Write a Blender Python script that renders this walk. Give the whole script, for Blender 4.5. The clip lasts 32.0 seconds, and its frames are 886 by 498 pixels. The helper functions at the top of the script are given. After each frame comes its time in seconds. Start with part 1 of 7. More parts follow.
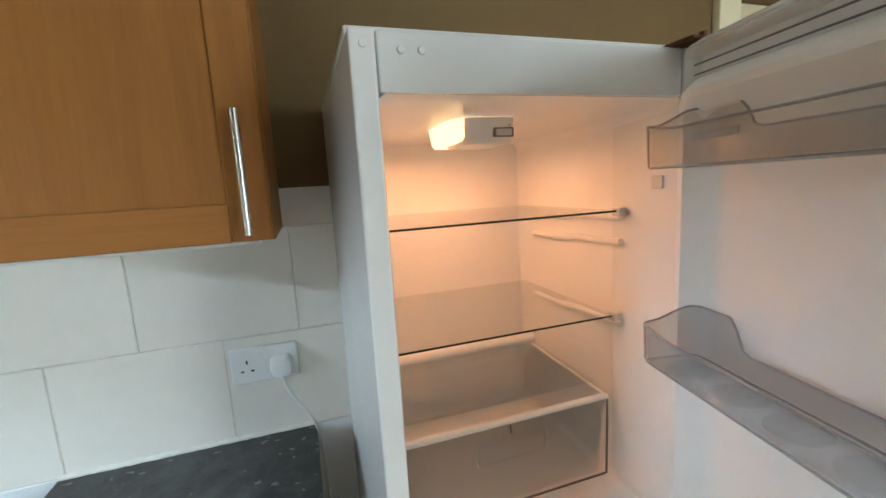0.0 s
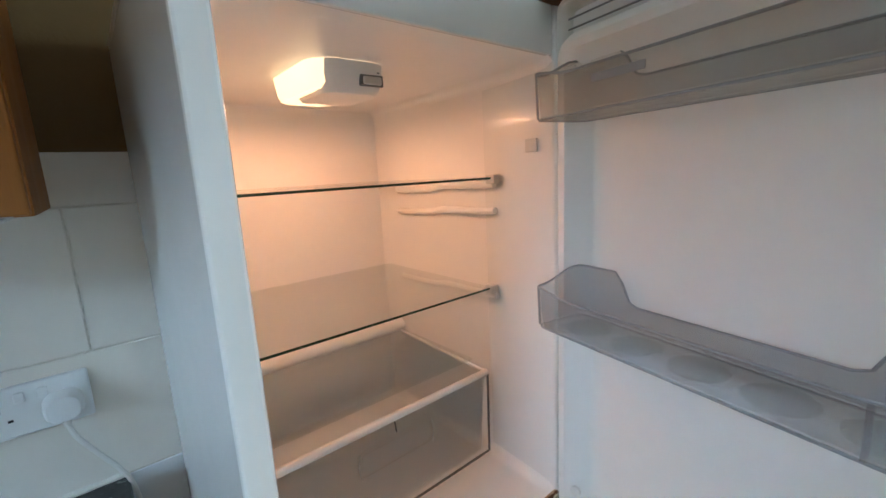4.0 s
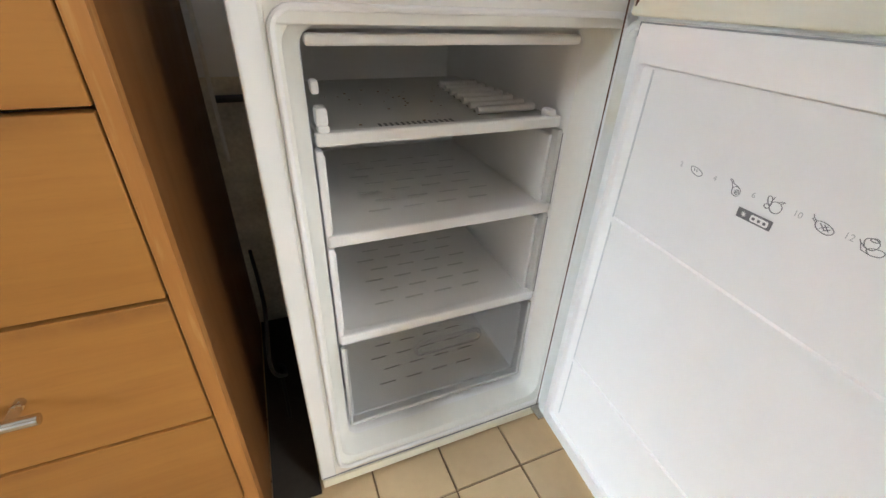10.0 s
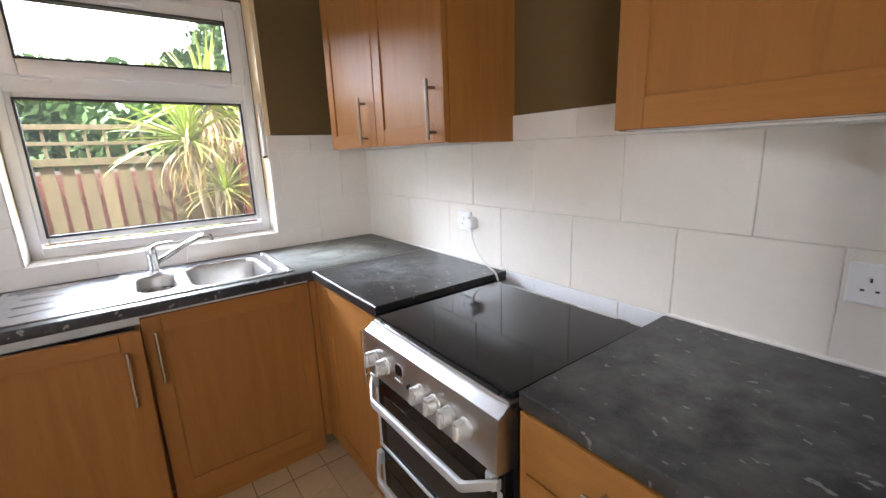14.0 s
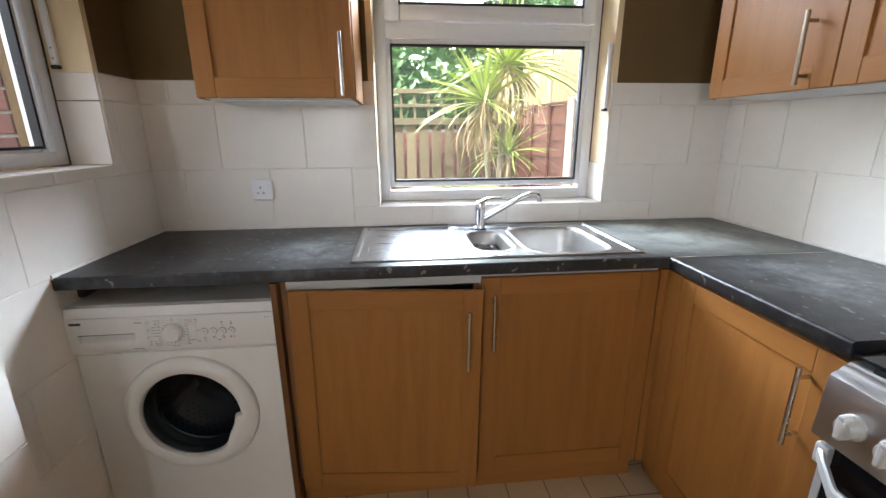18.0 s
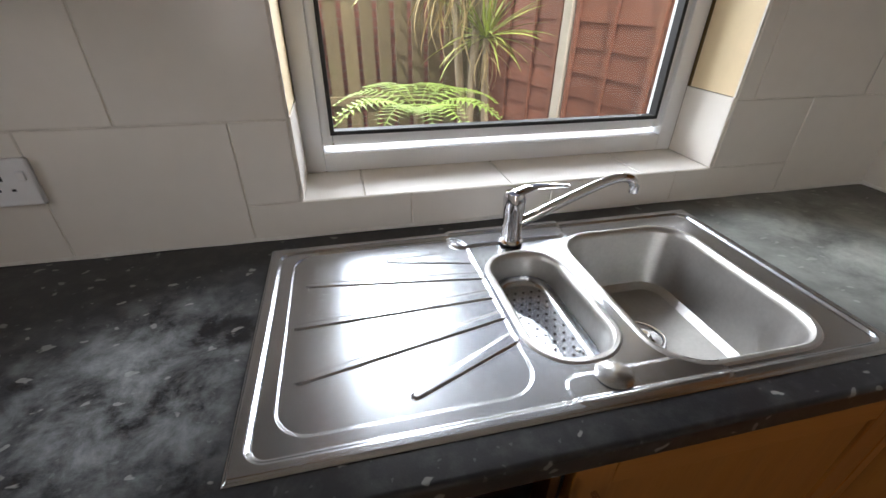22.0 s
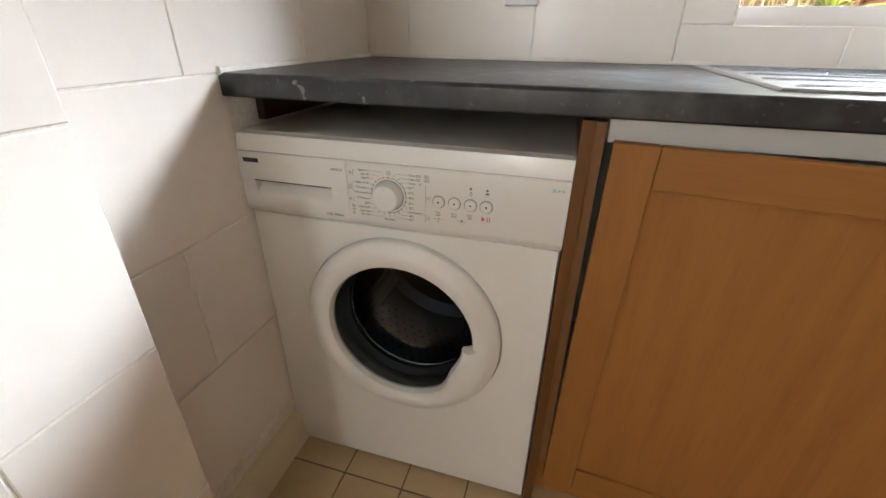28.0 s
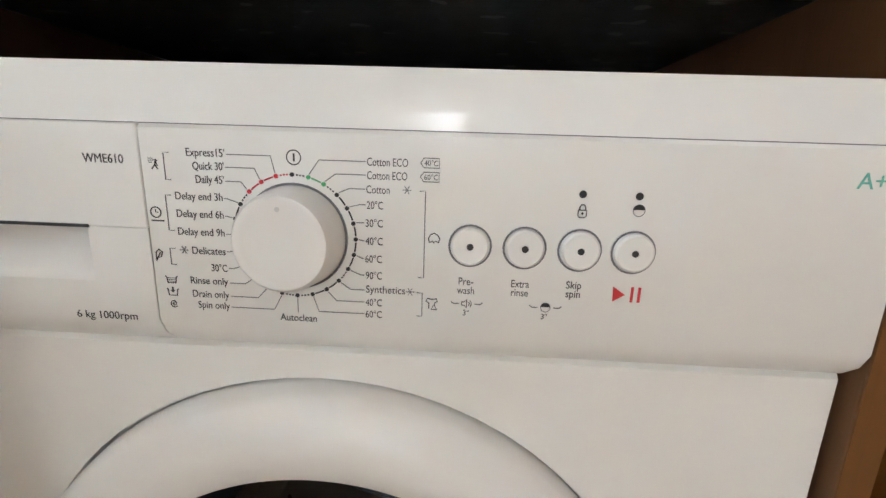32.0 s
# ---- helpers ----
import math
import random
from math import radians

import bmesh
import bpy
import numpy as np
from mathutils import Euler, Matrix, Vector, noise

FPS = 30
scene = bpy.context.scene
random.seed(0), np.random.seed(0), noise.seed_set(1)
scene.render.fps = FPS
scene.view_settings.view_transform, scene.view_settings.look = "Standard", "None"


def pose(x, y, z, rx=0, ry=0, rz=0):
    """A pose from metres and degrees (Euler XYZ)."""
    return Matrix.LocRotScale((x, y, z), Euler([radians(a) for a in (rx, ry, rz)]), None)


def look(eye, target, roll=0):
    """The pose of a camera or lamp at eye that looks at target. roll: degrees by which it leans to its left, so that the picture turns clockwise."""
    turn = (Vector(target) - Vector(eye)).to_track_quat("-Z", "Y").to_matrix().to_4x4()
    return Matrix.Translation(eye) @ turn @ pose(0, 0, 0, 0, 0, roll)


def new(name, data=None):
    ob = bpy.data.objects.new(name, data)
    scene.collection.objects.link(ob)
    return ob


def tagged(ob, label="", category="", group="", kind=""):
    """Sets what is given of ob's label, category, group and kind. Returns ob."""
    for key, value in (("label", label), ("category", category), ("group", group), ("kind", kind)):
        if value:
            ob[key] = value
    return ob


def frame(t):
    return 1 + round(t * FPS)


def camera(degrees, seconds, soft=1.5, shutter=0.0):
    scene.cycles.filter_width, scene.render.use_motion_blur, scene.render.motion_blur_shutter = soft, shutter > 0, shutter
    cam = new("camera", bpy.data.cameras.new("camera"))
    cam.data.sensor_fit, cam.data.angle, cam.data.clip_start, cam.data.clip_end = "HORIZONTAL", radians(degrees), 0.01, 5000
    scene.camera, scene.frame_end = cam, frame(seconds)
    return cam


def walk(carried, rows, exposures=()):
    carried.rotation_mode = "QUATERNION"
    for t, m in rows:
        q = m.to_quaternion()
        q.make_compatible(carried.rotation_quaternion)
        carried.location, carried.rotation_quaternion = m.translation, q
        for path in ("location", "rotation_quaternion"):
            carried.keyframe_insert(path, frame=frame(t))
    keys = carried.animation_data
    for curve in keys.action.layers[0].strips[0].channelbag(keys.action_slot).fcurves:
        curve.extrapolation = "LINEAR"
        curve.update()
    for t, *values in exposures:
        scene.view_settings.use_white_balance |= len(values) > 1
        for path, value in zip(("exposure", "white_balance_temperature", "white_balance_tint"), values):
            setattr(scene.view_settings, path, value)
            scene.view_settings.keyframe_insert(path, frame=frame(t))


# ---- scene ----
cam = camera(93.2, 32.0)
SKY, SUN, FRIDGE_LAMP = 0.15, 4.0, 0.68
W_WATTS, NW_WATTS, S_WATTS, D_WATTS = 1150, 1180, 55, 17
DOOR_F, DOOR_Z = -11.0, -3.5
EXPO = [(0.0, 1.35, 5250, -2), (1.0, 1.38, 4950, 1), (2.0, 1.28, 4900, 2), (3.0, 1.24, 4950, 1), (6.0, 1.16, 4150, -10), (7.0, 1.4, 4750, 0), (8.0, 1.6, 5400, 4), (9.0, 1.58, 5900, 6),
        (10.0, 1.6, 5900, 7), (11.0, 1.5, 6400, 9), (12.0, 1.42, 6000, 8), (13.0, 1.36, 5850, 9), (14.0, 1.17, 5950, 16), (18.0, 0.97, 5800, 12), (20.0, 0.56, 5850, 13), (21.0, 0.16, 6150, 11), (22.0, -0.04, 6300, 15), (23.0, 0.05, 6800, 11),
        (24.0, 0.42, 8000, 15), (27.0, 1.05, 6300, 9), (28.0, 1.36, 6250, 13), (29.0, 1.82, 6250, 11), (30.0, 2.12, 5800, 8), (31.0, 1.9, 5900, 10), (32.0, 1.88, 5700, 10)]
PATH = [
    (0, (0.435, 0.295, 1.487), (1.052, 2.173, 1.187), -3.3),
    (0.5, (0.475, 0.2, 1.495), (1.289, 2.01, 1.247), -3.6),
    (1, (0.47, 0.16, 1.499), (1.402, 1.909, 1.232), -3.7),
    (1.5, (0.462, 0.179, 1.483), (1.468, 1.867, 1.112), -3.2),
    (2, (0.457, 0.215, 1.463), (1.516, 1.838, 0.97), -2.7),
    (2.5, (0.45, 0.246, 1.448), (1.565, 1.826, 0.938), -2.5),
    (3, (0.424, 0.299, 1.45), (1.626, 1.837, 1.013), -2.5),
    (3.5, (0.422, 0.359, 1.449), (1.685, 1.865, 1.078), -2.9),
    (5.5, (0.495, 0.465, 1.379), (1.704, 2.019, 1.028), -2.5),
    (6, (0.494, 0.345, 1.371), (1.577, 1.964, 0.913), -1.7),
    (6.5, (0.498, 0.258, 1.327), (1.458, 1.902, 0.716), -1.0),
    (7, (0.498, 0.239, 1.225), (1.341, 1.863, 0.419), 0.0),
    (7.5, (0.505, 0.259, 1.092), (1.288, 1.821, 0.119), 1.4),
    (8, (0.514, 0.265, 0.991), (1.252, 1.778, -0.089), 2.2),
    (8.5, (0.512, 0.267, 0.905), (1.26, 1.75, -0.209), 2.9),
    (9, (0.516, 0.285, 0.851), (1.285, 1.765, -0.253), 3.1),
    (9.5, (0.52, 0.305, 0.821), (1.284, 1.809, -0.252), 3.0),
    (10, (0.517, 0.305, 0.827), (1.205, 1.868, -0.215), 2.4),
    (10.5, (0.493, 0.252, 0.943), (0.964, 1.923, -0.051), 0.7),
    (11, (0.476, 0.186, 1.159), (0.616, 1.96, 0.244), -0.9),
    (11.5, (0.47, 0.144, 1.285), (0.19, 1.963, 0.503), -2.8),
    (12, (0.506, 0.16, 1.332), (-0.148, 1.933, 0.676), -3.5),
    (12.5, (0.541, 0.171, 1.344), (-0.414, 1.829, 0.762), -3.2),
    (13, (0.578, 0.142, 1.356), (-0.638, 1.631, 0.806), -3.4),
    (13.5, (0.549, 0.123, 1.375), (-0.861, 1.445, 0.863), -3.1),
    (14, (0.409, 0.182, 1.386), (-1.161, 1.335, 0.933), -2.3),
    (14.5, (0.351, 0.172, 1.415), (-1.375, 1.094, 1.002), -1.9),
    (15, (0.396, 0.109, 1.429), (-1.461, 0.745, 1.044), -1.4),
    (15.5, (0.479, 0.063, 1.406), (-1.455, 0.423, 1.046), -0.2),
    (17.5, (0.102, -0.125, 1.315), (-1.827, -0.012, 0.799), -0.6),
    (18, (-0.097, -0.109, 1.303), (-2.014, 0.078, 0.767), -0.3),
    (18.5, (-0.309, -0.087, 1.332), (-2.209, 0.197, 0.776), -0.1),
    (19, (-0.521, -0.102, 1.343), (-2.397, 0.276, 0.762), -0.0),
    (19.5, (-0.725, -0.14, 1.36), (-2.562, 0.325, 0.722), -0.3),
    (20, (-0.856, -0.146, 1.38), (-2.633, 0.403, 0.644), -0.3),
    (20.5, (-0.99, -0.112, 1.404), (-2.7, 0.483, 0.553), -0.3),
    (21, (-1.068, -0.099, 1.402), (-2.728, 0.49, 0.456), 0.2),
    (21.5, (-1.072, -0.083, 1.403), (-2.709, 0.423, 0.37), 0.5),
    (22, (-1.073, -0.107, 1.366), (-2.735, 0.289, 0.327), 0.8),
    (22.5, (-1.085, -0.144, 1.327), (-2.777, 0.074, 0.284), 1.3),
    (23, (-1.063, -0.216, 1.315), (-2.763, -0.224, 0.263), 1.8),
    (23.5, (-0.998, -0.33, 1.303), (-2.687, -0.564, 0.258), 1.8),
    (24, (-0.907, -0.433, 1.285), (-2.565, -0.876, 0.257), 1.4),
    (24.5, (-0.8, -0.507, 1.265), (-2.427, -1.088, 0.257), 0.9),
    (26.5, (-0.546, -0.458, 1.185), (-2.205, -1.046, 0.234), 0.1),
    (27, (-0.573, -0.437, 1.12), (-2.23, -1.024, 0.166), -0.2),
    (27.5, (-0.62, -0.476, 1.028), (-2.323, -1.006, 0.124), 0.5),
    (28, (-0.7, -0.532, 0.973), (-2.408, -1.023, 0.055), 0.7),
    (28.5, (-0.787, -0.581, 0.907), (-2.551, -1.053, 0.091), 1.3),
    (29, (-0.878, -0.632, 0.873), (-2.667, -1.087, 0.103), 1.5),
    (29.5, (-0.955, -0.671, 0.846), (-2.775, -1.095, 0.134), 2.1),
    (30, (-1.019, -0.701, 0.818), (-2.871, -1.081, 0.165), 2.6),
    (30.5, (-1.07, -0.72, 0.798), (-2.945, -1.06, 0.191), 2.7),
    (31, (-1.104, -0.735, 0.78), (-3.014, -0.983, 0.241), 2.9),
    (31.5, (-1.12, -0.733, 0.769), (-3.054, -0.887, 0.284), 2.6),
    (32, (-1.118, -0.724, 0.769), (-3.066, -0.809, 0.325), 1.9),
]
walk(cam, [(t, look(eye, target, roll)) for t, eye, target, roll in PATH], EXPO)

# ---- world and light ----
world = bpy.data.worlds.new("sky")
scene.world = world
world.use_nodes = True
wn = world.node_tree
sky = wn.nodes.new("ShaderNodeTexSky")
sky.sky_type = "NISHITA"
sky.sun_disc = False
sky.sun_elevation = radians(58)
sky.sun_rotation = radians(94)
sky.air_density, sky.dust_density, sky.ozone_density = 0.45, 10.0, 0.0
wn.nodes["Background"].inputs["Strength"].default_value = SKY
wn.links.new(sky.outputs["Color"], wn.nodes["Background"].inputs["Color"])
sun = new("sun", bpy.data.lights.new("sun", "SUN"))
sun.data.energy, sun.data.angle, sun.data.color = SUN, radians(0.6), (1.0, 0.95, 0.86)
sun.matrix_world = look((6, -0.55, 9.6), (0, 0, 0))


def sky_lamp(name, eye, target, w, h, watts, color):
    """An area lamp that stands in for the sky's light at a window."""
    lt = bpy.data.lights.new(name, "AREA")
    lt.shape, lt.size, lt.size_y, lt.energy, lt.color = "RECTANGLE", w, h, watts, color
    o = new(name, lt)
    o.matrix_world = look(eye, target)
    return o


sky_lamp("sky_light_west", (-6.5, -1.8, 4.5), (0.0, -0.3, 1.3), 5.4, 3.3, W_WATTS, (0.89, 0.955, 1.0))
sky_lamp("sky_light_south", (-1.0, -3.2, 2.9), (-1.35, -0.9, 1.2), 2.2, 1.8, S_WATTS, (0.95, 0.98, 1.0))
sky_lamp("sky_light_northwest", (-6.0, 5.0, 3.9), (-1.2, -0.6, 1.3), 4.0, 1.6, NW_WATTS, (0.89, 0.955, 1.0))
# daylight from behind the camera, through a doorway that is only assumed
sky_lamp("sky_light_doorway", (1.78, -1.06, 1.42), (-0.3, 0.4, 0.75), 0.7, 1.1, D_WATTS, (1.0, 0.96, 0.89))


# ---- materials ----
def mat(name, color, rough=0.5, metal=0.0, var=0.06, scale=8.0, bump=0.0, bscale=200.0, stretch=(1, 1, 1), coat=0.0, spec=0.5, rnd=0.0):
    """A principled material with two scales of colour variation, roughness variation and fine relief."""
    m = bpy.data.materials.new(name)
    m.use_nodes = True
    nt = m.node_tree
    b = nt.nodes["Principled BSDF"]
    N, L = nt.nodes.new, nt.links.new
    tc = N("ShaderNodeTexCoord")
    mp = N("ShaderNodeMapping")
    mp.inputs["Scale"].default_value = stretch
    L(tc.outputs["Object"], mp.inputs["Vector"])
    n1, n2 = N("ShaderNodeTexNoise"), N("ShaderNodeTexNoise")
    n1.inputs["Scale"].default_value, n1.inputs["Detail"].default_value = scale, 5
    n2.inputs["Scale"].default_value, n2.inputs["Detail"].default_value = scale * 9, 3
    L(mp.outputs[0], n1.inputs["Vector"]), L(mp.outputs[0], n2.inputs["Vector"])
    add = N("ShaderNodeMath")
    add.operation = "MULTIPLY_ADD"
    L(n1.outputs["Fac"], add.inputs[0])
    add.inputs[1].default_value = 0.65
    half = N("ShaderNodeMath")
    half.operation = "MULTIPLY"
    half.inputs[1].default_value = 0.35
    L(n2.outputs["Fac"], half.inputs[0]), L(half.outputs[0], add.inputs[2])
    mr = N("ShaderNodeMapRange")
    mr.inputs["From Min"].default_value, mr.inputs["From Max"].default_value = 0.3, 0.7
    mr.inputs["To Min"].default_value, mr.inputs["To Max"].default_value = 1 - var, 1 + var
    L(add.outputs[0], mr.inputs["Value"])
    hs = N("ShaderNodeHueSaturation")
    hs.inputs["Color"].default_value = (*color, 1)
    last = mr.outputs[0]
    if rnd:
        oi = N("ShaderNodeObjectInfo")
        r = N("ShaderNodeMapRange")
        r.inputs["To Min"].default_value, r.inputs["To Max"].default_value = 1 - rnd, 1 + rnd
        L(oi.outputs["Random"], r.inputs["Value"])
        mm = N("ShaderNodeMath")
        mm.operation = "MULTIPLY"
        L(last, mm.inputs[0]), L(r.outputs[0], mm.inputs[1])
        last = mm.outputs[0]
    L(last, hs.inputs["Value"])
    L(hs.outputs[0], b.inputs["Base Color"])
    rr = N("ShaderNodeMapRange")
    rr.inputs["To Min"].default_value, rr.inputs["To Max"].default_value = max(0.02, rough * 0.8), min(1, rough * 1.2)
    L(n1.outputs["Fac"], rr.inputs["Value"]), L(rr.outputs[0], b.inputs["Roughness"])
    b.inputs["Metallic"].default_value = metal
    b.inputs["Coat Weight"].default_value = coat
    b.inputs["Specular IOR Level"].default_value = spec
    if bump:
        nb, bp = N("ShaderNodeTexNoise"), N("ShaderNodeBump")
        nb.inputs["Scale"].default_value = bscale
        L(mp.outputs[0], nb.inputs["Vector"]), L(nb.outputs["Fac"], bp.inputs["Height"])
        bp.inputs["Strength"].default_value, bp.inputs["Distance"].default_value = bump, 0.004
        L(bp.outputs[0], b.inputs["Normal"])
    return m


def overlay(m, color, scale, low, high, detail=6, voronoi=False, stretch=(1, 1, 1), rough=None, amount=1.0, offset=(0, 0, 0)):
    """Lays patches of another colour (flecks, rust, chalk, stains) over a material."""
    nt = m.node_tree
    N, L = nt.nodes.new, nt.links.new
    b = nt.nodes["Principled BSDF"]
    tc, mp = N("ShaderNodeTexCoord"), N("ShaderNodeMapping")
    mp.inputs["Scale"].default_value, mp.inputs["Location"].default_value = stretch, offset
    L(tc.outputs["Object"], mp.inputs["Vector"])
    if voronoi:
        t = N("ShaderNodeTexVoronoi")
        t.inputs["Scale"].default_value = scale
        t.inputs["Randomness"].default_value = 1.0
        nz = N("ShaderNodeTexNoise")
        nz.inputs["Scale"].default_value = scale * 1.3
        mx = N("ShaderNodeMix")
        mx.data_type = "VECTOR"
        mx.inputs[0].default_value = 0.35 / scale * 3
        L(mp.outputs[0], nz.inputs["Vector"]), L(mp.outputs[0], mx.inputs[4]), L(nz.outputs["Color"], mx.inputs[5])
        L(mx.outputs[1], t.inputs["Vector"])
        out = t.outputs["Distance"]
    else:
        t = N("ShaderNodeTexNoise")
        t.inputs["Scale"].default_value, t.inputs["Detail"].default_value, t.inputs["Roughness"].default_value = scale, detail, 0.6
        L(mp.outputs[0], t.inputs["Vector"])
        out = t.outputs["Fac"]
    mr = N("ShaderNodeMapRange")
    mr.inputs["From Min"].default_value, mr.inputs["From Max"].default_value = low, high
    mr.inputs["To Max"].default_value = amount
    L(out, mr.inputs["Value"])
    mx = N("ShaderNodeMix")
    mx.data_type = "RGBA"
    mx.inputs[7].default_value = (*color, 1)
    old = b.inputs["Base Color"].links[0].from_socket
    L(mr.outputs[0], mx.inputs[0]), L(old, mx.inputs[6]), L(mx.outputs[2], b.inputs["Base Color"])
    if rough is not None:
        mf = N("ShaderNodeMix")
        mf.inputs[3].default_value = rough
        oldr = b.inputs["Roughness"].links[0].from_socket
        L(mr.outputs[0], mf.inputs[0]), L(oldr, mf.inputs[2]), L(mf.outputs[0], b.inputs["Roughness"])
    return m


def spot(m, color, centre, radius, noise_scale, amount=0.6, rough=None, low=0.22, high=0.8):
    """A smeared patch round a place in the thing's own coordinates (dried chalky water marks, rust, darker smears)."""
    nt = m.node_tree
    N, L = nt.nodes.new, nt.links.new
    b = nt.nodes["Principled BSDF"]
    tc = N("ShaderNodeTexCoord")
    sub = N("ShaderNodeVectorMath")
    sub.operation = "SUBTRACT"
    sub.inputs[1].default_value = centre
    L(tc.outputs["Object"], sub.inputs[0])
    dv = N("ShaderNodeVectorMath")
    dv.operation = "DIVIDE"
    dv.inputs[1].default_value = radius
    L(sub.outputs[0], dv.inputs[0])
    ln = N("ShaderNodeVectorMath")
    ln.operation = "LENGTH"
    L(dv.outputs[0], ln.inputs[0])
    fall = N("ShaderNodeMapRange")
    fall.interpolation_type = "SMOOTHSTEP"
    fall.inputs["From Min"].default_value, fall.inputs["From Max"].default_value = 1.0, 0.1
    L(ln.outputs["Value"], fall.inputs["Value"])
    nz = N("ShaderNodeTexNoise")
    nz.inputs["Scale"].default_value, nz.inputs["Detail"].default_value, nz.inputs["Distortion"].default_value = noise_scale, 10, 0.25
    nz.inputs["Roughness"].default_value = 0.68
    L(tc.outputs["Object"], nz.inputs["Vector"])
    nm = N("ShaderNodeMapRange")
    nm.inputs["From Min"].default_value, nm.inputs["From Max"].default_value, nm.inputs["To Max"].default_value = low, high, amount
    L(nz.outputs["Fac"], nm.inputs["Value"])
    mu = N("ShaderNodeMath")
    mu.operation = "MULTIPLY"
    L(fall.outputs[0], mu.inputs[0]), L(nm.outputs[0], mu.inputs[1])
    mx = N("ShaderNodeMix")
    mx.data_type = "RGBA"
    mx.inputs[7].default_value = (*color, 1)
    old = b.inputs["Base Color"].links[0].from_socket
    L(mu.outputs[0], mx.inputs[0]), L(old, mx.inputs[6]), L(mx.outputs[2], b.inputs["Base Color"])
    if rough is not None:
        mf = N("ShaderNodeMix")
        mf.inputs[3].default_value = rough
        oldr = b.inputs["Roughness"].links[0].from_socket
        L(mu.outputs[0], mf.inputs[0]), L(oldr, mf.inputs[2]), L(mf.outputs[0], b.inputs["Roughness"])
    return m


def wood(name, color, dark, axis, rough=0.5, fine=1.0, rnd=0.05):
    """Foil-wrapped beech: long streaks along one axis with fine pores."""
    st = [9.0, 9.0, 9.0]
    st["xyz".index(axis)] = 0.7
    m = mat(name, color, rough, var=0.07, scale=2.5, bump=0.04, bscale=60, stretch=tuple(st), rnd=rnd, spec=0.28)
    overlay(m, dark, 3.2, 0.42, 0.75, detail=7, stretch=tuple(st), amount=0.38, offset=(1.3, 0.4, 2.2))
    overlay(m, tuple(c * 0.8 for c in dark), 40 * fine, 0.55, 0.8, detail=3, stretch=tuple(s * 0.5 for s in st), amount=0.22)
    return m


def thin_clear(name, color, gloss_rough=0.08, gloss=0.12, haze=0.0):
    """Thin clear plastic or sheet glass: see-through with a little surface gloss, stronger at grazing angles."""
    m = bpy.data.materials.new(name)
    m.use_nodes = True
    nt = m.node_tree
    for n in list(nt.nodes):
        nt.nodes.remove(n)
    N, L = nt.nodes.new, nt.links.new
    out, mix, tr, gl, fr = N("ShaderNodeOutputMaterial"), N("ShaderNodeMixShader"), N("ShaderNodeBsdfTransparent"), N("ShaderNodeBsdfGlossy"), N("ShaderNodeLayerWeight")
    fr.inputs["Blend"].default_value = 0.5
    pw, ml = N("ShaderNodeMath"), N("ShaderNodeMath")
    pw.operation, ml.operation = "POWER", "MULTIPLY_ADD"
    pw.inputs[1].default_value, ml.inputs[1].default_value, ml.inputs[2].default_value = 4.0, 0.55, gloss * 0.35
    L(fr.outputs["Facing"], pw.inputs[0]), L(pw.outputs[0], ml.inputs[0])
    tr.inputs["Color"].default_value = (*color, 1)
    gl.inputs["Roughness"].default_value = gloss_rough
    body = tr
    if haze:
        df, tl, mh, md = N("ShaderNodeBsdfDiffuse"), N("ShaderNodeBsdfTranslucent"), N("ShaderNodeMixShader"), N("ShaderNodeMixShader")
        md.inputs[0].default_value, mh.inputs[0].default_value = 0.5, haze
        df.inputs["Color"].default_value = tl.inputs["Color"].default_value = (0.8, 0.82, 0.84, 1)
        L(df.outputs[0], md.inputs[1]), L(tl.outputs[0], md.inputs[2]), L(tr.outputs[0], mh.inputs[1]), L(md.outputs[0], mh.inputs[2])
        body = mh
    L(ml.outputs[0], mix.inputs[0]), L(body.outputs[0], mix.inputs[1]), L(gl.outputs[0], mix.inputs[2]), L(mix.outputs[0], out.inputs["Surface"])
    return m


def glow(name, color, strength):
    m = bpy.data.materials.new(name)
    m.use_nodes = True
    b = m.node_tree.nodes["Principled BSDF"]
    b.inputs["Base Color"].default_value = (0.9, 0.85, 0.75, 1)
    b.inputs["Emission Color"].default_value = (*color, 1)
    b.inputs["Emission Strength"].default_value = strength
    return m


M = {}
M["tile"] = mat("white_glazed_tile", (0.84, 0.8, 0.73), 0.22, var=0.035, scale=3, bump=0.05, bscale=14, rnd=0.025)
M["tile_clean"] = mat("clean_white_glazed_tile", (0.83, 0.84, 0.86), 0.2, var=0.03, scale=3, bump=0.05, bscale=14, rnd=0.025)
M["grout"] = mat("aged_grout", (0.7, 0.66, 0.58), 0.85, var=0.3, scale=12, bump=0.3, bscale=300)
M["grout_pale"] = mat("pale_grout", (0.79, 0.75, 0.67), 0.85, var=0.25, scale=12, bump=0.3, bscale=300)
M["paint"] = mat("taupe_wall_paint", (0.152, 0.1, 0.041), 0.75, spec=0.2, var=0.07, scale=3, bump=0.12, bscale=160)
M["cream"] = mat("cream_wall_paint", (0.8, 0.65, 0.41), 0.7, var=0.06, scale=4, bump=0.1, bscale=140)
M["ceiling"] = mat("white_ceiling_paint", (0.8, 0.78, 0.72), 0.85, var=0.04, scale=2, bump=0.1, bscale=120)
M["floor_tile"] = mat("beige_floor_tile", (0.53, 0.39, 0.225), 0.4, var=0.07, scale=6, bump=0.05, bscale=30, rnd=0.06)
M["floor_grout"] = mat("dark_floor_grout", (0.21, 0.14, 0.08), 0.9, var=0.3, scale=20)
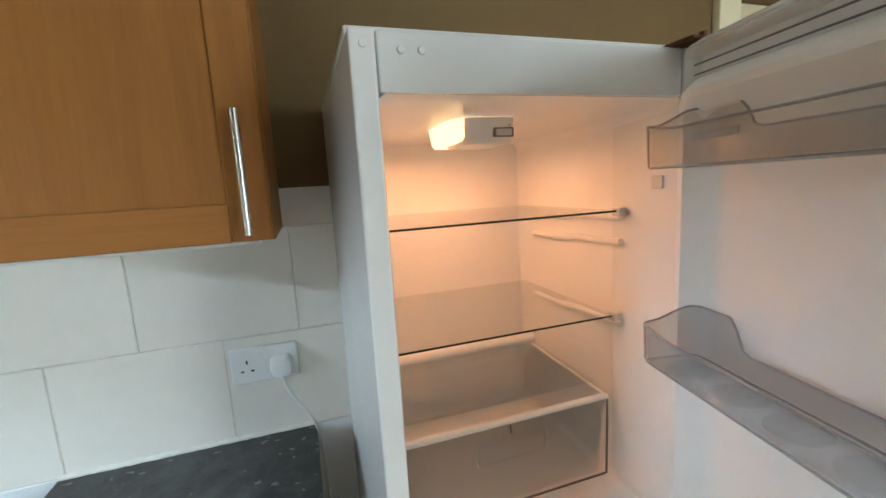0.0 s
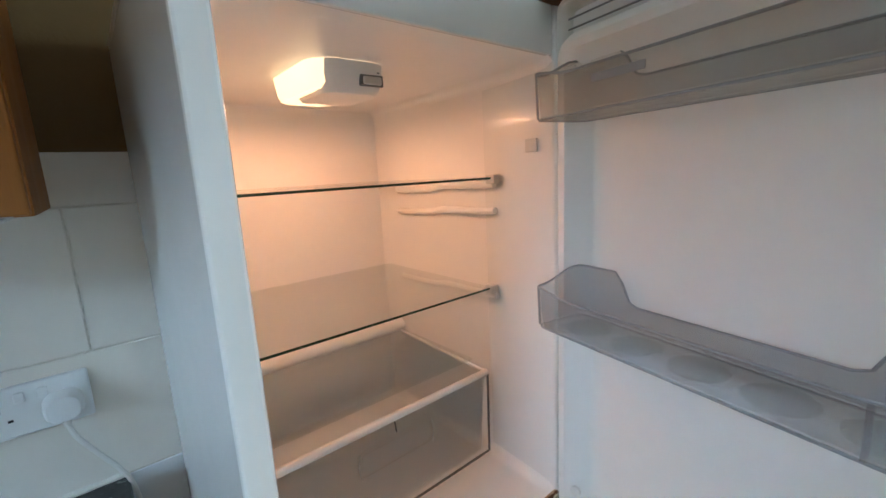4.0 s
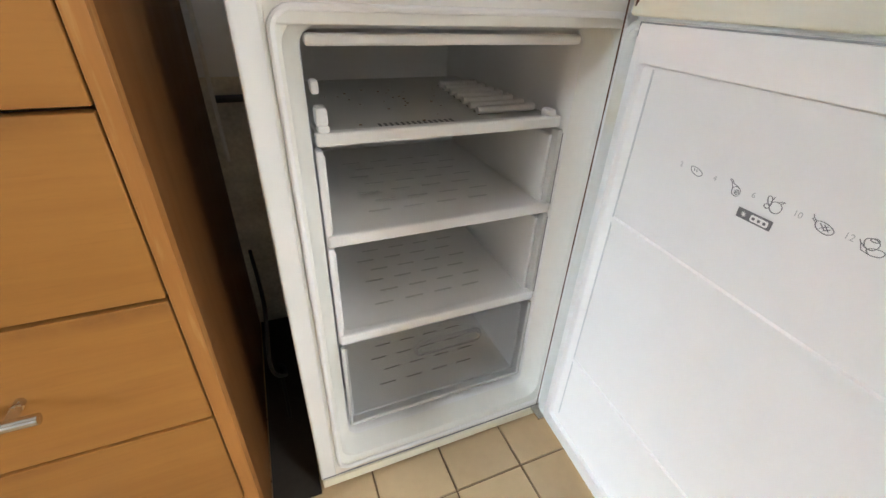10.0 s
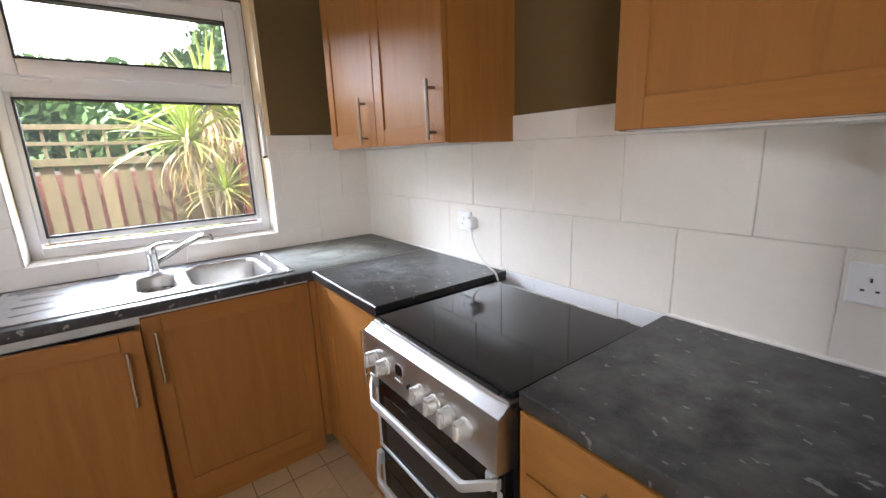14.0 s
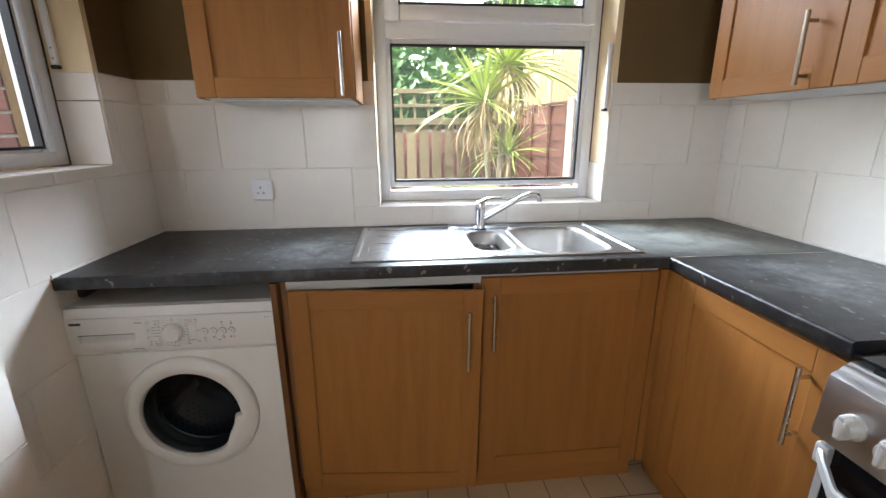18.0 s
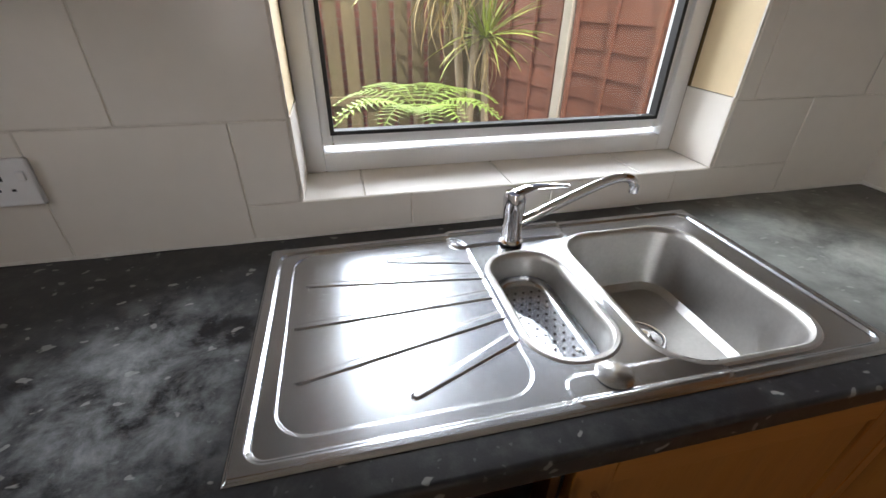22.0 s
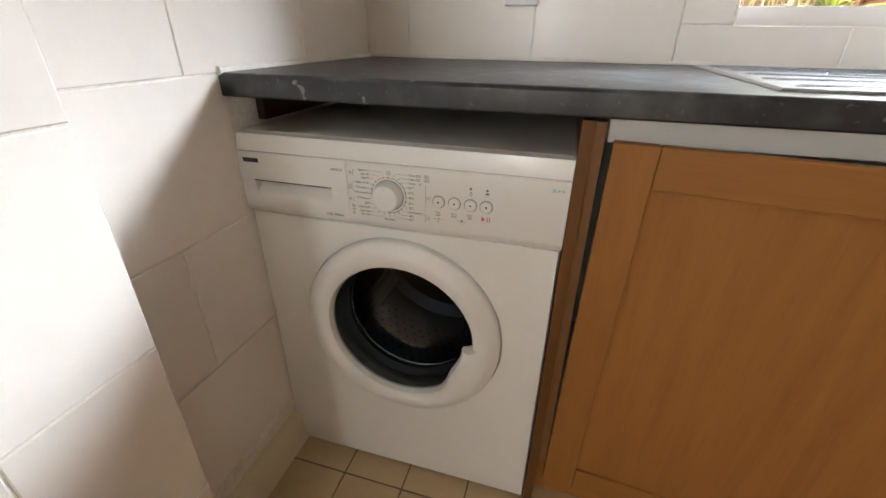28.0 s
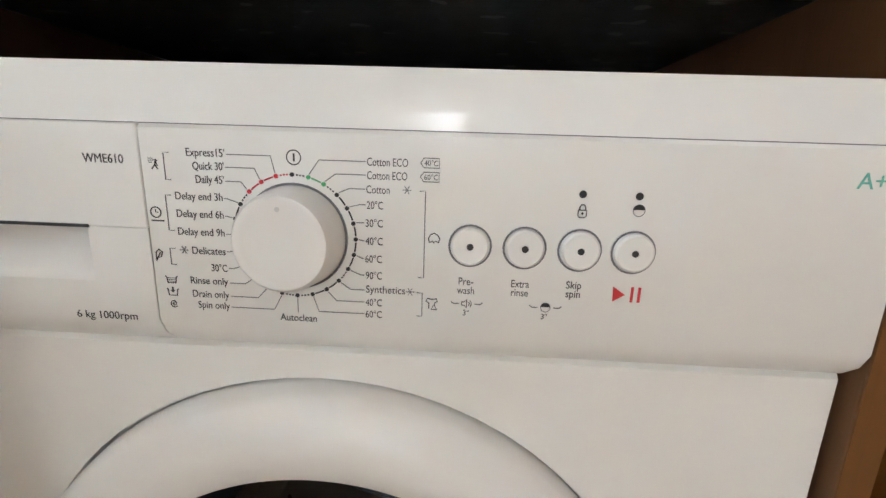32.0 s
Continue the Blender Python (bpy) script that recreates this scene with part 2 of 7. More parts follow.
M["door_wood"] = wood("beech_foil_upright", (0.335, 0.144, 0.032), (0.185, 0.068, 0.016), "z")
M["rail_wood"] = wood("beech_foil_level", (0.335, 0.144, 0.032), (0.185, 0.068, 0.016), "x")
M["drawer_wood"] = wood("beech_foil_drawer", (0.32, 0.144, 0.032), (0.19, 0.073, 0.016), "x", fine=1.4)
# darker smears along the top edges of the lower three drawer fronts
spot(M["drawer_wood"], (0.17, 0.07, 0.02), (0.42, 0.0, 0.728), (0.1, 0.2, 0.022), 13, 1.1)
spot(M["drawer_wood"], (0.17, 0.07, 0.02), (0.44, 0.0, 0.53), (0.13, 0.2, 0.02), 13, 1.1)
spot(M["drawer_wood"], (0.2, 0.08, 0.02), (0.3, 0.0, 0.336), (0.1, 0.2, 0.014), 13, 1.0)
# beech foil darkened in colour for shade, as in the gap beside the fridge
M["shaded_wood"] = wood("beech_foil_shaded", (0.15, 0.063, 0.016), (0.09, 0.034, 0.009), "z")
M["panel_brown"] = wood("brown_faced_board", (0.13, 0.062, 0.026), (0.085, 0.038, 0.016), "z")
M["worn_wood"] = overlay(wood("worn_beech_edge", (0.33, 0.145, 0.036), (0.2, 0.08, 0.02), "z"), (0.5, 0.3, 0.11), 60, 0.55, 0.7, amount=0.6, stretch=(1, 1, 0.08))
M["carcass"] = mat("beech_carcass_board", (0.3, 0.14, 0.05), 0.5, var=0.1, scale=3, stretch=(6, 6, 0.8))
M["dark_wood"] = mat("dark_stained_batten", (0.07, 0.03, 0.016), 0.6, var=0.25, scale=4, stretch=(1, 8, 8), bump=0.1, bscale=80)
M["white_board"] = mat("white_melamine_board", (0.75, 0.74, 0.7), 0.5, var=0.03)
wt = mat("charcoal_speckled_laminate", (0.013, 0.013, 0.015), 0.34, var=0.3, scale=30, bump=0.06, bscale=350)
overlay(wt, (0.06, 0.064, 0.06), 26, 0.48, 0.7, detail=8, amount=0.5)
overlay(wt, (0.4, 0.4, 0.37), 23, 0.17, 0.125, voronoi=True, amount=0.45, stretch=(1, 1.5, 1))
overlay(wt, (0.16, 0.17, 0.16), 55, 0.15, 0.1, voronoi=True, amount=0.3, offset=(3, 1, 0))
M["worktop"] = wt
M["steel"] = mat("brushed_stainless_steel", (0.58, 0.58, 0.575), 0.24, metal=1.0, var=0.05, scale=5, bump=0.02, bscale=90, stretch=(1, 30, 1))
M["sink_steel"] = mat("satin_sink_steel", (0.53, 0.545, 0.57), 0.25, metal=1.0, var=0.06, scale=9, bump=0.015, bscale=60, stretch=(12, 1, 1))
M["bowl_steel"] = mat("worn_stainless_steel", (0.52, 0.51, 0.49), 0.42, metal=1.0, var=0.12, scale=14)
M["panel_steel"] = mat("satin_steel_panel", (0.55, 0.55, 0.55), 0.33, metal=1.0, var=0.05, scale=5, bump=0.03, bscale=80, stretch=(1, 1, 25))
M["chrome"] = mat("polished_chrome", (0.78, 0.78, 0.79), 0.08, metal=1.0, var=0.02)
M["nickel"] = mat("brushed_nickel", (0.62, 0.6, 0.56), 0.26, metal=1.0, var=0.05, scale=40)
M["bronze_pull"] = mat("weathered_bar_pull", (0.34, 0.27, 0.2), 0.35, metal=1.0, var=0.1, scale=40)
M["black_glass"] = mat("black_glass", (0.006, 0.006, 0.007), 0.07, var=0.2, scale=6, spec=0.3)
M["black"] = mat("black_enamel", (0.012, 0.012, 0.012), 0.35, var=0.2)
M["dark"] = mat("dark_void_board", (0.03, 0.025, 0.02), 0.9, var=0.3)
M["enamel"] = mat("white_enamel", (0.8, 0.8, 0.79), 0.25, var=0.02, scale=3, coat=0.2)
M["plastic"] = mat("white_moulded_plastic", (0.82, 0.81, 0.8), 0.32, var=0.02, scale=4)
M["wm_white"] = mat("white_appliance_enamel", (0.8, 0.785, 0.745), 0.34, var=0.02, scale=3, coat=0.0)
M["wm_panel"] = mat("white_gloss_panel", (0.78, 0.77, 0.735), 0.3, var=0.015, scale=3, coat=0.3)
M["grey_plastic"] = mat("pale_grey_plastic", (0.6, 0.6, 0.58), 0.35, var=0.03)
M["handle_grey"] = mat("silver_painted_plastic", (0.5, 0.505, 0.5), 0.32, metal=0.35, var=0.04)
M["knob_grey"] = mat("silver_knob_plastic", (0.63, 0.63, 0.61), 0.28, metal=0.45, var=0.04)
M["upvc"] = mat("white_upvc", (0.82, 0.83, 0.84), 0.3, var=0.02, scale=3)
M["socket"] = mat("white_socket_plastic", (0.86, 0.865, 0.87), 0.3, var=0.02)
M["rubber"] = mat("black_rubber", (0.015, 0.015, 0.015), 0.6, var=0.2)
M["gasket"] = overlay(mat("pale_door_gasket", (0.7, 0.71, 0.69), 0.45, var=0.06, scale=10), (0.6, 0.48, 0.24), 5, 0.5, 0.72, amount=0.6, stretch=(0.4, 1, 1))
eb = overlay(mat("yellowed_edge_band", (0.7, 0.6, 0.38), 0.45, var=0.1, scale=9, stretch=(0.6, 1, 3)), (0.74, 0.7, 0.58), 7, 0.45, 0.65, amount=0.8, stretch=(0.5, 1, 4))
overlay(eb, (0.42, 0.2, 0.05), 55, 0.67, 0.76, amount=0.9, rough=0.8)
M["edge_band"] = eb
fb = overlay(mat("stained_white_band", (0.75, 0.7, 0.54), 0.4, var=0.08, scale=6, stretch=(0.5, 1, 4)), (0.76, 0.74, 0.66), 5, 0.45, 0.7, amount=0.8, stretch=(0.4, 1, 8))
M["stain_band"] = fb
M["gasket_grey"] = mat("grey_door_gasket", (0.6, 0.61, 0.62), 0.45, var=0.05)
rs = mat("white_steel_with_rust", (0.74, 0.66, 0.47), 0.4, var=0.06, scale=10)
overlay(rs, (0.5, 0.27, 0.07), 22, 0.5, 0.62, amount=0.85, rough=0.8)
overlay(rs, (0.09, 0.035, 0.012), 40, 0.62, 0.68, amount=1.0, rough=0.9, offset=(2, 0, 1))
spot(rs, (0.16, 0.06, 0.015), (0.03, 0.0, 0.864), (0.06, 0.3, 0.025), 40, 1.2, 0.9)
spot(rs, (0.2, 0.08, 0.02), (0.26, 0.0, 0.873), (0.5, 0.3, 0.009), 45, 1.4, 0.9)
M["rust"] = rs
rl = mat("yellowing_enamel", (0.78, 0.77, 0.72), 0.3, var=0.03)
spot(rl, (0.42, 0.18, 0.04), (0.06, 0.0, 0.84), (0.06, 0.1, 0.03), 38, 1.3, 0.8)
spot(rl, (0.5, 0.3, 0.1), (0.0, 0.0, 0.03), (0.5, 0.1, 0.03), 22, 0.8, 0.8)
M["rust_light"] = rl
M["rust_dark"] = mat("rust_crust", (0.1, 0.04, 0.014), 0.9, var=0.5, scale=60, bump=0.5, bscale=150)
M["clear"] = thin_clear("clear_plastic", (0.995, 0.985, 0.97), 0.05, 0.035)
M["smoke"] = thin_clear("smoky_clear_plastic", (0.88, 0.89, 0.9), 0.1, 0.14, 0.11)
M["tray_clear"] = thin_clear("clear_shelf_plastic", (0.93, 0.92, 0.9), 0.1, 0.12, 0.05)
M["seal_grey"] = mat("grey_rubber_seal", (0.075, 0.078, 0.075), 0.4, var=0.15)
M["frost"] = mat("frosted_clear_plastic", (0.62, 0.62, 0.6), 0.35, var=0.05)
M["pane"] = thin_clear("window_glass", (0.97, 0.98, 0.97), 0.0, 0.07, 0.008)
M["shelf_glass"] = thin_clear("shelf_glass", (0.98, 0.99, 0.98), 0.02, 0.12, 0.02)
M["glass_edge"] = mat("green_glass_edge", (0.02, 0.05, 0.035), 0.15, var=0.2)
M["lamp_lens"] = glow("warm_lamp_lens", (1.0, 0.55, 0.22), 0.9)
M["ink"] = mat("black_print", (0.02, 0.02, 0.022), 0.5, var=0.1)
M["ink_grey"] = mat("grey_print", (0.16, 0.16, 0.17), 0.5, var=0.1)
M["print_faint"] = mat("faint_grey_print", (0.5, 0.5, 0.5), 0.5, var=0.05)
M["ink_pale"] = mat("pale_grey_print", (0.3, 0.31, 0.33), 0.5, var=0.1)
M["crumb"] = mat("dry_crumb", (0.24, 0.14, 0.07), 0.9, var=0.3)
M["ink_red"] = mat("red_print", (0.6, 0.03, 0.04), 0.5, var=0.1)
M["ink_green"] = mat("green_print", (0.08, 0.42, 0.16), 0.5, var=0.1)
M["ink_teal"] = mat("teal_print", (0.15, 0.45, 0.36), 0.5, var=0.1)
M["drum"] = mat("drum_steel", (0.26, 0.27, 0.28), 0.3, metal=1.0, var=0.04, scale=5)
# drum steel again, with the shade deep inside the drum put into its colour
M["drum_back"] = mat("shaded_drum_back", (0.05, 0.055, 0.06), 0.42, metal=1.0, var=0.04, scale=3)
M["bowl_glass"] = thin_clear("door_bowl_glass", (0.52, 0.58, 0.62), 0.03, 0.16)
M["sealant"] = mat("white_sealant", (0.8, 0.78, 0.72), 0.5, var=0.12, scale=30)
M["cable"] = mat("white_flex", (0.78, 0.76, 0.72), 0.4, var=0.03)
M["black_cable"] = mat("black_flex", (0.02, 0.02, 0.02), 0.5, var=0.1)
M["fence_red"] = mat("red-brown fence stain", (0.21, 0.085, 0.05), 0.8, var=0.22, scale=5, bump=0.3, bscale=60, stretch=(1, 1, 6), rnd=0.14)
M["fence_old"] = overlay(mat("weathered grey timber", (0.15, 0.122, 0.066), 0.85, var=0.25, scale=4, bump=0.3, bscale=50, stretch=(6, 6, 1), rnd=0.15), (0.1, 0.12, 0.03), 5, 0.5, 0.7, amount=0.6)
M["concrete"] = mat("pale concrete", (0.5, 0.47, 0.4), 0.9, var=0.12, scale=8, bump=0.3, bscale=80)
M["reed"] = mat("dry reed", (0.42, 0.33, 0.18), 0.7, var=0.25, scale=6, stretch=(20, 20, 1))
M["reed"].node_tree.nodes["Principled BSDF"].inputs["Specular IOR Level"].default_value = 0.3
M["brick"] = mat("red brick", (0.15, 0.06, 0.042), 0.85, var=0.2, scale=14, bump=0.3, bscale=120, rnd=0.2)
M["mortar"] = mat("grey mortar", (0.22, 0.2, 0.17), 0.9, var=0.15, scale=20)
M["earth"] = mat("damp soil and paving", (0.13, 0.1, 0.07), 0.95, var=0.35, scale=3, bump=0.4, bscale=40)
M["sword_leaf"] = mat("green sword leaf", (0.33, 0.4, 0.085), 0.45, var=0.3, scale=9, rnd=0.4)
M["dry_leaf"] = mat("dry straw leaf", (0.42, 0.33, 0.16), 0.6, var=0.25, scale=9, rnd=0.3)
M["fern_leaf"] = mat("bright fern frond", (0.22, 0.32, 0.05), 0.5, var=0.3, scale=12, rnd=0.2)
M["bush_leaf"] = mat("dark hedge leaf", (0.1, 0.17, 0.055), 0.45, var=0.5, scale=3)
M["bark"] = mat("pale bark", (0.3, 0.25, 0.17), 0.9, var=0.3, scale=12, bump=0.5, bscale=60)
M["door_paint"] = mat("cream_gloss_door_paint", (0.74, 0.66, 0.46), 0.35, var=0.04)


# ---- mesh helpers ----
def box(bm, x0, x1, y0, y1, z0, z1, bev=0.0, seg=2):
    g = bmesh.ops.create_cube(bm, size=1.0, matrix=Matrix.Translation(((x0 + x1) / 2, (y0 + y1) / 2, (z0 + z1) / 2)) @ Matrix.Diagonal((abs(x1 - x0), abs(y1 - y0), abs(z1 - z0), 1)))
    if bev:
        es = list({e for v in g["verts"] for e in v.link_edges})
        big = set(bmesh.ops.bevel(bm, geom=es, offset=bev, segments=seg, affect="EDGES", profile=0.5)["faces"])
        for f in bm.faces:
            if f not in big and f.is_valid and len(f.verts) == 4:
                for e in f.edges:
                    e.smooth = any(q not in big and q is not f for q in e.link_faces)
    return bm


def B(*a, **k):
    return box(bmesh.new(), *a, **k)


def ring_loft(bm, loops, close_a=False, close_b=False, wrap=True):
    """Skins a row of closed loops that have the same number of points."""
    rows = [[bm.verts.new(p) for p in loop] for loop in loops]
    n = len(rows[0])
    for a, b in zip(rows, rows[1:]):
        for i in range(n if wrap else n - 1):
            bm.faces.new((a[i], a[(i + 1) % n], b[(i + 1) % n], b[i]))
    if close_a:
        bm.faces.new(rows[0][::-1])
    if close_b:
        bm.faces.new(rows[-1])
    return bm


def lathe(bm, profile, seg=32, m=None, close=False):
    """Turns (radius, height) pairs about the z axis, then moves them by m."""
    m = m or Matrix.Identity(4)
    loops = [[m @ Vector((r * math.cos(2 * math.pi * i / seg), r * math.sin(2 * math.pi * i / seg), h)) for i in range(seg)] for r, h in profile]
    return ring_loft(bm, loops, close, close)


def tube(bm, pts, r, seg=10, caps=True):
    """A round tube along points; r may be one radius or one for each point."""
    pts = [Vector(p) for p in pts]
    rs_ = r if isinstance(r, (list, tuple)) else [r] * len(pts)
    loops, up = [], None
    for i, p in enumerate(pts):
        d = (pts[min(i + 1, len(pts) - 1)] - pts[max(i - 1, 0)]).normalized()
        if up is None:
            up = d.orthogonal().normalized()
        up = (up - d * up.dot(d)).normalized()
        side = d.cross(up)
        loops.append([p + rs_[i] * (math.cos(2 * math.pi * k / seg) * up + math.sin(2 * math.pi * k / seg) * side) for k in range(seg)])
    return ring_loft(bm, loops, caps, caps)


def rrect(w, d, r, n=6, cx=0.0, cy=0.0):
    """A rounded rectangle outline."""
    r = min(r, w / 2 - 1e-4, d / 2 - 1e-4)
    out = []
    for sx, sy, a0 in ((1, 1, 0), (-1, 1, 90), (-1, -1, 180), (1, -1, 270)):
        for k in range(n + 1):
            a = radians(a0 + 90 * k / n)
            out.append((cx + sx * (w / 2 - r) + r * math.cos(a), cy + sy * (d / 2 - r) + r * math.sin(a)))
    return out


def plate(bm, outline, z0, z1, m=None):
    """A flat plate from an outline in x and y."""
    m = m or Matrix.Identity(4)
    return ring_loft(bm, [[m @ Vector((x, y, z0)) for x, y in outline], [m @ Vector((x, y, z1)) for x, y in outline]], True, True)


def curve_pts(pts, n=8):
    """A smooth line through points."""
    P = [Vector(p) for p in pts]
    P = [2 * P[0] - P[1]] + P + [2 * P[-1] - P[-2]]
    out = []
    for i in range(1, len(P) - 2):
        for k in range(n):
            t = k / n
            a, b, c, d = P[i - 1], P[i], P[i + 1], P[i + 2]
            out.append(0.5 * ((2 * b) + (c - a) * t + (2 * a - 5 * b + 4 * c - d) * t * t + (3 * b - a - 3 * c + d) * t * t * t))
    return out + [P[-2]]


def to_mesh(name, bm, material, smooth=True):
    me = bpy.data.meshes.new(name)
    bmesh.ops.recalc_face_normals(bm, faces=bm.faces[:])
    for e in bm.edges:
        if e.smooth and e.calc_face_angle(0.0) > radians(34):
            e.smooth = False
    rounded = any(e.smooth for e in bm.edges)
    bm.to_mesh(me)
    bm.free()
    me.materials.append(material)
    if smooth and rounded:
        me.polygons.foreach_set("use_smooth", [True] * len(me.polygons))
    return me


def part(name, bm, material, parent=None, label="", m=None, smooth=True):
    ob = new(name, to_mesh(name, bm, material, smooth))
    if parent is not None:
        ob.parent = parent
    if m is not None:
        ob.matrix_basis = m
    return tagged(ob, label)


def thing(name, m, label, category, group="", kind=""):
    ob = new(name)
    ob.empty_display_size = 0.05
    ob.matrix_basis = m
    return tagged(ob, label, category, group, kind)


def solid(name, bm, material, label, category="", group="", kind="", m=None):
    return tagged(part(name, bm, material, None, m=m), label, category, group, kind)


def lettering(text, size, material, parent, m, name="lettering", align="LEFT", depth=0.0003):
    cu = bpy.data.curves.new(name, "FONT")
    cu.body, cu.size, cu.align_x, cu.align_y, cu.extrude, cu.resolution_u = text, size, align, "CENTER", depth, 3
    ob = bpy.data.objects.new(name, cu)
    me = bpy.data.meshes.new_from_object(ob)
    bpy.data.objects.remove(ob)
    bpy.data.curves.remove(cu)
    me.materials.clear()
    me.materials.append(material)
    o = new(name, me)
    o.parent = parent
    o.matrix_basis = m
    return o


def piece(name, me, parent, at, m=None):
    o = new(name, me)
    o.parent = parent
    o.matrix_basis = m if m is not None else Matrix.Translation(at)
    return o


# ---- the room's shell ----
NY, WX, WF, SY = 1.35, -1.92, -1.32, -1.115      # north wall, west wall, west worktop's front, recessed south wall
PX, PY = -0.979, -0.974                          # corner of the projecting south wall
EX, HZ = 2.75, 2.42                              # east wall, ceiling
Y1, Y2, Z1, Z2 = -0.21, 0.795, 0.995, 2.17       # west window's opening
S1, S2, ZS1, ZS2 = -1.70, -0.985, 1.2, 2.17      # south window's opening
TP, TH = 0.335, 0.251                            # wall tile pitch


def shell(name, bm, material, label):
    return solid(name, bm, material, label, kind="structure", category="")


bm = bmesh.new()
for a in ((WX - 0.28, WX, SY - 0.6, Y1, 0, HZ), (WX - 0.28, WX, Y2, NY + 0.2, 0, HZ), (WX - 0.28, WX, Y1, Y2, 0, Z1 - 0.012), (WX - 0.28, WX, Y1, Y2, Z2, HZ)):
    box(bm, *a)
wall_west = shell("wall_west", bm, M["paint"], "taupe painted wall tiled in white to eye level")
bm = bmesh.new()
for a in ((WX, 1.80, NY, NY + 0.2, 0, HZ), (2.55, EX + 0.2, NY, NY + 0.2, 0, HZ), (1.80, 2.55, NY, NY + 0.2, 2.03, HZ)):
    box(bm, *a)
wall_north = shell("wall_north", bm, M["paint"], "taupe painted wall with white tiles over the worktop")
bm = bmesh.new()
for a in ((WX, S1, SY - 0.28, SY, 0, HZ), (S1, S2, SY - 0.28, SY, 0, ZS1 - 0.012), (S1, S2, SY - 0.28, SY, ZS2, HZ), (PX + 0.012, 1.4, SY - 0.28, PY - 0.012, 0, HZ), (2.16, EX + 0.2, SY - 0.28, PY - 0.012, 0, HZ), (1.4, 2.16, SY - 0.28, PY - 0.012, 2.03, HZ)):
    box(bm, *a)
wall_south = shell("wall_south", bm, M["paint"], "taupe painted wall with a tiled projection beside the window")
wall_east = shell("wall_east", B(EX, EX + 0.2, SY - 0.28, NY + 0.2, 0, HZ), M["ceiling"], "plain white painted wall")
ceiling = shell("ceiling", B(WX - 0.28, EX + 0.2, SY - 0.6, NY + 0.2, HZ, HZ + 0.15), M["ceiling"], "plain white painted ceiling")
floor = shell("floor", B(WX - 0.28, EX + 0.2, SY - 0.6, NY + 0.2, -0.12, -0.006), M["floor_grout"], "beige square floor tiles with dark joints")


# cream paint inside the window reveals
def reveal(name, boxes, label):
    bm = bmesh.new()
    for a in boxes:
        box(bm, *a)
    return shell(name, bm, M["cream"], label)


reveal("trim", [(WX - 0.14, WX + 0.002, Y2 - 0.004, Y2 + 0.02, 1.168, Z2), (WX - 0.14, WX + 0.002, Y1 - 0.02, Y1 + 0.004, 1.168, Z2), (WX - 0.14, WX + 0.002, Y1 + 0.004, Y2 - 0.004, Z2 - 0.004, Z2 + 0.02)], "cream painted window reveal")
reveal("trim", [(S1 - 0.02, S1 + 0.004, SY - 0.13, SY + 0.002, 1.5, ZS2), (S1 + 0.004, S2, SY - 0.13, SY + 0.002, ZS2 - 0.004, ZS2 + 0.02)], "cream painted window reveal")

# cream door and its frame in the north wall
fr = thing("door_1", pose(1.80, NY, 0), "closed cream painted panelled door in a cream frame", "door", kind="structure")
bm = bmesh.new()
box(bm, -0.09, 0.0, -0.03, 0.0, 0, 2.12, 0.006)
box(bm, 0.75, 0.84, -0.03, 0.0, 0, 2.12, 0.006)
box(bm, 0.0, 0.75, -0.03, 0.0, 2.03, 2.12, 0.006)
part("architrave", bm, M["door_paint"], fr)
part("leaf", B(0.004, 0.746, 0.03, 0.07, 0.006, 2.026, 0.003), M["door_paint"], fr)
for cx in (0.2, 0.55):
    for z0, z1 in ((0.2, 0.95), (1.1, 1.9)):
        part("moulded_panel", B(cx - 0.13, cx + 0.13, 0.022, 0.03, z0, z1, 0.006), M["door_paint"], fr)
part("door_handle", tube(bmesh.new(), [(0.69, 0.03, 1.0), (0.69, -0.02, 1.0), (0.58, -0.02, 1.0)], 0.009), M["nickel"], fr)


# white frame of an unseen open doorway, added in the south wall for daylight
fr = thing("door_2", pose(1.4, PY, 0), "white plastic frame of an assumed, unseen open back doorway", "door", kind="structure")
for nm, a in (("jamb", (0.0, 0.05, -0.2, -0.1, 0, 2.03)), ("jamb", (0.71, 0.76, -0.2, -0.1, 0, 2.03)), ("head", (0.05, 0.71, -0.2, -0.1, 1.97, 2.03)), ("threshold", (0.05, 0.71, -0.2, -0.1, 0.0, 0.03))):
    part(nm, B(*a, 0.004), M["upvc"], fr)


# ---- windows ----
def bar_frame(bm, w0, w1, z0, z1, d0, d1, t, bev=0.004):
    """A rectangular frame in local x (along the wall), y (depth) and z, of bar width t."""
    box(bm, w0, w0 + t, d0, d1, z0, z1, bev)
    box(bm, w1 - t, w1, d0, d1, z0, z1, bev)
    box(bm, w0 + t, w1 - t, d0, d1, z0, z0 + t, bev)
    box(bm, w0 + t, w1 - t, d0, d1, z1 - t, z1, bev)


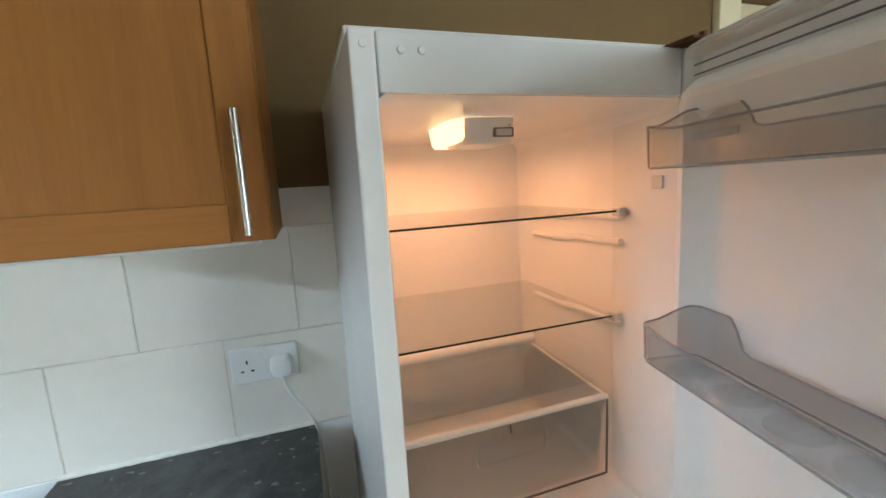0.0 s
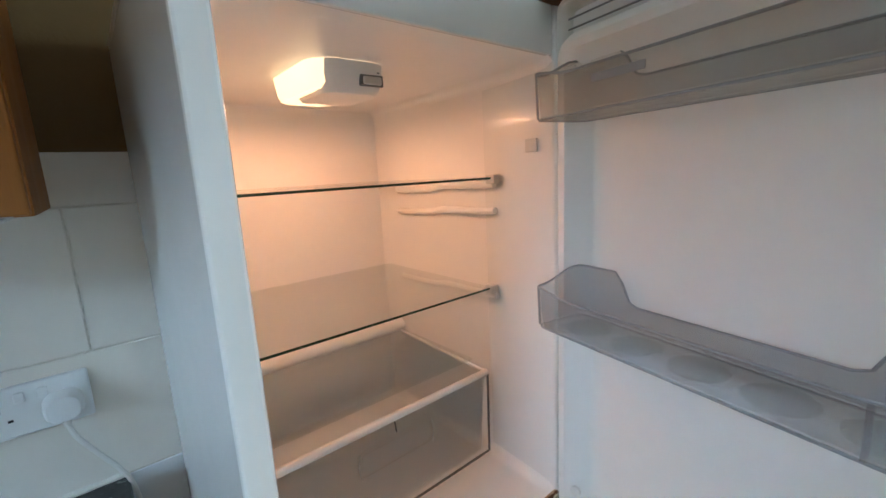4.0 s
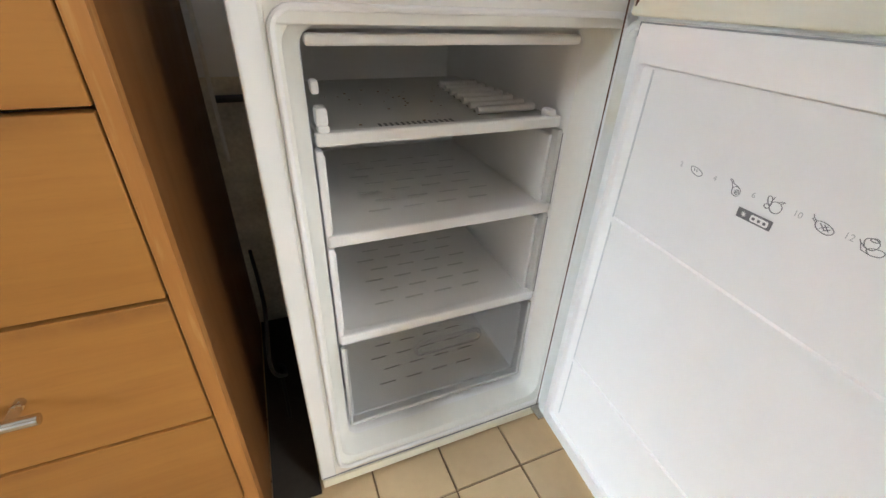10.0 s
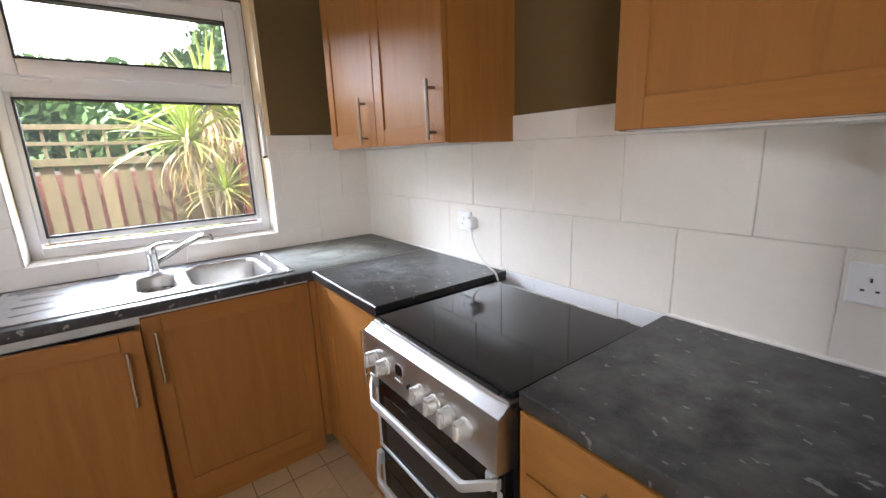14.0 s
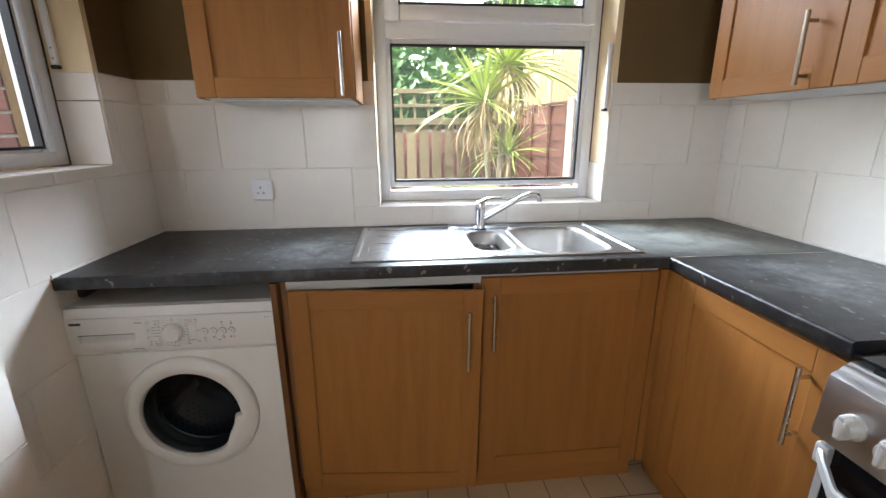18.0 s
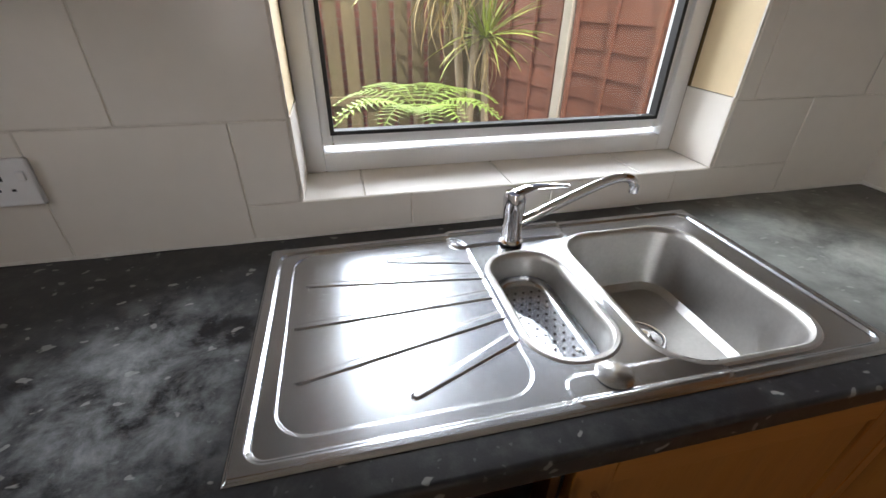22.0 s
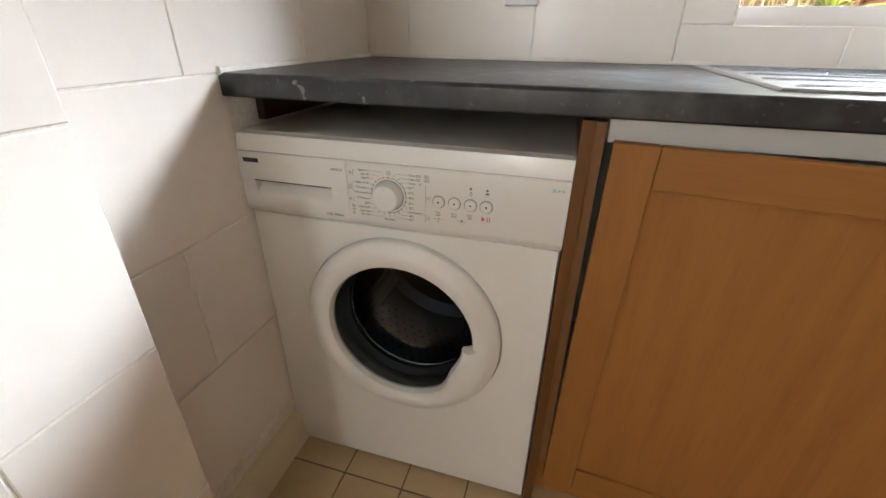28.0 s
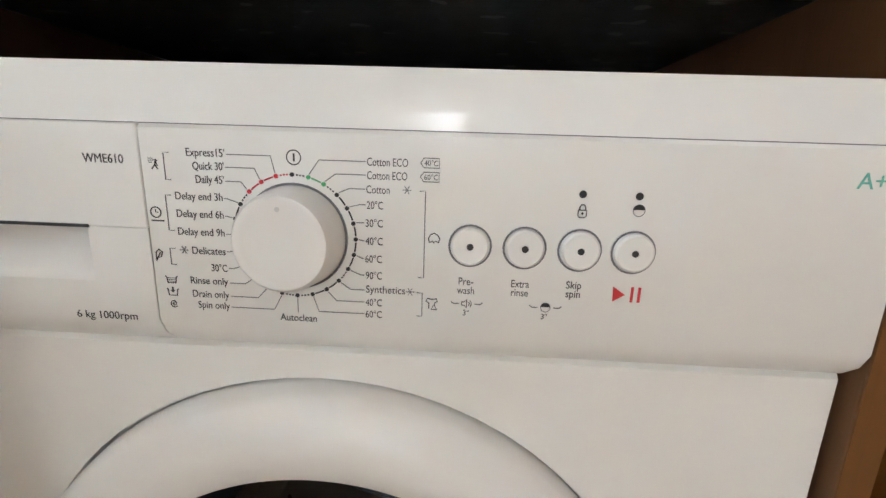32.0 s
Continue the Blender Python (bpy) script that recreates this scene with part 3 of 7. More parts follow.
def window(name, m, w, z0, z1, lower, upper, label):
    """A white top-hung casement over a fixed pane. Local x runs along the wall, y outwards."""
    wn_ = thing(name, m, label, "window", kind="structure")
    bm = bmesh.new()
    bar_frame(bm, 0.0, w, z0, z1, 0.0, 0.07, 0.045)
    box(bm, 0.045, w - 0.045, 0.0, 0.07, lower[3] + 0.022, upper[2] - 0.062, 0.004)
    part("window_frame", bm, M["upvc"], wn_)
    bm = bmesh.new()
    bar_frame(bm, lower[0] - 0.03, lower[1] + 0.03, lower[2] - 0.03, lower[3] + 0.03, 0.012, 0.05, 0.03, 0.006)
    part("glazing_bead", bm, M["upvc"], wn_)
    bm = bmesh.new()
    bar_frame(bm, upper[0] - 0.066, upper[1] + 0.066, upper[2] - 0.066, upper[3] + 0.066, -0.022, 0.03, 0.066, 0.008)
    part("opening_sash", bm, M["upvc"], wn_, "top-hung white sash")
    for g in (lower, upper):
        bm = bmesh.new()
        bar_frame(bm, g[0] - 0.004, g[1] + 0.004, g[2] - 0.004, g[3] + 0.004, 0.004 if g is lower else -0.026, 0.03, 0.009, 0)
        part("seal", bm, M["rubber"], wn_, "black rubber glazing seal")
        pane = part("pane", B(g[0], g[1], 0.02, 0.026, g[2], g[3]), M["pane"], wn_, "clear glass")
        pane.visible_shadow = False
    for cx in (0.16, w - 0.17):
        part("drain_cap", B(cx - 0.045, cx + 0.045, -0.006, 0.002, upper[2] - 0.085, upper[2] - 0.073, 0.003), M["upvc"], wn_)
    return wn_


# the west window: local x is the world's +y, local y the world's -x
ww = window("window_1", pose(WX - 0.15, Y1 + 0.004, 0, 0, 0, 90), Y2 - Y1 - 0.008, Z1, Z2 - 0.01, (0.069, 0.929, 1.086, 1.667), (0.11, 0.90, 1.82, 2.05), "white plastic window with a top-hung sash over a fixed pane")
part("trickle_vent", B(0.28, 0.52, -0.045, -0.0, 2.112, 2.136, 0.004), M["nickel"], ww, "grey slotted trickle vent")
part("sash_handle", B(0.45, 0.57, -0.06, -0.022, 2.062, 2.078, 0.005), M["upvc"], ww)
window("window_2", pose(S2 - 0.004, SY - 0.135, 0, 0, 0, 180), S2 - S1 - 0.008, ZS1 + 0.004, ZS2 - 0.01, (0.07, 0.622, 1.262, 1.76), (0.11, 0.59, 1.93, 2.06), "white plastic window with a top-hung sash over a fixed pane")
for m, z0 in ((pose(WX - 0.02, Y2 - 0.006, 0), 1.4), (pose(S1 + 0.006, SY - 0.1, 0, 0, 0, 90), 1.52)):
    th_ = thing("blind_bracket", m, "slim white plastic blind cord guide on the window reveal", "bracket", "blind cord guides")
    part("rail", B(-0.01, 0.01, -0.015, 0.0, z0, z0 + 0.26, 0.004), M["upvc"], th_)
    part("clip", B(-0.012, 0.012, -0.018, 0.0, z0 - 0.012, z0, 0.003), M["rubber"], th_)
    for z in (z0 + 0.02, z0 + 0.05):
        part("screw", lathe(bmesh.new(), [(0.0, 0.0012), (0.003, 0.001), (0.0035, 0.0)], 10, pose(0, -0.015, z, 90, 0, 0)), M["nickel"], th_)



# ---- base units, worktops, wall units ----
def pull(parent, m, length, material=None, standoff=0.032, r=0.006, inset=0.025):
    """A bar handle along local x on two posts."""
    bm = bmesh.new()
    tube(bm, [(-length / 2, -standoff, 0), (length / 2, -standoff, 0)], r, 12)
    for s in (-1, 1):
        tube(bm, [(s * (length / 2 - inset), 0.001, 0), (s * (length / 2 - inset), -standoff, 0)], r * 0.85, 10)
    return part("handle", bm, material or M["nickel"], parent, "brushed metal bar handle", m)


def shaker(parent, m, w, h, handle=None, hz=(0, 0), rail=0.062, length=0.19, wood_x="rail_wood", hmat=None):
    """A framed door: local x across, z up from its lower corner, front at y = 0. handle: x of an upright bar."""
    d = part("door", B(rail - 0.004, w - rail + 0.004, 0.0065, 0.018, rail - 0.004, h - rail + 0.004), M["door_wood"], parent, "beech-effect framed door", m)
    for x0 in (0.0, w - rail):
        part("stile", B(x0, x0 + rail, 0.0, 0.02, 0, h, 0.0025), M["door_wood"], d)
    for z0 in (0.0, h - rail):
        part("rail", B(rail, w - rail, 0.0, 0.02, z0, z0 + rail, 0.0025), M[wood_x], d)
    if handle is not None:
        pull(d, pose(handle, 0.0, hz[0], 0, 90, 0), length, hmat)
    return d


def carcass(parent, w, d, z0, z1, t=0.018, back=True, board="carcass", front=0.022, top=True):
    for x0 in (0.0, w - t):
        part("side_panel", B(x0, x0 + t, front, d, z0, z1, 0.001), M[board], parent)
    part("base_panel", B(t, w - t, front, d, z0, z0 + t, 0.001), M["white_board"], parent)
    if top:
        part("top_panel", B(t, w - t, front, d, z1 - t, z1, 0.001), M["white_board"], parent)
    if back:
        part("back_panel", B(t, w - t, d - 0.008, d - 0.002, z0 + t, z1 - t), M["white_board"], parent)


# wall units
cab = thing("wall_cabinet", pose(-1.64, 1.03, 1.413), "beech-effect double wall cabinet with two framed doors", "cabinet", "wall cabinets")
carcass(cab, 0.932, 0.32, 0, 0.72, board="door_wood")
shaker(cab, pose(0.002, 0, 0.002), 0.462, 0.716, 0.384, (0.106, 0), length=0.19, hmat=M["bronze_pull"])
shaker(cab, pose(0.468, 0, 0.002), 0.462, 0.716, 0.412, (0.104, 0), length=0.19, hmat=M["bronze_pull"])
cab = thing("wall_cabinet", pose(-0.119, 1.035, 1.413), "beech-effect single wall cabinet with one framed door", "cabinet", "wall cabinets")
carcass(cab, 0.507, 0.315, 0, 0.72, board="door_wood")
shaker(cab, pose(0.002, 0, 0.002), 0.503, 0.716, 0.47, (0.108, 0), length=0.19)
part("under_panel", B(0.03, 0.48, 0.03, 0.31, -0.006, -0.001, 0.001), M["white_board"], cab, "white melamine underside")
cab = thing("wall_cabinet", pose(-1.60, -0.76, 1.413, 0, 0, 90), "beech-effect single wall cabinet hung beside the window", "cabinet", "wall cabinets")
carcass(cab, 0.508, 0.32, 0, 0.72, board="door_wood")
shaker(cab, pose(0.002, 0, 0.002), 0.502, 0.716, 0.468, (0.1, 0), length=0.19)
part("under_panel", B(0.03, 0.49, 0.03, 0.31, -0.006, -0.001, 0.001), M["white_board"], cab, "white melamine underside")

# base units of the west run; local x is the world's +y
UF = -1.335
cab = thing("sink_cabinet", pose(UF, -0.495, 0, 0, 0, 90), "beech-effect sink base cabinet with one door hanging ajar", "cabinet", "base cabinets")
carcass(cab, 1.235, 0.56, 0.12, 0.862, top=False)
part("drop_panel", B(0.02, 1.23, 0.016, 0.022, 0.835, 0.868, 0.001), M["grey_plastic"], cab, "grey front rail under the worktop")
shaker(cab, pose(0.016, -0.004, 0.098, 0, 0.9, -4.0), 0.602, 0.742, 0.558, (0.585, 0), length=0.2)
shaker(cab, pose(0.63, 0, 0.105), 0.598, 0.752, 0.038, (0.605, 0), length=0.195)
part("mid_post", B(0.612, 0.628, 0.022, 0.06, 0.12, 0.86, 0.001), M["carcass"], cab)
part("plinth", B(0.0, 1.24, 0.045, 0.062, 0, 0.102, 0.001), M["rail_wood"], cab)
panel = thing("end_panel", pose(UF + 0.012, -0.504, 0, 0, 0, 180), "upright beech board between washing machine and cabinet", "panel")
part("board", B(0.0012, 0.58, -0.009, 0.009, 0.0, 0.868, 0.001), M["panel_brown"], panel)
part("edge_band", B(0.0, 0.001, -0.009, 0.009, 0.0, 0.868), M["shaded_wood"], panel, "thin beech-effect front edging")
solid("support_batten", B(WX + 0.02, UF - 0.06, SY + 0.012, SY + 0.03, 0.822, 0.868, 0.002), M["dark_wood"], "dark brown timber batten under the worktop against the wall", "batten", "worktop battens")
solid("support_batten", B(WX + 0.002, WX + 0.02, SY + 0.012, -0.52, 0.78, 0.868, 0.002), M["dark_wood"], "dark brown timber batten under the worktop at the back", "batten", "worktop battens")
cab = thing("corner_cabinet", pose(-1.30, 0.765, 0), "beech-effect corner base cabinet with a framed door", "cabinet", "base cabinets")
carcass(cab, 0.545, 0.56, 0.12, 0.862)
shaker(cab, pose(0.035, 0, 0.105), 0.508, 0.752, 0.445, (0.608, 0), length=0.195)
part("plinth", B(0.02, 0.545, 0.05, 0.067, 0, 0.102, 0.001), M["rail_wood"], cab)
part("corner_post", B(-0.052, 0.032, 0.0, 0.02, 0.1, 0.862, 0.002), M["door_wood"], cab)
part("corner_return", B(-0.055, -0.035, -0.028, -0.001, 0.1, 0.862, 0.002), M["door_wood"], cab)
part("plinth_return", B(-0.1, 0.02, 0.05, 0.067, 0, 0.102, 0.001), M["rail_wood"], cab)

# drawer unit
cab = thing("drawer_unit", pose(-0.112, 0.738, 0), "beech-effect unit of four drawers with bar handles", "drawers")
part("side_panel", B(0, 0.018, 0.004, 0.6, 0.0, 0.868, 0.001), M["door_wood"], cab)
# the fridge gap's shade is painted on; only the worn front edging stays lit
part("side_panel", B(0.504, 0.522, 0.004, 0.6, 0.0, 0.868, 0.001), M["shaded_wood"], cab, "end panel with the gap's shade in its colour")
part("edge_band", B(0.5042, 0.5224, 0.0008, 0.0236, 0.0, 0.868, 0.0008), M["worn_wood"], cab, "worn paler front edging in its lit tone")
part("back_panel", B(0.018, 0.504, 0.58, 0.59, 0.1, 0.868), M["white_board"], cab)
part("plinth", B(0.018, 0.504, 0.04, 0.058, 0, 0.145, 0.001), M["rail_wood"], cab)
for z0, z1 in ((0.738, 0.868), (0.541, 0.733), (0.347, 0.536), (0.152, 0.342)):
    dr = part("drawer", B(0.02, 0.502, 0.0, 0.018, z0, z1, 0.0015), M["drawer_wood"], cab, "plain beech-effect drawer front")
    part("drawer_box", B(0.035, 0.487, 0.019, 0.5, z0 + 0.02, z1 - 0.02), M["white_board"], dr)
    pull(dr, pose(0.272, 0.0, z0 + (0.074 if z0 > 0.7 else 0.10)), 0.195)


# worktops
def nosed(bm, x0, x1, y0, y1, z0, z1, r=0.008):
    """A board whose front edge (y0) is rounded."""
    pts = [(y1, z0), (y1, z1), (y0 + r, z1)] + [(y0 + r - r * math.sin(radians(a)), z1 - r + r * math.cos(radians(a))) for a in range(15, 91, 15)]
    pts += [(y0 + 0.003 - 0.003 * math.cos(radians(a)), z0 + 0.003 - 0.003 * math.sin(radians(a))) for a in (0, 45, 90)]
    return ring_loft(bm, [[(x, y, z) for y, z in pts] for x in (x0, x1)], True, True)


wt1 = M["worktop"].copy()
spot(wt1, (0.5, 0.53, 0.54), (0.7, 0.22, 0.04), (0.3, 0.3, 0.5), 13, 0.7, 0.7, 0.4, 0.78)
spot(wt1, (0.3, 0.31, 0.3), (0.46, 0.2, 0.04), (0.34, 0.26, 0.5), 9, 0.4, 0.7, 0.45, 0.75)
spot(wt1, (0.5, 0.52, 0.47), (2.1, 0.32, 0.04), (0.5, 0.5, 0.5), 8, 1.1, 0.6, 0.22, 0.7)
wt2 = M["worktop"].copy()
spot(wt2, (0.42, 0.45, 0.46), (0.24, 0.27, 0.04), (0.36, 0.3, 0.5), 12, 0.85, 0.7, 0.38, 0.75)
wt3 = M["worktop"].copy()
spot(wt3, (0.3, 0.31, 0.29), (0.25, 0.3, 0.04), (0.45, 0.5, 0.5), 9, 0.6, 0.7, 0.35, 0.8)
BOWLS = ((0.487, 0.238, 0.145, 0.30, 0.065, 0.11), (0.747, 0.236, 0.3, 0.39, 0.075, 0.155))  # centre x, y, width, depth, corner radius, bowl depth
WT0 = SY + 0.004
bm = bmesh.new()
CUT0, CUT1, CF, CB = 0.86, 1.79, 0.075, 0.535     # hole under the sink
L_ = NY - SY - 0.006
rect = lambda x0, x1, y0, y1, z: [(x0, y0, z), (x1, y0, z), (x1, y1, z), (x0, y1, z)]
nose = [rect(0, L_, 0.008 - 0.008 * math.sin(radians(a)), 0.598, 0.030 + 0.008 * math.cos(radians(a))) for a in range(0, 91, 15)]
hole = (CUT0, CUT1, CF, CB)
ring_loft(bm, [rect(*hole, 0.0), rect(*hole, 0.038)] + nose + [rect(0, L_, 0, 0.598, 0.003), rect(0, L_, 0.003, 0.598, 0.0), rect(*hole, 0.0)])
bmesh.ops.remove_doubles(bm, verts=bm.verts[:], dist=1e-5)
wk = thing("worktop", pose(WF, WT0, 0.872, 0, 0, 90), "charcoal flecked laminate worktop with chalky water marks round the sink", "worktop", "worktops")
part("slab", bm, wt1, wk)
part("end_strip", B(-0.0006, 0.0, 0.006, 0.59, 0.003, 0.034), M["worktop"], wk)
wk = thing("worktop", pose(WF + 0.0025, 0.75, 0.872), "charcoal flecked laminate worktop return with dusty wipe marks", "worktop", "worktops")
part("slab", nosed(bmesh.new(), 0.0, 0.57, 0, 0.597, 0, 0.0375), wt2, wk)
part("joint_strip", B(-0.0012, 0.0004, 0.012, 0.59, 0.03, 0.0382), M["grout"], wk, "pale filled joint between the worktops")
part("end_strip", B(0.5702, 0.571, 0.008, 0.59, 0.002, 0.034), M["worktop"], wk)
wk = thing("worktop", pose(-0.117, 0.744, 0.872), "short charcoal flecked laminate worktop over the drawers", "worktop", "worktops")
part("slab", nosed(bmesh.new(), 0.0, 0.532, 0, 0.602, 0, 0.038, 0.004), wt3, wk)
for x in (-0.0009, 0.5321):
    part("end_strip", B(x, x + 0.0008, 0.004, 0.6, 0.001, 0.0365), M["worktop"], wk)
part_seal = [("sealant_bead", [(WX + 0.004, SY + 0.01, 0.913), (WX + 0.004, NY - 0.005, 0.913)]), ("sealant_bead", [(WX + 0.01, NY - 0.0095, 0.913), (-0.755, NY - 0.0095, 0.913)]),
             ("sealant_bead", [(-0.115, NY - 0.0095, 0.913), (0.412, NY - 0.0095, 0.913)]), ("sealant_bead", [(WX + 0.012, SY + 0.0095, 0.913), (WF, SY + 0.0095, 0.913)])]
for nm, pts in part_seal:
    n = 40
    line = [Vector(pts[0]).lerp(Vector(pts[1]), i / n) + Vector((0, 0, random.uniform(-0.0015, 0.0015))) for i in range(n + 1)]
    solid(nm, tube(bmesh.new(), line, [0.0068 + random.uniform(-0.0014, 0.0014) for _ in line], 6), M["sealant"], "uneven white sealant bead between tiles and worktop", "sealant", kind="structure")


# ---- sink and tap ----
SW, SD = 0.975, 0.495
sink = thing("kitchen_sink", pose(-1.368, -0.278, 0.911, 0, 0, 90), "stainless steel inset sink with drainer, half bowl and main bowl", "sink")


def smooth01(a, b, v):
    t = min(1, max(0, (v - a) / (b - a)))
    return t * t * (3 - 2 * t)


# drainer tongues: round tip, then the lower and upper corner of the broad end
TONGUES = (((0.075, 0.362), (0.396, 0.316), (0.398, 0.337)), ((0.064, 0.25), (0.395, 0.256), (0.397, 0.28)), ((0.075, 0.136), (0.394, 0.2), (0.395, 0.219)), ((0.227, 0.078), (0.394, 0.144), (0.397, 0.166)), ((0.231, 0.412), (0.395, 0.372), (0.385, 0.42)))


def np_smooth(a, b, v):
    t = np.clip((v - a) / (b - a), 0, 1)
    return t * t * (3 - 2 * t)


def np_sdf(x, y, cx, cy, w, d, r):
    qx, qy = abs(x - cx) - w / 2 + r, abs(y - cy) - d / 2 + r
    return np.hypot(np.maximum(qx, 0), np.maximum(qy, 0)) + np.minimum(np.maximum(qx, qy), 0) - r


def sink_z(x, y):
    """Height of the pressed steel top: raised rim, sunk deck, drainer panel and its tongues."""
    z = 0.004 - 0.004 * (1 - np_smooth(0.0, 0.006, np.minimum(np.minimum(x, y), np.minimum(SW - x, SD - y))))
    z -= 0.005 * np_smooth(0.0, 0.009, -np_sdf(x, y, SW / 2, SD / 2, SW - 0.032, SD - 0.032, 0.03))
    panel = np_sdf(x, y, 0.221, 0.2575, 0.352, 0.425, 0.05)
    z -= 0.0024 * np_smooth(0.0, 0.0035, -panel)
    z += 0.005 * np_smooth(0.0, 0.009, -np_sdf(x, y, 0.495, 0.475, 0.27, 0.1, 0.03))
    z += 0.0018 * np_smooth(0.0, 0.006, -np_sdf(x, y, 0.55, 0.035, 0.25, 0.06, 0.026))
    for (ax, ay), lo_, hi_ in TONGUES:
        bx, by = (lo_[0] + hi_[0]) / 2, (lo_[1] + hi_[1]) / 2
        wide = math.hypot(hi_[0] - lo_[0], hi_[1] - lo_[1]) / 2
        dx, dy = bx - ax, by - ay
        n = math.hypot(dx, dy)
        u = ((x - ax) * dx + (y - ay) * dy) / n
        v = ((y - ay) * dx - (x - ax) * dy) / n
        h = np.clip(u / n, 0, 1)
        r = 0.0058 + (wide - 0.0058) * h
        d = np.maximum(np.hypot(np.minimum(u, 0), v) - r, u - n)
        step = np.where(v < 0, 0.0016, 0.007)          # steep on the lower side, soft on the upper
        z += 0.0022 * (1 - np_smooth(0.0, 1.0, d / step + 0.5))
    return z


def drop_grid():
    nx, ny = 640, 330
    xs, ys = np.linspace(0, SW, nx + 1), np.linspace(0, SD, ny + 1)
    gx, gy = np.meshgrid(xs, ys)
    vs = np.stack([gx, gy, sink_z(gx, gy)], -1).reshape(-1, 3)
    cx, cy = np.meshgrid((xs[1:] + xs[:-1]) / 2, (ys[1:] + ys[:-1]) / 2)
    clear = np.minimum(*[np_sdf(cx, cy, *b[:5]) for b in BOWLS]) > -0.002
    j, i = np.nonzero(clear)
    a = j * (nx + 1) + i
    me = bpy.data.meshes.new("drainer_top")
    me.from_pydata(vs.tolist(), [], np.stack([a, a + 1, a + nx + 2, a + nx + 1], -1).tolist())
    me.materials.append(M["sink_steel"])
    me.shade_smooth()
    o = new("drainer_top", me)
    o.parent = sink
    return o


drop_grid()
for k, (cx, cy, w, d, r, dep) in enumerate(BOWLS):
    loops = []
    for off, z in ((0.010, -0.001), (0.006, 0.0016), (0.0, 0.0012), (-0.005, -0.003), (-0.008, -0.012), (-0.014, -dep + 0.04), (-0.02, -dep + 0.015), (-0.035, -dep + 0.002), (-0.055, -dep), (-min(w, d) / 2 + 0.012, -dep - 0.003)):
        loops.append([(x, y, z) for x, y in rrect(w + 2 * off, d + 2 * off, max(0.012, r + off), 8, cx, cy)])
    bm = ring_loft(bmesh.new(), loops, False, True)
    part("bowl", bm, M["bowl_steel"], sink, "deep pressed steel bowl")
part("waste_plug", lathe(bmesh.new(), [(0.0, 0.006), (0.012, 0.008), (0.028, 0.006), (0.038, 0.001), (0.038, -0.001)], 28, pose(0.735, 0.25, -0.153)), M["chrome"], sink)
part("waste_ring", lathe(bmesh.new(), [(0.036, 0.0005), (0.04, 0.003), (0.045, 0.003), (0.048, 0.0)], 32, pose(0.735, 0.25, -0.156)), M["chrome"], sink)
bm = ring_loft(bmesh.new(), [[(a, b, z) for a, b in rrect(w, d, r, 6, 0.487, 0.238)] for w, d, r, z in ((0.118, 0.272, 0.05, -0.05), (0.114, 0.268, 0.048, -0.06), (0.104, 0.258, 0.044, -0.066), (0.09, 0.244, 0.038, -0.068))], False, True)
part("strainer", bm, M["sink_steel"], sink, "perforated strainer tray in the half bowl")
bm = bmesh.new()
for i in range(5):
    for j in range(12):
        lathe(bm, [(0.0, 0.0004), (0.0028, 0.0004), (0.0028, -0.0004)], 8, pose(0.452 + i * 0.0175 + (0.0088 if j % 2 else 0) - 0.003, 0.138 + j * 0.0182, -0.0676))
tagged(part("strainer_holes", bm, M["dark"], sink, "dark round drain holes"), kind="stuff")
for y in (0.165, 0.29):
    part("strainer_rivet", lathe(bmesh.new(), [(0.0, 0.003), (0.004, 0.002), (0.0055, 0.0)], 14, pose(0.522, y, -0.0676)), M["chrome"], sink)
part("overflow_cap", lathe(bmesh.new(), [(0.0, 0.0045), (0.02, 0.004), (0.027, 0.0015), (0.027, 0.0)], 28, pose(0.503, 0.05, 0.0015)), M["steel"], sink, "round steel hole cover")
part("overflow", lathe(bmesh.new(), [(0.0, 0.001), (0.01, 0.001), (0.012, -0.002)], 20, pose(0.605, 0.1, -0.045, 0, 82, 0)), M["chrome"], sink)

tap = thing("mixer_tap", pose(-1.80, 0.215, 0.915, 0, 0, 90), "chrome single-lever mixer tap with a swung spout", "tap")
part("body", lathe(bmesh.new(), [(0.0, 0.0), (0.026, 0.0), (0.026, 0.004), (0.022, 0.008), (0.021, 0.06), (0.023, 0.075), (0.0235, 0.098), (0.019, 0.112), (0.0, 0.116)], 32, None), M["chrome"], tap)
sp = curve_pts([(0.012, 0, 0.04), (0.05, -0.008, 0.062), (0.11, -0.02, 0.098), (0.17, -0.032, 0.131), (0.205, -0.04, 0.143), (0.228, -0.044, 0.138), (0.235, -0.046, 0.122)], 6)
part("spout", tube(bmesh.new(), sp, [0.0125 - 0.003 * min(1, i / (len(sp) * 0.7)) for i in range(len(sp))], 14), M["chrome"], tap)
part("nozzle", tube(bmesh.new(), [(0.235, -0.046, 0.126), (0.235, -0.046, 0.112)], 0.0105, 16), M["chrome"], tap)
lv = curve_pts([(-0.004, 0, 0.108), (0.03, -0.008, 0.124), (0.07, -0.016, 0.128), (0.105, -0.02, 0.126)], 5)
bm = bmesh.new()
ring_loft(bm, [[p + Vector((0, s[0] * w_, s[1] * h_)) for s in ((1, 0), (0.7, 0.7), (0, 1), (-0.7, 0.7), (-1, 0), (-0.7, -0.7), (0, -1), (0.7, -0.7))] for p, w_, h_ in zip(lv, [0.016 - 0.008 * i / len(lv) for i in range(len(lv))], [0.008 - 0.005 * i / len(lv) for i in range(len(lv))])], True, True)
part("lever", bm, M["chrome"], tap)


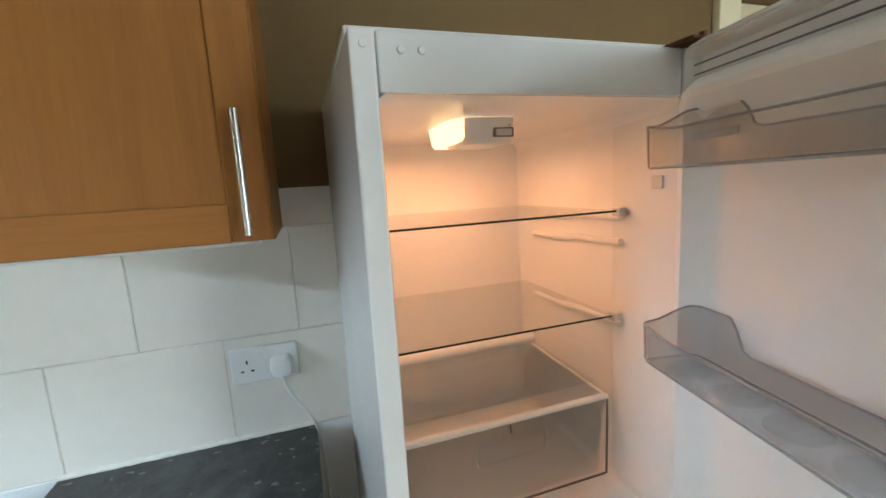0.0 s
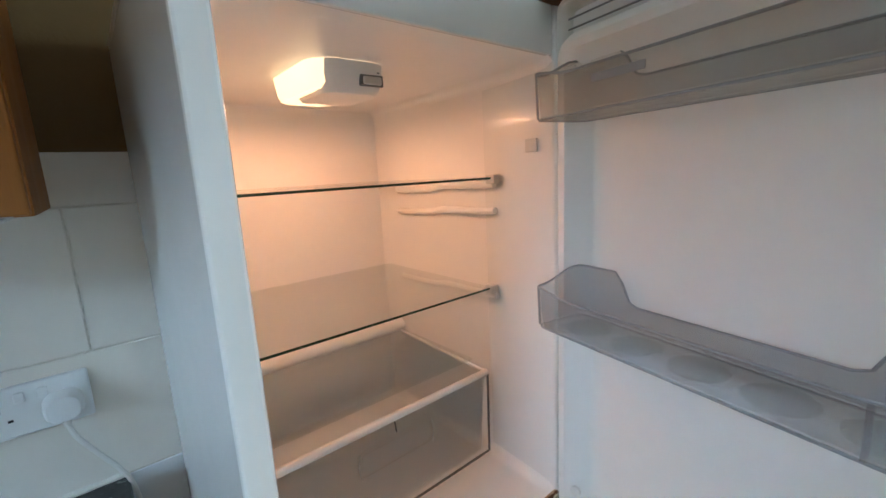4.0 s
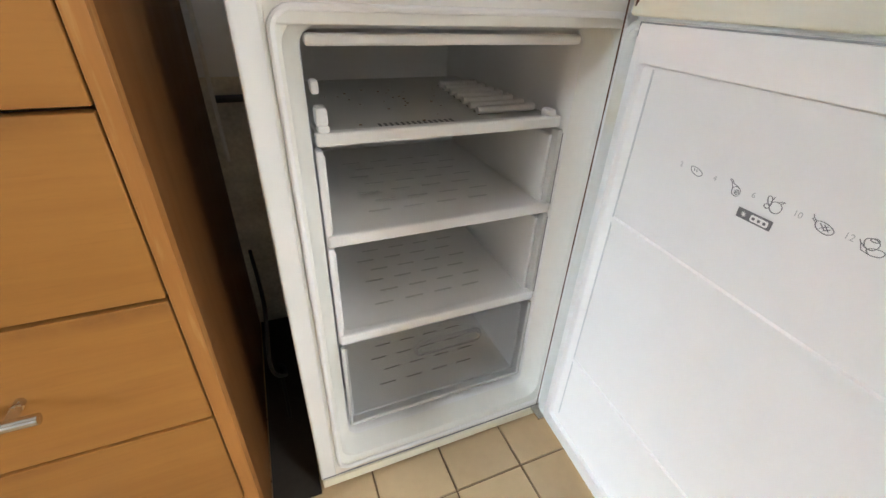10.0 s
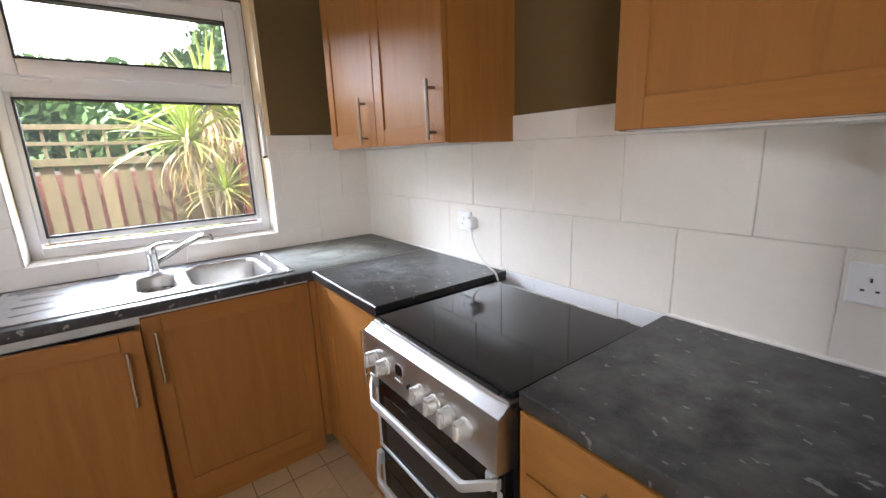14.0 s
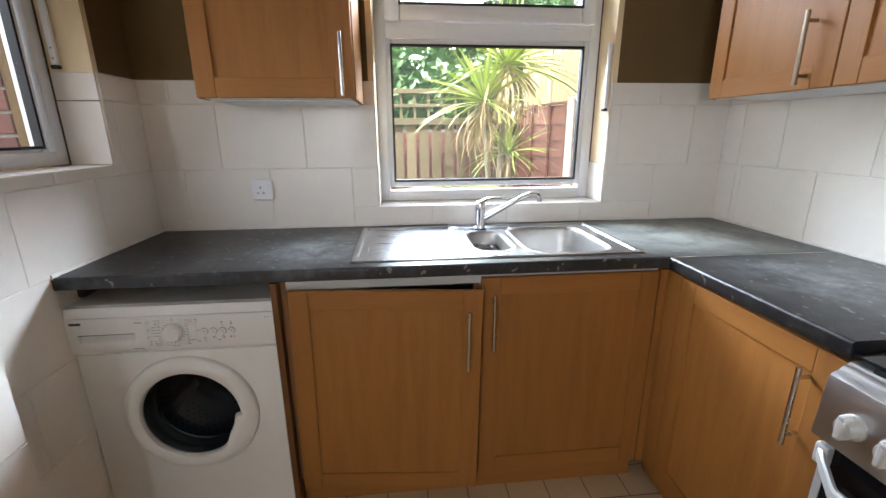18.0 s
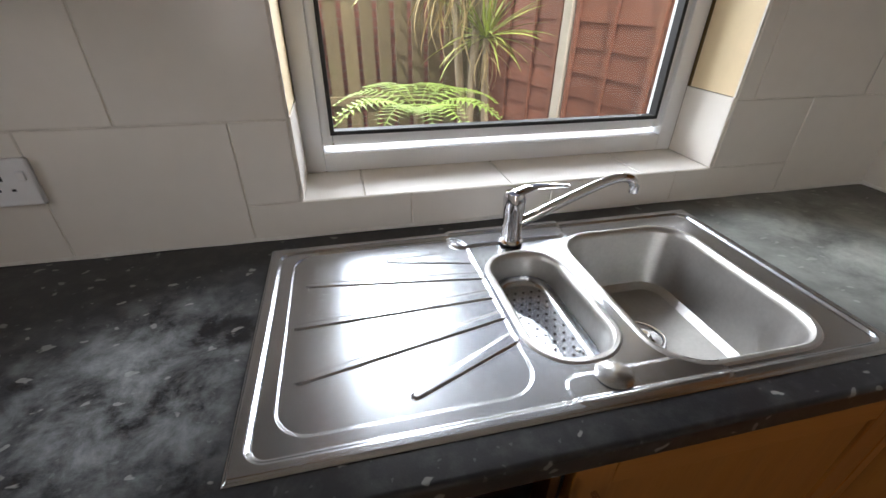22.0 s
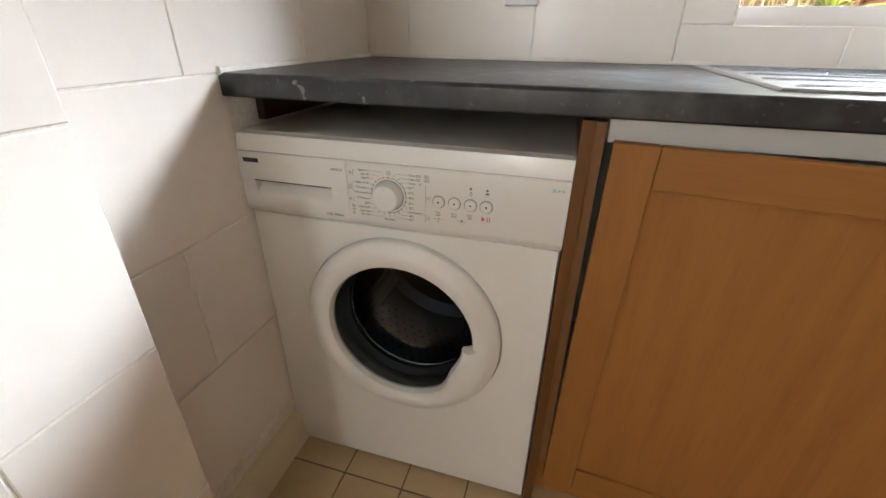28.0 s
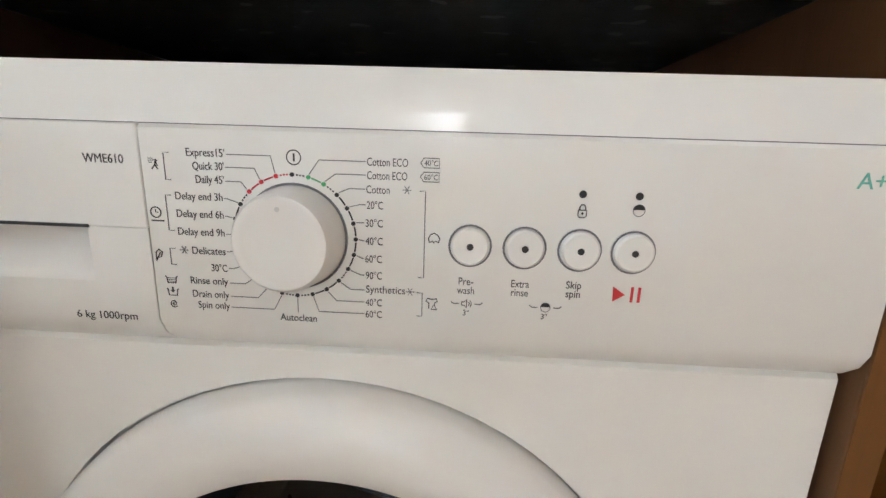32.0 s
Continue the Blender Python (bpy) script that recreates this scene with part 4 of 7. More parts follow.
# ---- fridge freezer ----
FW, FD, FH, FX, FY = 0.53, 0.545, 1.668, 0.502, 0.795
fridge = thing("fridge_freezer", pose(FX, FY, 0), "empty white fridge freezer, both doors open, rusted along the seam", "fridge")
LX0, LX1 = 0.030, 0.488          # fridge liner, left and right
part("side_wall", B(0, LX0 + 0.001, 0.0, FD, 0.03, FH, 0.004), M["enamel"], fridge)
part("side_wall", B(LX1 - 0.001, FW, 0.0, FD, 0.03, FH, 0.004), M["enamel"], fridge)
part("top_panel", B(LX0 + 0.002, LX1 - 0.002, 0.002, FD, 1.597, FH - 0.001, 0.003), M["enamel"], fridge)
part("worktop_cap", B(-0.001, FW + 0.001, 0.03, FD, FH, FH + 0.012, 0.003), M["enamel"], fridge)
part("back_panel", B(0.004, FW - 0.004, FD - 0.03, FD - 0.002, 0.05, FH - 0.01), M["enamel"], fridge)
part("divider", B(LX0 + 0.002, LX1 - 0.002, 0.002, FD - 0.03, 0.795, 0.862, 0.002), M["rust_light"], fridge, "white rail touched by rust")
part("rust_strip", B(LX0 - 0.012, LX1 + 0.002, -0.0025, 0.004, 0.846, 0.872, 0.002), M["rust"], fridge, "rusted steel strip under the fridge compartment")
bm = bmesh.new()
for _ in range(170):
    x, z = random.uniform(LX0 - 0.01, LX1), 0.8705 - abs(random.gauss(0, 0.0016))
    w_, h_ = random.uniform(0.002, 0.009), random.uniform(0.0006, 0.0018)
    if random.random() < 0.1:
        z, w_, h_ = random.uniform(0.848, 0.866), random.uniform(0.001, 0.0035), random.uniform(0.001, 0.003)
    if random.random() < 0.12:
        x, z = LX0 - 0.008 + abs(random.gauss(0, 0.02)), random.uniform(0.85, 0.868)
        w_, h_ = random.uniform(0.002, 0.006), random.uniform(0.001, 0.004)
    k = 9
    plate(bm, [(w_ * math.cos(2 * math.pi * i / k) * random.uniform(0.6, 1.2), h_ * math.sin(2 * math.pi * i / k) * random.uniform(0.6, 1.2)) for i in range(k)], 0, 0.0012, Matrix.Translation((x, -0.0026, z)) @ pose(0, 0, 0, 90, 0, 0))
for z, r0 in ((0.8718, 0.0016), (0.8595, 0.0006)):
    edge = [(LX0 - 0.011 + (LX1 - LX0 + 0.012) * i / 120, -0.0024, z + random.uniform(-0.0007, 0.0005)) for i in range(121)]
    part("rust_line", tube(bmesh.new(), edge, [r0 * random.uniform(0.35, 1.5) * (1.5 if i < 24 else 1.0) for i in range(121)], 6), M["rust_dark"], fridge, "dark line of rust along the seam")
tagged(part("rust_flakes", bm, M["rust_dark"], fridge, "dark brown rust flakes"), kind="stuff")
for x, z in ((0.006, 0.838), (0.075, 0.828)):
    part("screw_hole", lathe(bmesh.new(), [(0.0, 0.0006), (0.0045, 0.0006), (0.0045, -0.001)], 14, pose(x, -0.0008, z, 90, 0, 0)), M["rust_dark"], fridge)
for x, z in ((0.016, 1.65), (0.06, 1.645), (0.085, 1.645)):
    part("cover_cap", lathe(bmesh.new(), [(0.0, 0.0012), (0.004, 0.0012), (0.005, -0.001)], 14, pose(x, -0.0006, z, 90, 0, 0)), M["plastic"], fridge)


def tub(w, h, d, r, z0, x0, y0, flare=0.01, n=5):
    """An open moulded liner: a rounded box that is open to the front."""
    loops = []
    for t, inset in ((0.0, -flare), (0.012, -flare * 0.3), (0.035, 0.0), (d - r, flare), (d - r * 0.3, flare + r * 0.3), (d, flare + r)):
        loops.append([(x0 + w / 2 + a, y0 + t, z0 + h / 2 + b) for a, b in rrect(w - 2 * inset, h - 2 * inset, max(r, 0.006), n)])
    return ring_loft(bmesh.new(), loops, False, True)


part("fridge_liner", tub(LX1 - LX0, 1.594 - 0.872, 0.50, 0.02, 0.872, LX0, 0.003, 0.004), M["plastic"], fridge, "white moulded fridge compartment")
part("freezer_liner", tub(0.385, 0.716, 0.46, 0.018, 0.07, 0.07, 0.05, 0.006), M["plastic"], fridge, "white moulded freezer compartment")
bm = bmesh.new()
ring_loft(bm, [[(x, y, z) for x, z in rrect(w, h, r, 6, FW / 2 - 0.002, 0.43)] for w, h, r, y in ((0.47, 0.80, 0.012, -0.001), (0.462, 0.775, 0.02, 0.004), (0.435, 0.745, 0.03, 0.012), (0.425, 0.735, 0.03, 0.035), (0.395, 0.726, 0.025, 0.05))])
part("freezer_surround", bm, M["rust_light"], fridge, "stepped white freezer surround")
bm = bmesh.new()
ridge = [(x, 0.0005, z) for x, z in rrect(0.452, 0.762, 0.022, 6, FW / 2 - 0.002, 0.43)]
part("moulded_ridge", tube(bm, ridge + ridge[:1], 0.004, 8), M["plastic"], fridge, "raised moulded ridge round the freezer")
part("top_lip", B(0.072, 0.452, 0.045, 0.062, 0.771, 0.784, 0.004), M["plastic"], fridge, "white moulded lip over the freezer")
part("kick_plate", B(0.004, FW - 0.004, -0.003, 0.02, 0.012, 0.034, 0.003), M["rust_light"], fridge)
for x in (0.03, FW - 0.03):
    for y in (0.04, FD - 0.05):
        part("foot", lathe(bmesh.new(), [(0.016, 0.0), (0.018, 0.006), (0.01, 0.012), (0.01, 0.032)], 14, pose(x, y, 0), True), M["black"], fridge)

# lamp, thermostat and shelf supports in the fridge
bm = bmesh.new()
ring_loft(bm, [[(0.229 + a * s, 0.232 + b * s, z) for a, b in rrect(0.1, 0.165, 0.03, 6)] for s, z in ((1.02, 1.5925), (1.0, 1.58), (0.96, 1.564), (0.9, 1.557), (0.6, 1.555))], False, True)
part("lamp_lens", bm, M["lamp_lens"], fridge, "glowing warm lamp cover")
bm = bmesh.new()
ring_loft(bm, [[(0.2395 + a * s, 0.205 + b * s, z) for a, b in rrect(0.1, 0.122, 0.026, 6)] for s, z in ((1.02, 1.5925), (1.0, 1.576), (0.93, 1.557), (0.84, 1.551), (0.5, 1.549))], False, True)
part("lamp_housing", bm, M["plastic"], fridge, "white plastic lamp and thermostat housing")
part("thermostat_recess", B(0.243, 0.281, 0.1435, 0.149, 1.561, 1.577, 0.002), M["ink_grey"], fridge, "dark thermostat slot")
part("thermostat_dial", B(0.248, 0.277, 0.141, 0.146, 1.563, 1.574, 0.002), M["grey_plastic"], fridge, "grey thermostat dial")
for x in (0.254, 0.272):
    part("dial_mark", B(x, x + 0.004, 0.1452, 0.1466, 1.5795, 1.581), M["ink_grey"], fridge)
for z in (1.419, 1.372, 1.216):
    for side, x0, x1 in (("left", LX0 + 0.003, LX0 + 0.013), ("right", LX1 - 0.013, LX1 - 0.003)):
        bm = tube(bmesh.new(), curve_pts([((x0 + x1) / 2, 0.12, z - 0.006), ((x0 + x1) / 2, 0.17, z - 0.008), ((x0 + x1) / 2, 0.26, z - 0.008), ((x0 + x1) / 2, 0.3, z - 0.014), ((x0 + x1) / 2, 0.42, z - 0.016)], 4), 0.0065, 8)
        part("shelf_support", bm, M["plastic"], fridge)
for z, y0 in ((1.4215, 0.118), (1.2225, 0.128)):
    sh = part("glass_shelf", B(LX0 + 0.014, LX1 - 0.014, y0, 0.47, z, z + 0.0035), M["shelf_glass"], fridge, "clear glass shelf")
    part("polished_edge", B(LX0 + 0.014, LX1 - 0.014, y0 - 0.0012, y0 - 0.0002, z, z + 0.0036), M["glass_edge"], sh, "dark green glass edge")
    for x in (LX0 + 0.004, LX1 - 0.02):
        part("corner_clip", B(x, x + 0.016, y0 - 0.008, y0 + 0.012, z - 0.008, z + 0.008, 0.002), M["grey_plastic"], sh)
part("crisper_cover", B(LX0 + 0.012, LX1 - 0.012, 0.19, 0.46, 1.062, 1.0655), M["shelf_glass"], fridge, "clear glass crisper cover")
part("cover_back_trim", tube(bmesh.new(), [(LX0 + 0.01, 0.436, 1.078), (LX1 - 0.012, 0.436, 1.078)], 0.0135, 12), M["plastic"], fridge, "rounded white rear trim")
cr = part("crisper_drawer", ring_loft(bmesh.new(), [[(a, b, z) for a, b in rrect(0.422 - 2 * i, 0.29 - 2 * i, 0.012, 4, FW / 2 - 0.004, 0.292)] for i, z in ((0.0, 1.052), (0.003, 1.0), (0.008, 0.886), (0.02, 0.882))], False, True), M["clear"], fridge, "empty clear plastic crisper drawer")
part("drawer_rim", tube(bmesh.new(), [(0.052, 0.147, 1.053), (0.471, 0.147, 1.053)], 0.0065, 10), M["plastic"], cr, "white front rim")
for x in (0.052, 0.471):
    part("side_rim", tube(bmesh.new(), [(x, 0.147, 1.052), (x, 0.435, 1.06)], 0.004, 8), M["plastic"], cr)
bm = bmesh.new()
for a, b in (((0.055, 0.146, 0.884), (0.468, 0.146, 0.884)), ((0.052, 0.146, 0.884), (0.05, 0.146, 1.048)), ((0.471, 0.146, 0.884), (0.473, 0.146, 1.048))):
    tube(bm, [a, b], 0.0022, 8)
part("front_edge", bm, M["ink_grey"], cr, "dark moulded edge")
bm = ring_loft(bmesh.new(), [[(a, y, b) for a, b in rrect(0.144 - 2 * i, 0.044 - 2 * i, 0.012, 6, 0.257, 1.0)] for i, y in ((0.0, 0.1475), (0.0, 0.1425), (0.003, 0.1405), (0.006, 0.1425))])
part("drawer_pull", bm, M["clear"], cr, "clear moulded finger pull")
for x in (0.187, 0.327):
    part("pull_edge", tube(bmesh.new(), curve_pts([(x, 0.1405, 1.022), (x - 0.003 * (1 if x < 0.25 else -1), 0.1405, 1.0), (x, 0.1405, 0.979)], 4), 0.0009, 6), M["frost"], cr)
part("catch", tube(bmesh.new(), [(0.255, 0.1435, 1.046), (0.255, 0.1405, 1.03)], 0.0013, 6), M["ink_grey"], cr)
part("control_tag", B(LX1 - 0.007, LX1 - 0.002, 0.03, 0.052, 1.462, 1.483, 0.001), M["grey_plastic"], fridge, "small grey switch plate")

part("base_seam", B(0.004, FW - 0.004, -0.0008, 0.0006, 0.0345, 0.037), M["ink_grey"], fridge, "dark seam over the base rail")
part("base_rail", B(0.003, FW - 0.003, -0.004, 0.0004, 0.012, 0.034, 0.0015), M["stain_band"], fridge, "yellowed base rail")
# freezer shelf and drawers
bm = B(0.078, 0.45, 0.072, 0.46, 0.655, 0.664, 0.002)
sf = part("freezer_shelf", bm, M["grey_plastic"], fridge, "white slatted freezer shelf with crumbs")
part("shelf_lip", B(0.073, 0.452, 0.058, 0.074, 0.65, 0.669, 0.004), M["plastic"], sf)
for i in range(7):
    y = 0.115 + i * 0.036
    run = [(0.33 + 0.004 * i, y, 0.671), (0.425, y, 0.671), (0.434, y + 0.009, 0.671), (0.434, y + 0.018, 0.671)]
    part("coil_bar", tube(bmesh.new(), curve_pts(run, 4), 0.0058, 8), M["plastic"], sf, "white coated cooling coil")
    part("coil_slot", B(0.335 + 0.004 * i, 0.42, y + 0.011, y + 0.024, 0.6642, 0.6648), M["ink_grey"], sf)
for i in range(14):
    part("drain_slot", B(0.165 + i * 0.0085, 0.1685 + i * 0.0085, 0.088, 0.102, 0.6642, 0.6647), M["ink_grey"], sf)
part("shelf_hook", B(0.076, 0.092, 0.062, 0.09, 0.672, 0.7, 0.006), M["plastic"], sf)
part("shelf_hook", B(0.074, 0.084, 0.06, 0.08, 0.716, 0.732, 0.003), M["plastic"], sf)
bm = bmesh.new()
for _ in range(26):
    x, y, s = random.uniform(0.12, 0.34), random.uniform(0.09, 0.36), random.uniform(0.0005, 0.0011)
    box(bm, x - s * 2, x + s * 2, y - s, y + s, 0.664, 0.664 + s)
tagged(part("crumbs", bm, M["crumb"], sf, "scattered brown crumbs"), kind="stuff")
for x in (0.085, 0.436):
    part("shelf_bracket", B(x - 0.008, x + 0.008, 0.06, 0.085, 0.664, 0.678, 0.005), M["plastic"], sf)
for k, z in enumerate((0.512, 0.318, 0.098)):
    h = (0.135, 0.18, 0.2)[k]
    dr = part("freezer_drawer", B(0.082, 0.446, 0.068, 0.45, z, z + 0.006, 0.002), M["plastic"], fridge, "white freezer drawer with a slotted base")
    for x in (0.08, 0.444):
        part("drawer_side", B(x - 0.003, x + 0.003, 0.068, 0.45, z, z + h * 0.92, 0.0015), M["plastic"], dr)
    part("drawer_back", B(0.083, 0.441, 0.447, 0.45, z, z + h * 0.9), M["plastic"], dr)
    if k < 2:
        part("front_lip", B(0.072, 0.455, 0.052, 0.07, z - 0.011, z + 0.009, 0.004), M["plastic"], dr)
        part("front_post", B(0.07, 0.08, 0.055, 0.075, z - 0.01, z + h, 0.003), M["plastic"], dr)
        part("front_post", B(0.448, 0.458, 0.055, 0.075, z - 0.01, z + h, 0.003), M["grey_plastic"], dr)
        part("runner_slot", B(0.4582, 0.4606, 0.056, 0.064, z + 0.004, z + h * 0.96), M["ink_grey"], dr, "dark gap beside the drawer")
        part("side_notch", B(0.4404, 0.4412, 0.36, 0.43, z + h * 0.92 - 0.034, z + h * 0.92 - 0.004), M["ink_grey"], dr, "dark notch in the drawer side")
    else:
        part("front_panel", B(0.074, 0.453, 0.058, 0.063, z - 0.008, z + h, 0.002), M["smoke"], dr, "clear grey drawer front")
        bm = bmesh.new()
        for a, b in (((0.074, 0.057, z - 0.006), (0.074, 0.057, z + h)), ((0.453, 0.057, z - 0.006), (0.453, 0.057, z + h)), ((0.074, 0.057, z - 0.006), (0.453, 0.057, z - 0.006))):
            tube(bm, [a, b], 0.0035, 8)
        part("front_frame", bm, M["grey_plastic"], dr)
        part("recessed_grip", ring_loft(bmesh.new(), [[(a, y, b) for a, b in rrect(0.14 - 2 * i, 0.034 - 2 * i, 0.012, 5, 0.275, z + 0.15)] for i, y in ((0.0, 0.058), (0.001, 0.052), (0.004, 0.05), (0.007, 0.054))]), M["smoke"], dr)
        part("grip_catch", tube(bmesh.new(), [(0.333, 0.052, z + 0.158), (0.339, 0.049, z + 0.15), (0.333, 0.05, z + 0.145)], 0.002, 8), M["chrome"], dr)
    bm = bmesh.new()
    for i in range(4):
        for j in range(7):
            x, y = 0.15 + i * 0.06 + (0.02 if j % 2 else 0), 0.12 + j * 0.038
            box(bm, x, x + 0.036, y, y + 0.004, z + 0.006, z + 0.0066)
    slots = part("drain_slots", bm, M["ink_grey"] if k == 2 else M["enamel"] if k == 0 else M["grey_plastic"], dr, "rows of short slots")
    tagged(slots, kind="stuff")


# doors: local x runs from the hinge to the free edge, y through the door (0 = inner face), z up
def fridge_door(name, m, z0, z1, label):
    d = part(name, B(0.0, FW, 0.022, 0.062, z0, z1, 0.01), M["enamel"], fridge, label, m)
    za, zb = z0 + (0.026 if z0 > 0.5 else 0.006), z1 - (0.006 if z0 > 0.5 else 0.046)
    if z0 > 0.5:
        part("edge_band", B(0.002, FW - 0.002, 0.014, 0.0225, z0 + 0.001, za - 0.001, 0.003), M["edge_band"], d, "yellowed lower door edge with rust specks")
    else:
        part("edge_band", B(0.002, FW - 0.002, 0.012, 0.0225, zb + 0.001, z1 - 0.001, 0.003), M["stain_band"], d, "white upper door edge with a yellow stain")
    gl = []
    for i, y, r in ((0.002, 0.023, 0.01), (0.004, 0.012, 0.012), (0.008, 0.006, 0.012), (0.011, 0.0085, 0.012), (0.014, 0.005, 0.012), (0.018, 0.009, 0.012), (0.022, 0.0225, 0.01)):
        gl.append([(FW / 2 + a, y, (za + zb) / 2 + b) for a, b in rrect(FW - 2 * i, zb - za - 2 * i, r, 4)])
    part("gasket", ring_loft(bmesh.new(), gl), M["gasket"], d, "yellowed ribbed door seal")
    return d


HINGE_X, HINGE_Y = FW - 0.018, -0.01
fd = fridge_door("fridge_door", pose(0.457, -0.014, 0, 0, 0, -90 + DOOR_F), 0.868, FH + 0.002, "white fridge door standing open with two clear shelves")
ld = []
for w_, h_, y in ((0.486, 0.72, 0.023), (0.486, 0.72, 0.006), (0.478, 0.712, -0.002), (0.458, 0.692, -0.02), (0.448, 0.682, -0.024), (0.43, 0.662, -0.024), (0.42, 0.652, -0.02), (0.382, 0.612, 0.004), (0.37, 0.6, 0.007)):
    ld.append([(FW / 2 + a, y, 1.25 + b) for a, b in rrect(w_, h_, 0.02, 5)])
part("door_liner", ring_loft(bmesh.new(), ld, False, True), M["plastic"], fd, "white moulded inner door panel with a raised rim")
for z in (1.615, 1.628):
    part("seal_groove", tube(bmesh.new(), [(0.03, 0.0052, z), (FW - 0.03, 0.0052, z)], 0.0012, 6), M["ink_grey"], fd, "dark groove of the door seal")


def door_tray(z0, h_front, h_end, h_back, plastic, label, rings=0):
    """A clear door shelf: base, low front, ends that rise to the back and a back wall with raised corners."""
    x0, x1, y0, y1 = 0.062, 0.442, -0.091, -0.004
    xc, half = (x0 + x1) / 2, (x1 - x0) / 2
    out = []
    for x, y in rrect(x1 - x0, y1 - y0, 0.013, 6, xc, (y0 + y1) / 2):
        out.append((x, y))
    dense = []
    for (ax, ay), (bx, by) in zip(out, out[1:] + out[:1]):
        k = max(1, int(math.hypot(bx - ax, by - ay) / 0.011))
        dense += [(ax + (bx - ax) * i / k, ay + (by - ay) * i / k) for i in range(k)]

    def top(x, y):
        e = smooth01(half - 0.085, half - 0.058, abs(x - xc))
        back = h_back + (h_end - h_back) * e
        near_end = smooth01(half - 0.06, half - 0.004, abs(x - xc))
        front = h_front + 0.008 * near_end
        return z0 + front + (back - front) * smooth01(y0 + 0.012, y1 - 0.012, y)

    def ring(off, z):
        return [(xc + (x - xc) * (1 - off / half), (y0 + y1) / 2 + (y - (y0 + y1) / 2) * (1 - off / ((y1 - y0) / 2)), z if z is not None else top(x, y)) for x, y in dense]

    t = part("door_shelf", ring_loft(bmesh.new(), [ring(0.006, z0), ring(0.006, z0 + 0.003)], True, True), plastic, fd, label)
    part("shelf_wall", ring_loft(bmesh.new(), [ring(0.005, z0), ring(0.001, z0 + 0.006), ring(0.0, None), ring(0.003, None), ring(0.005, z0 + 0.004)]), plastic, t)
    rim = ring(0.0015, None)
    part("shelf_rim", tube(bmesh.new(), rim + rim[:1], 0.0015, 6), M["ink_pale"], t, "darker moulded rim")
    low = ring(0.004, z0 + 0.001)
    part("shelf_edge", tube(bmesh.new(), low + low[:1], 0.0014, 6), M["ink_pale"], t)
    for x in (x0 + 0.004, x1 - 0.004):
        part("corner_rib", tube(bmesh.new(), [(x, y0 + 0.008, z0 + 0.002), (x, y0 + 0.006, z0 + h_front + 0.006)], 0.0012, 6), M["ink_pale"], t)
    part("end_rib", B(x1 - 0.06, x1 - 0.057, y0 - 0.0006, y0 + 0.004, z0 + 0.004, z0 + h_front - 0.002), plastic, t)
    for k in range(rings):
        part("bottle_ring", lathe(bmesh.new(), [(0.0, 0.001), (0.022, 0.0012), (0.026, 0.0012), (0.028, 0.0)], 24, pose(0.115 + k * 0.068, -0.047, z0 + 0.003)), M["smoke"], t)
    return t


door_tray(1.232, 0.046, 0.07, 0.03, M["smoke"], "clear grey plastic bottle shelf", 5)
tp = door_tray(1.492, 0.045, 0.074, 0.04, M["tray_clear"], "clear plastic top door shelf")
part("name_plate", B(0.155, 0.215, -0.0925, -0.0915, 1.519, 1.527), M["ink_pale"], tp, "small grey printed name")
bm = bmesh.new()
z = 1.4
while z < 1.452:
    h_ = random.choice((0.0012, 0.002, 0.003))
    box(bm, 0.466, 0.482, 0.0, 0.001, z, z + h_)
    z += h_ + random.choice((0.001, 0.0018))
part("barcode_label", bm, M["ink"], fd, "printed barcode bars", pose(0.012, -0.0125, 0.102, 0, 0, 0))
for z in (0.895, 0.918):
    part("boss", lathe(bmesh.new(), [(0.0, 0.004), (0.007, 0.003), (0.009, 0.0)], 14, pose(0.062, -0.012, z + 0.03, 90, 0, 25)), M["plastic"], fd)

zd = fridge_door("freezer_door", pose(0.462, HINGE_Y, 0, 0, 0, -90 + DOOR_Z), 0.04, 0.856, "white freezer door standing open with printed food symbols")
ld = []
for x0, x1, z0, z1, y, r_ in ((0.034, 0.498, 0.06, 0.8065, 0.023, 0.006), (0.034, 0.498, 0.06, 0.8065, 0.005, 0.006), (0.036, 0.496, 0.062, 0.8045, 0.001, 0.008), (0.05, 0.482, 0.086, 0.7845, -0.001, 0.014), (0.0545, 0.477, 0.096, 0.7665, -0.005, 0.012), (0.056, 0.475, 0.1, 0.7625, -0.0045, 0.008), (0.0585, 0.474, 0.102, 0.7612, 0.0025, 0.006), (0.071, 0.4443, 0.116, 0.7595, 0.006, 0.008)):
    ld.append([(a, y, b) for a, b in rrect(x1 - x0, z1 - z0, r_, 5, (x0 + x1) / 2, (z0 + z1) / 2)])
part("door_liner", ring_loft(bmesh.new(), ld, False, True), M["plastic"], zd, "white moulded inner door panel")
bead = [(0.0375, 0.0015, 0.79), (0.0375, 0.0012, 0.8055), (0.27, 0.0012, 0.8062), (0.494, 0.0012, 0.8068)]
part("liner_seam", tube(bmesh.new(), bead, 0.0011, 6), M["ink_pale"], zd, "dark seam over the inner panel")
part("panel_edge", tube(bmesh.new(), [(0.0735, 0.0052, 0.118), (0.0735, 0.0052, 0.757)], 0.0012, 6), M["gasket_grey"], zd)
part("rust_line", tube(bmesh.new(), [(0.0035, 0.0045, 0.06 + 0.026 * i + 0.004 * math.sin(i * 2.3)) for i in range(31)], [0.0007 + 0.0005 * abs(math.sin(i * 1.7)) for i in range(31)], 6), M["rust_dark"], zd, "thin rust line along the hinge edge")
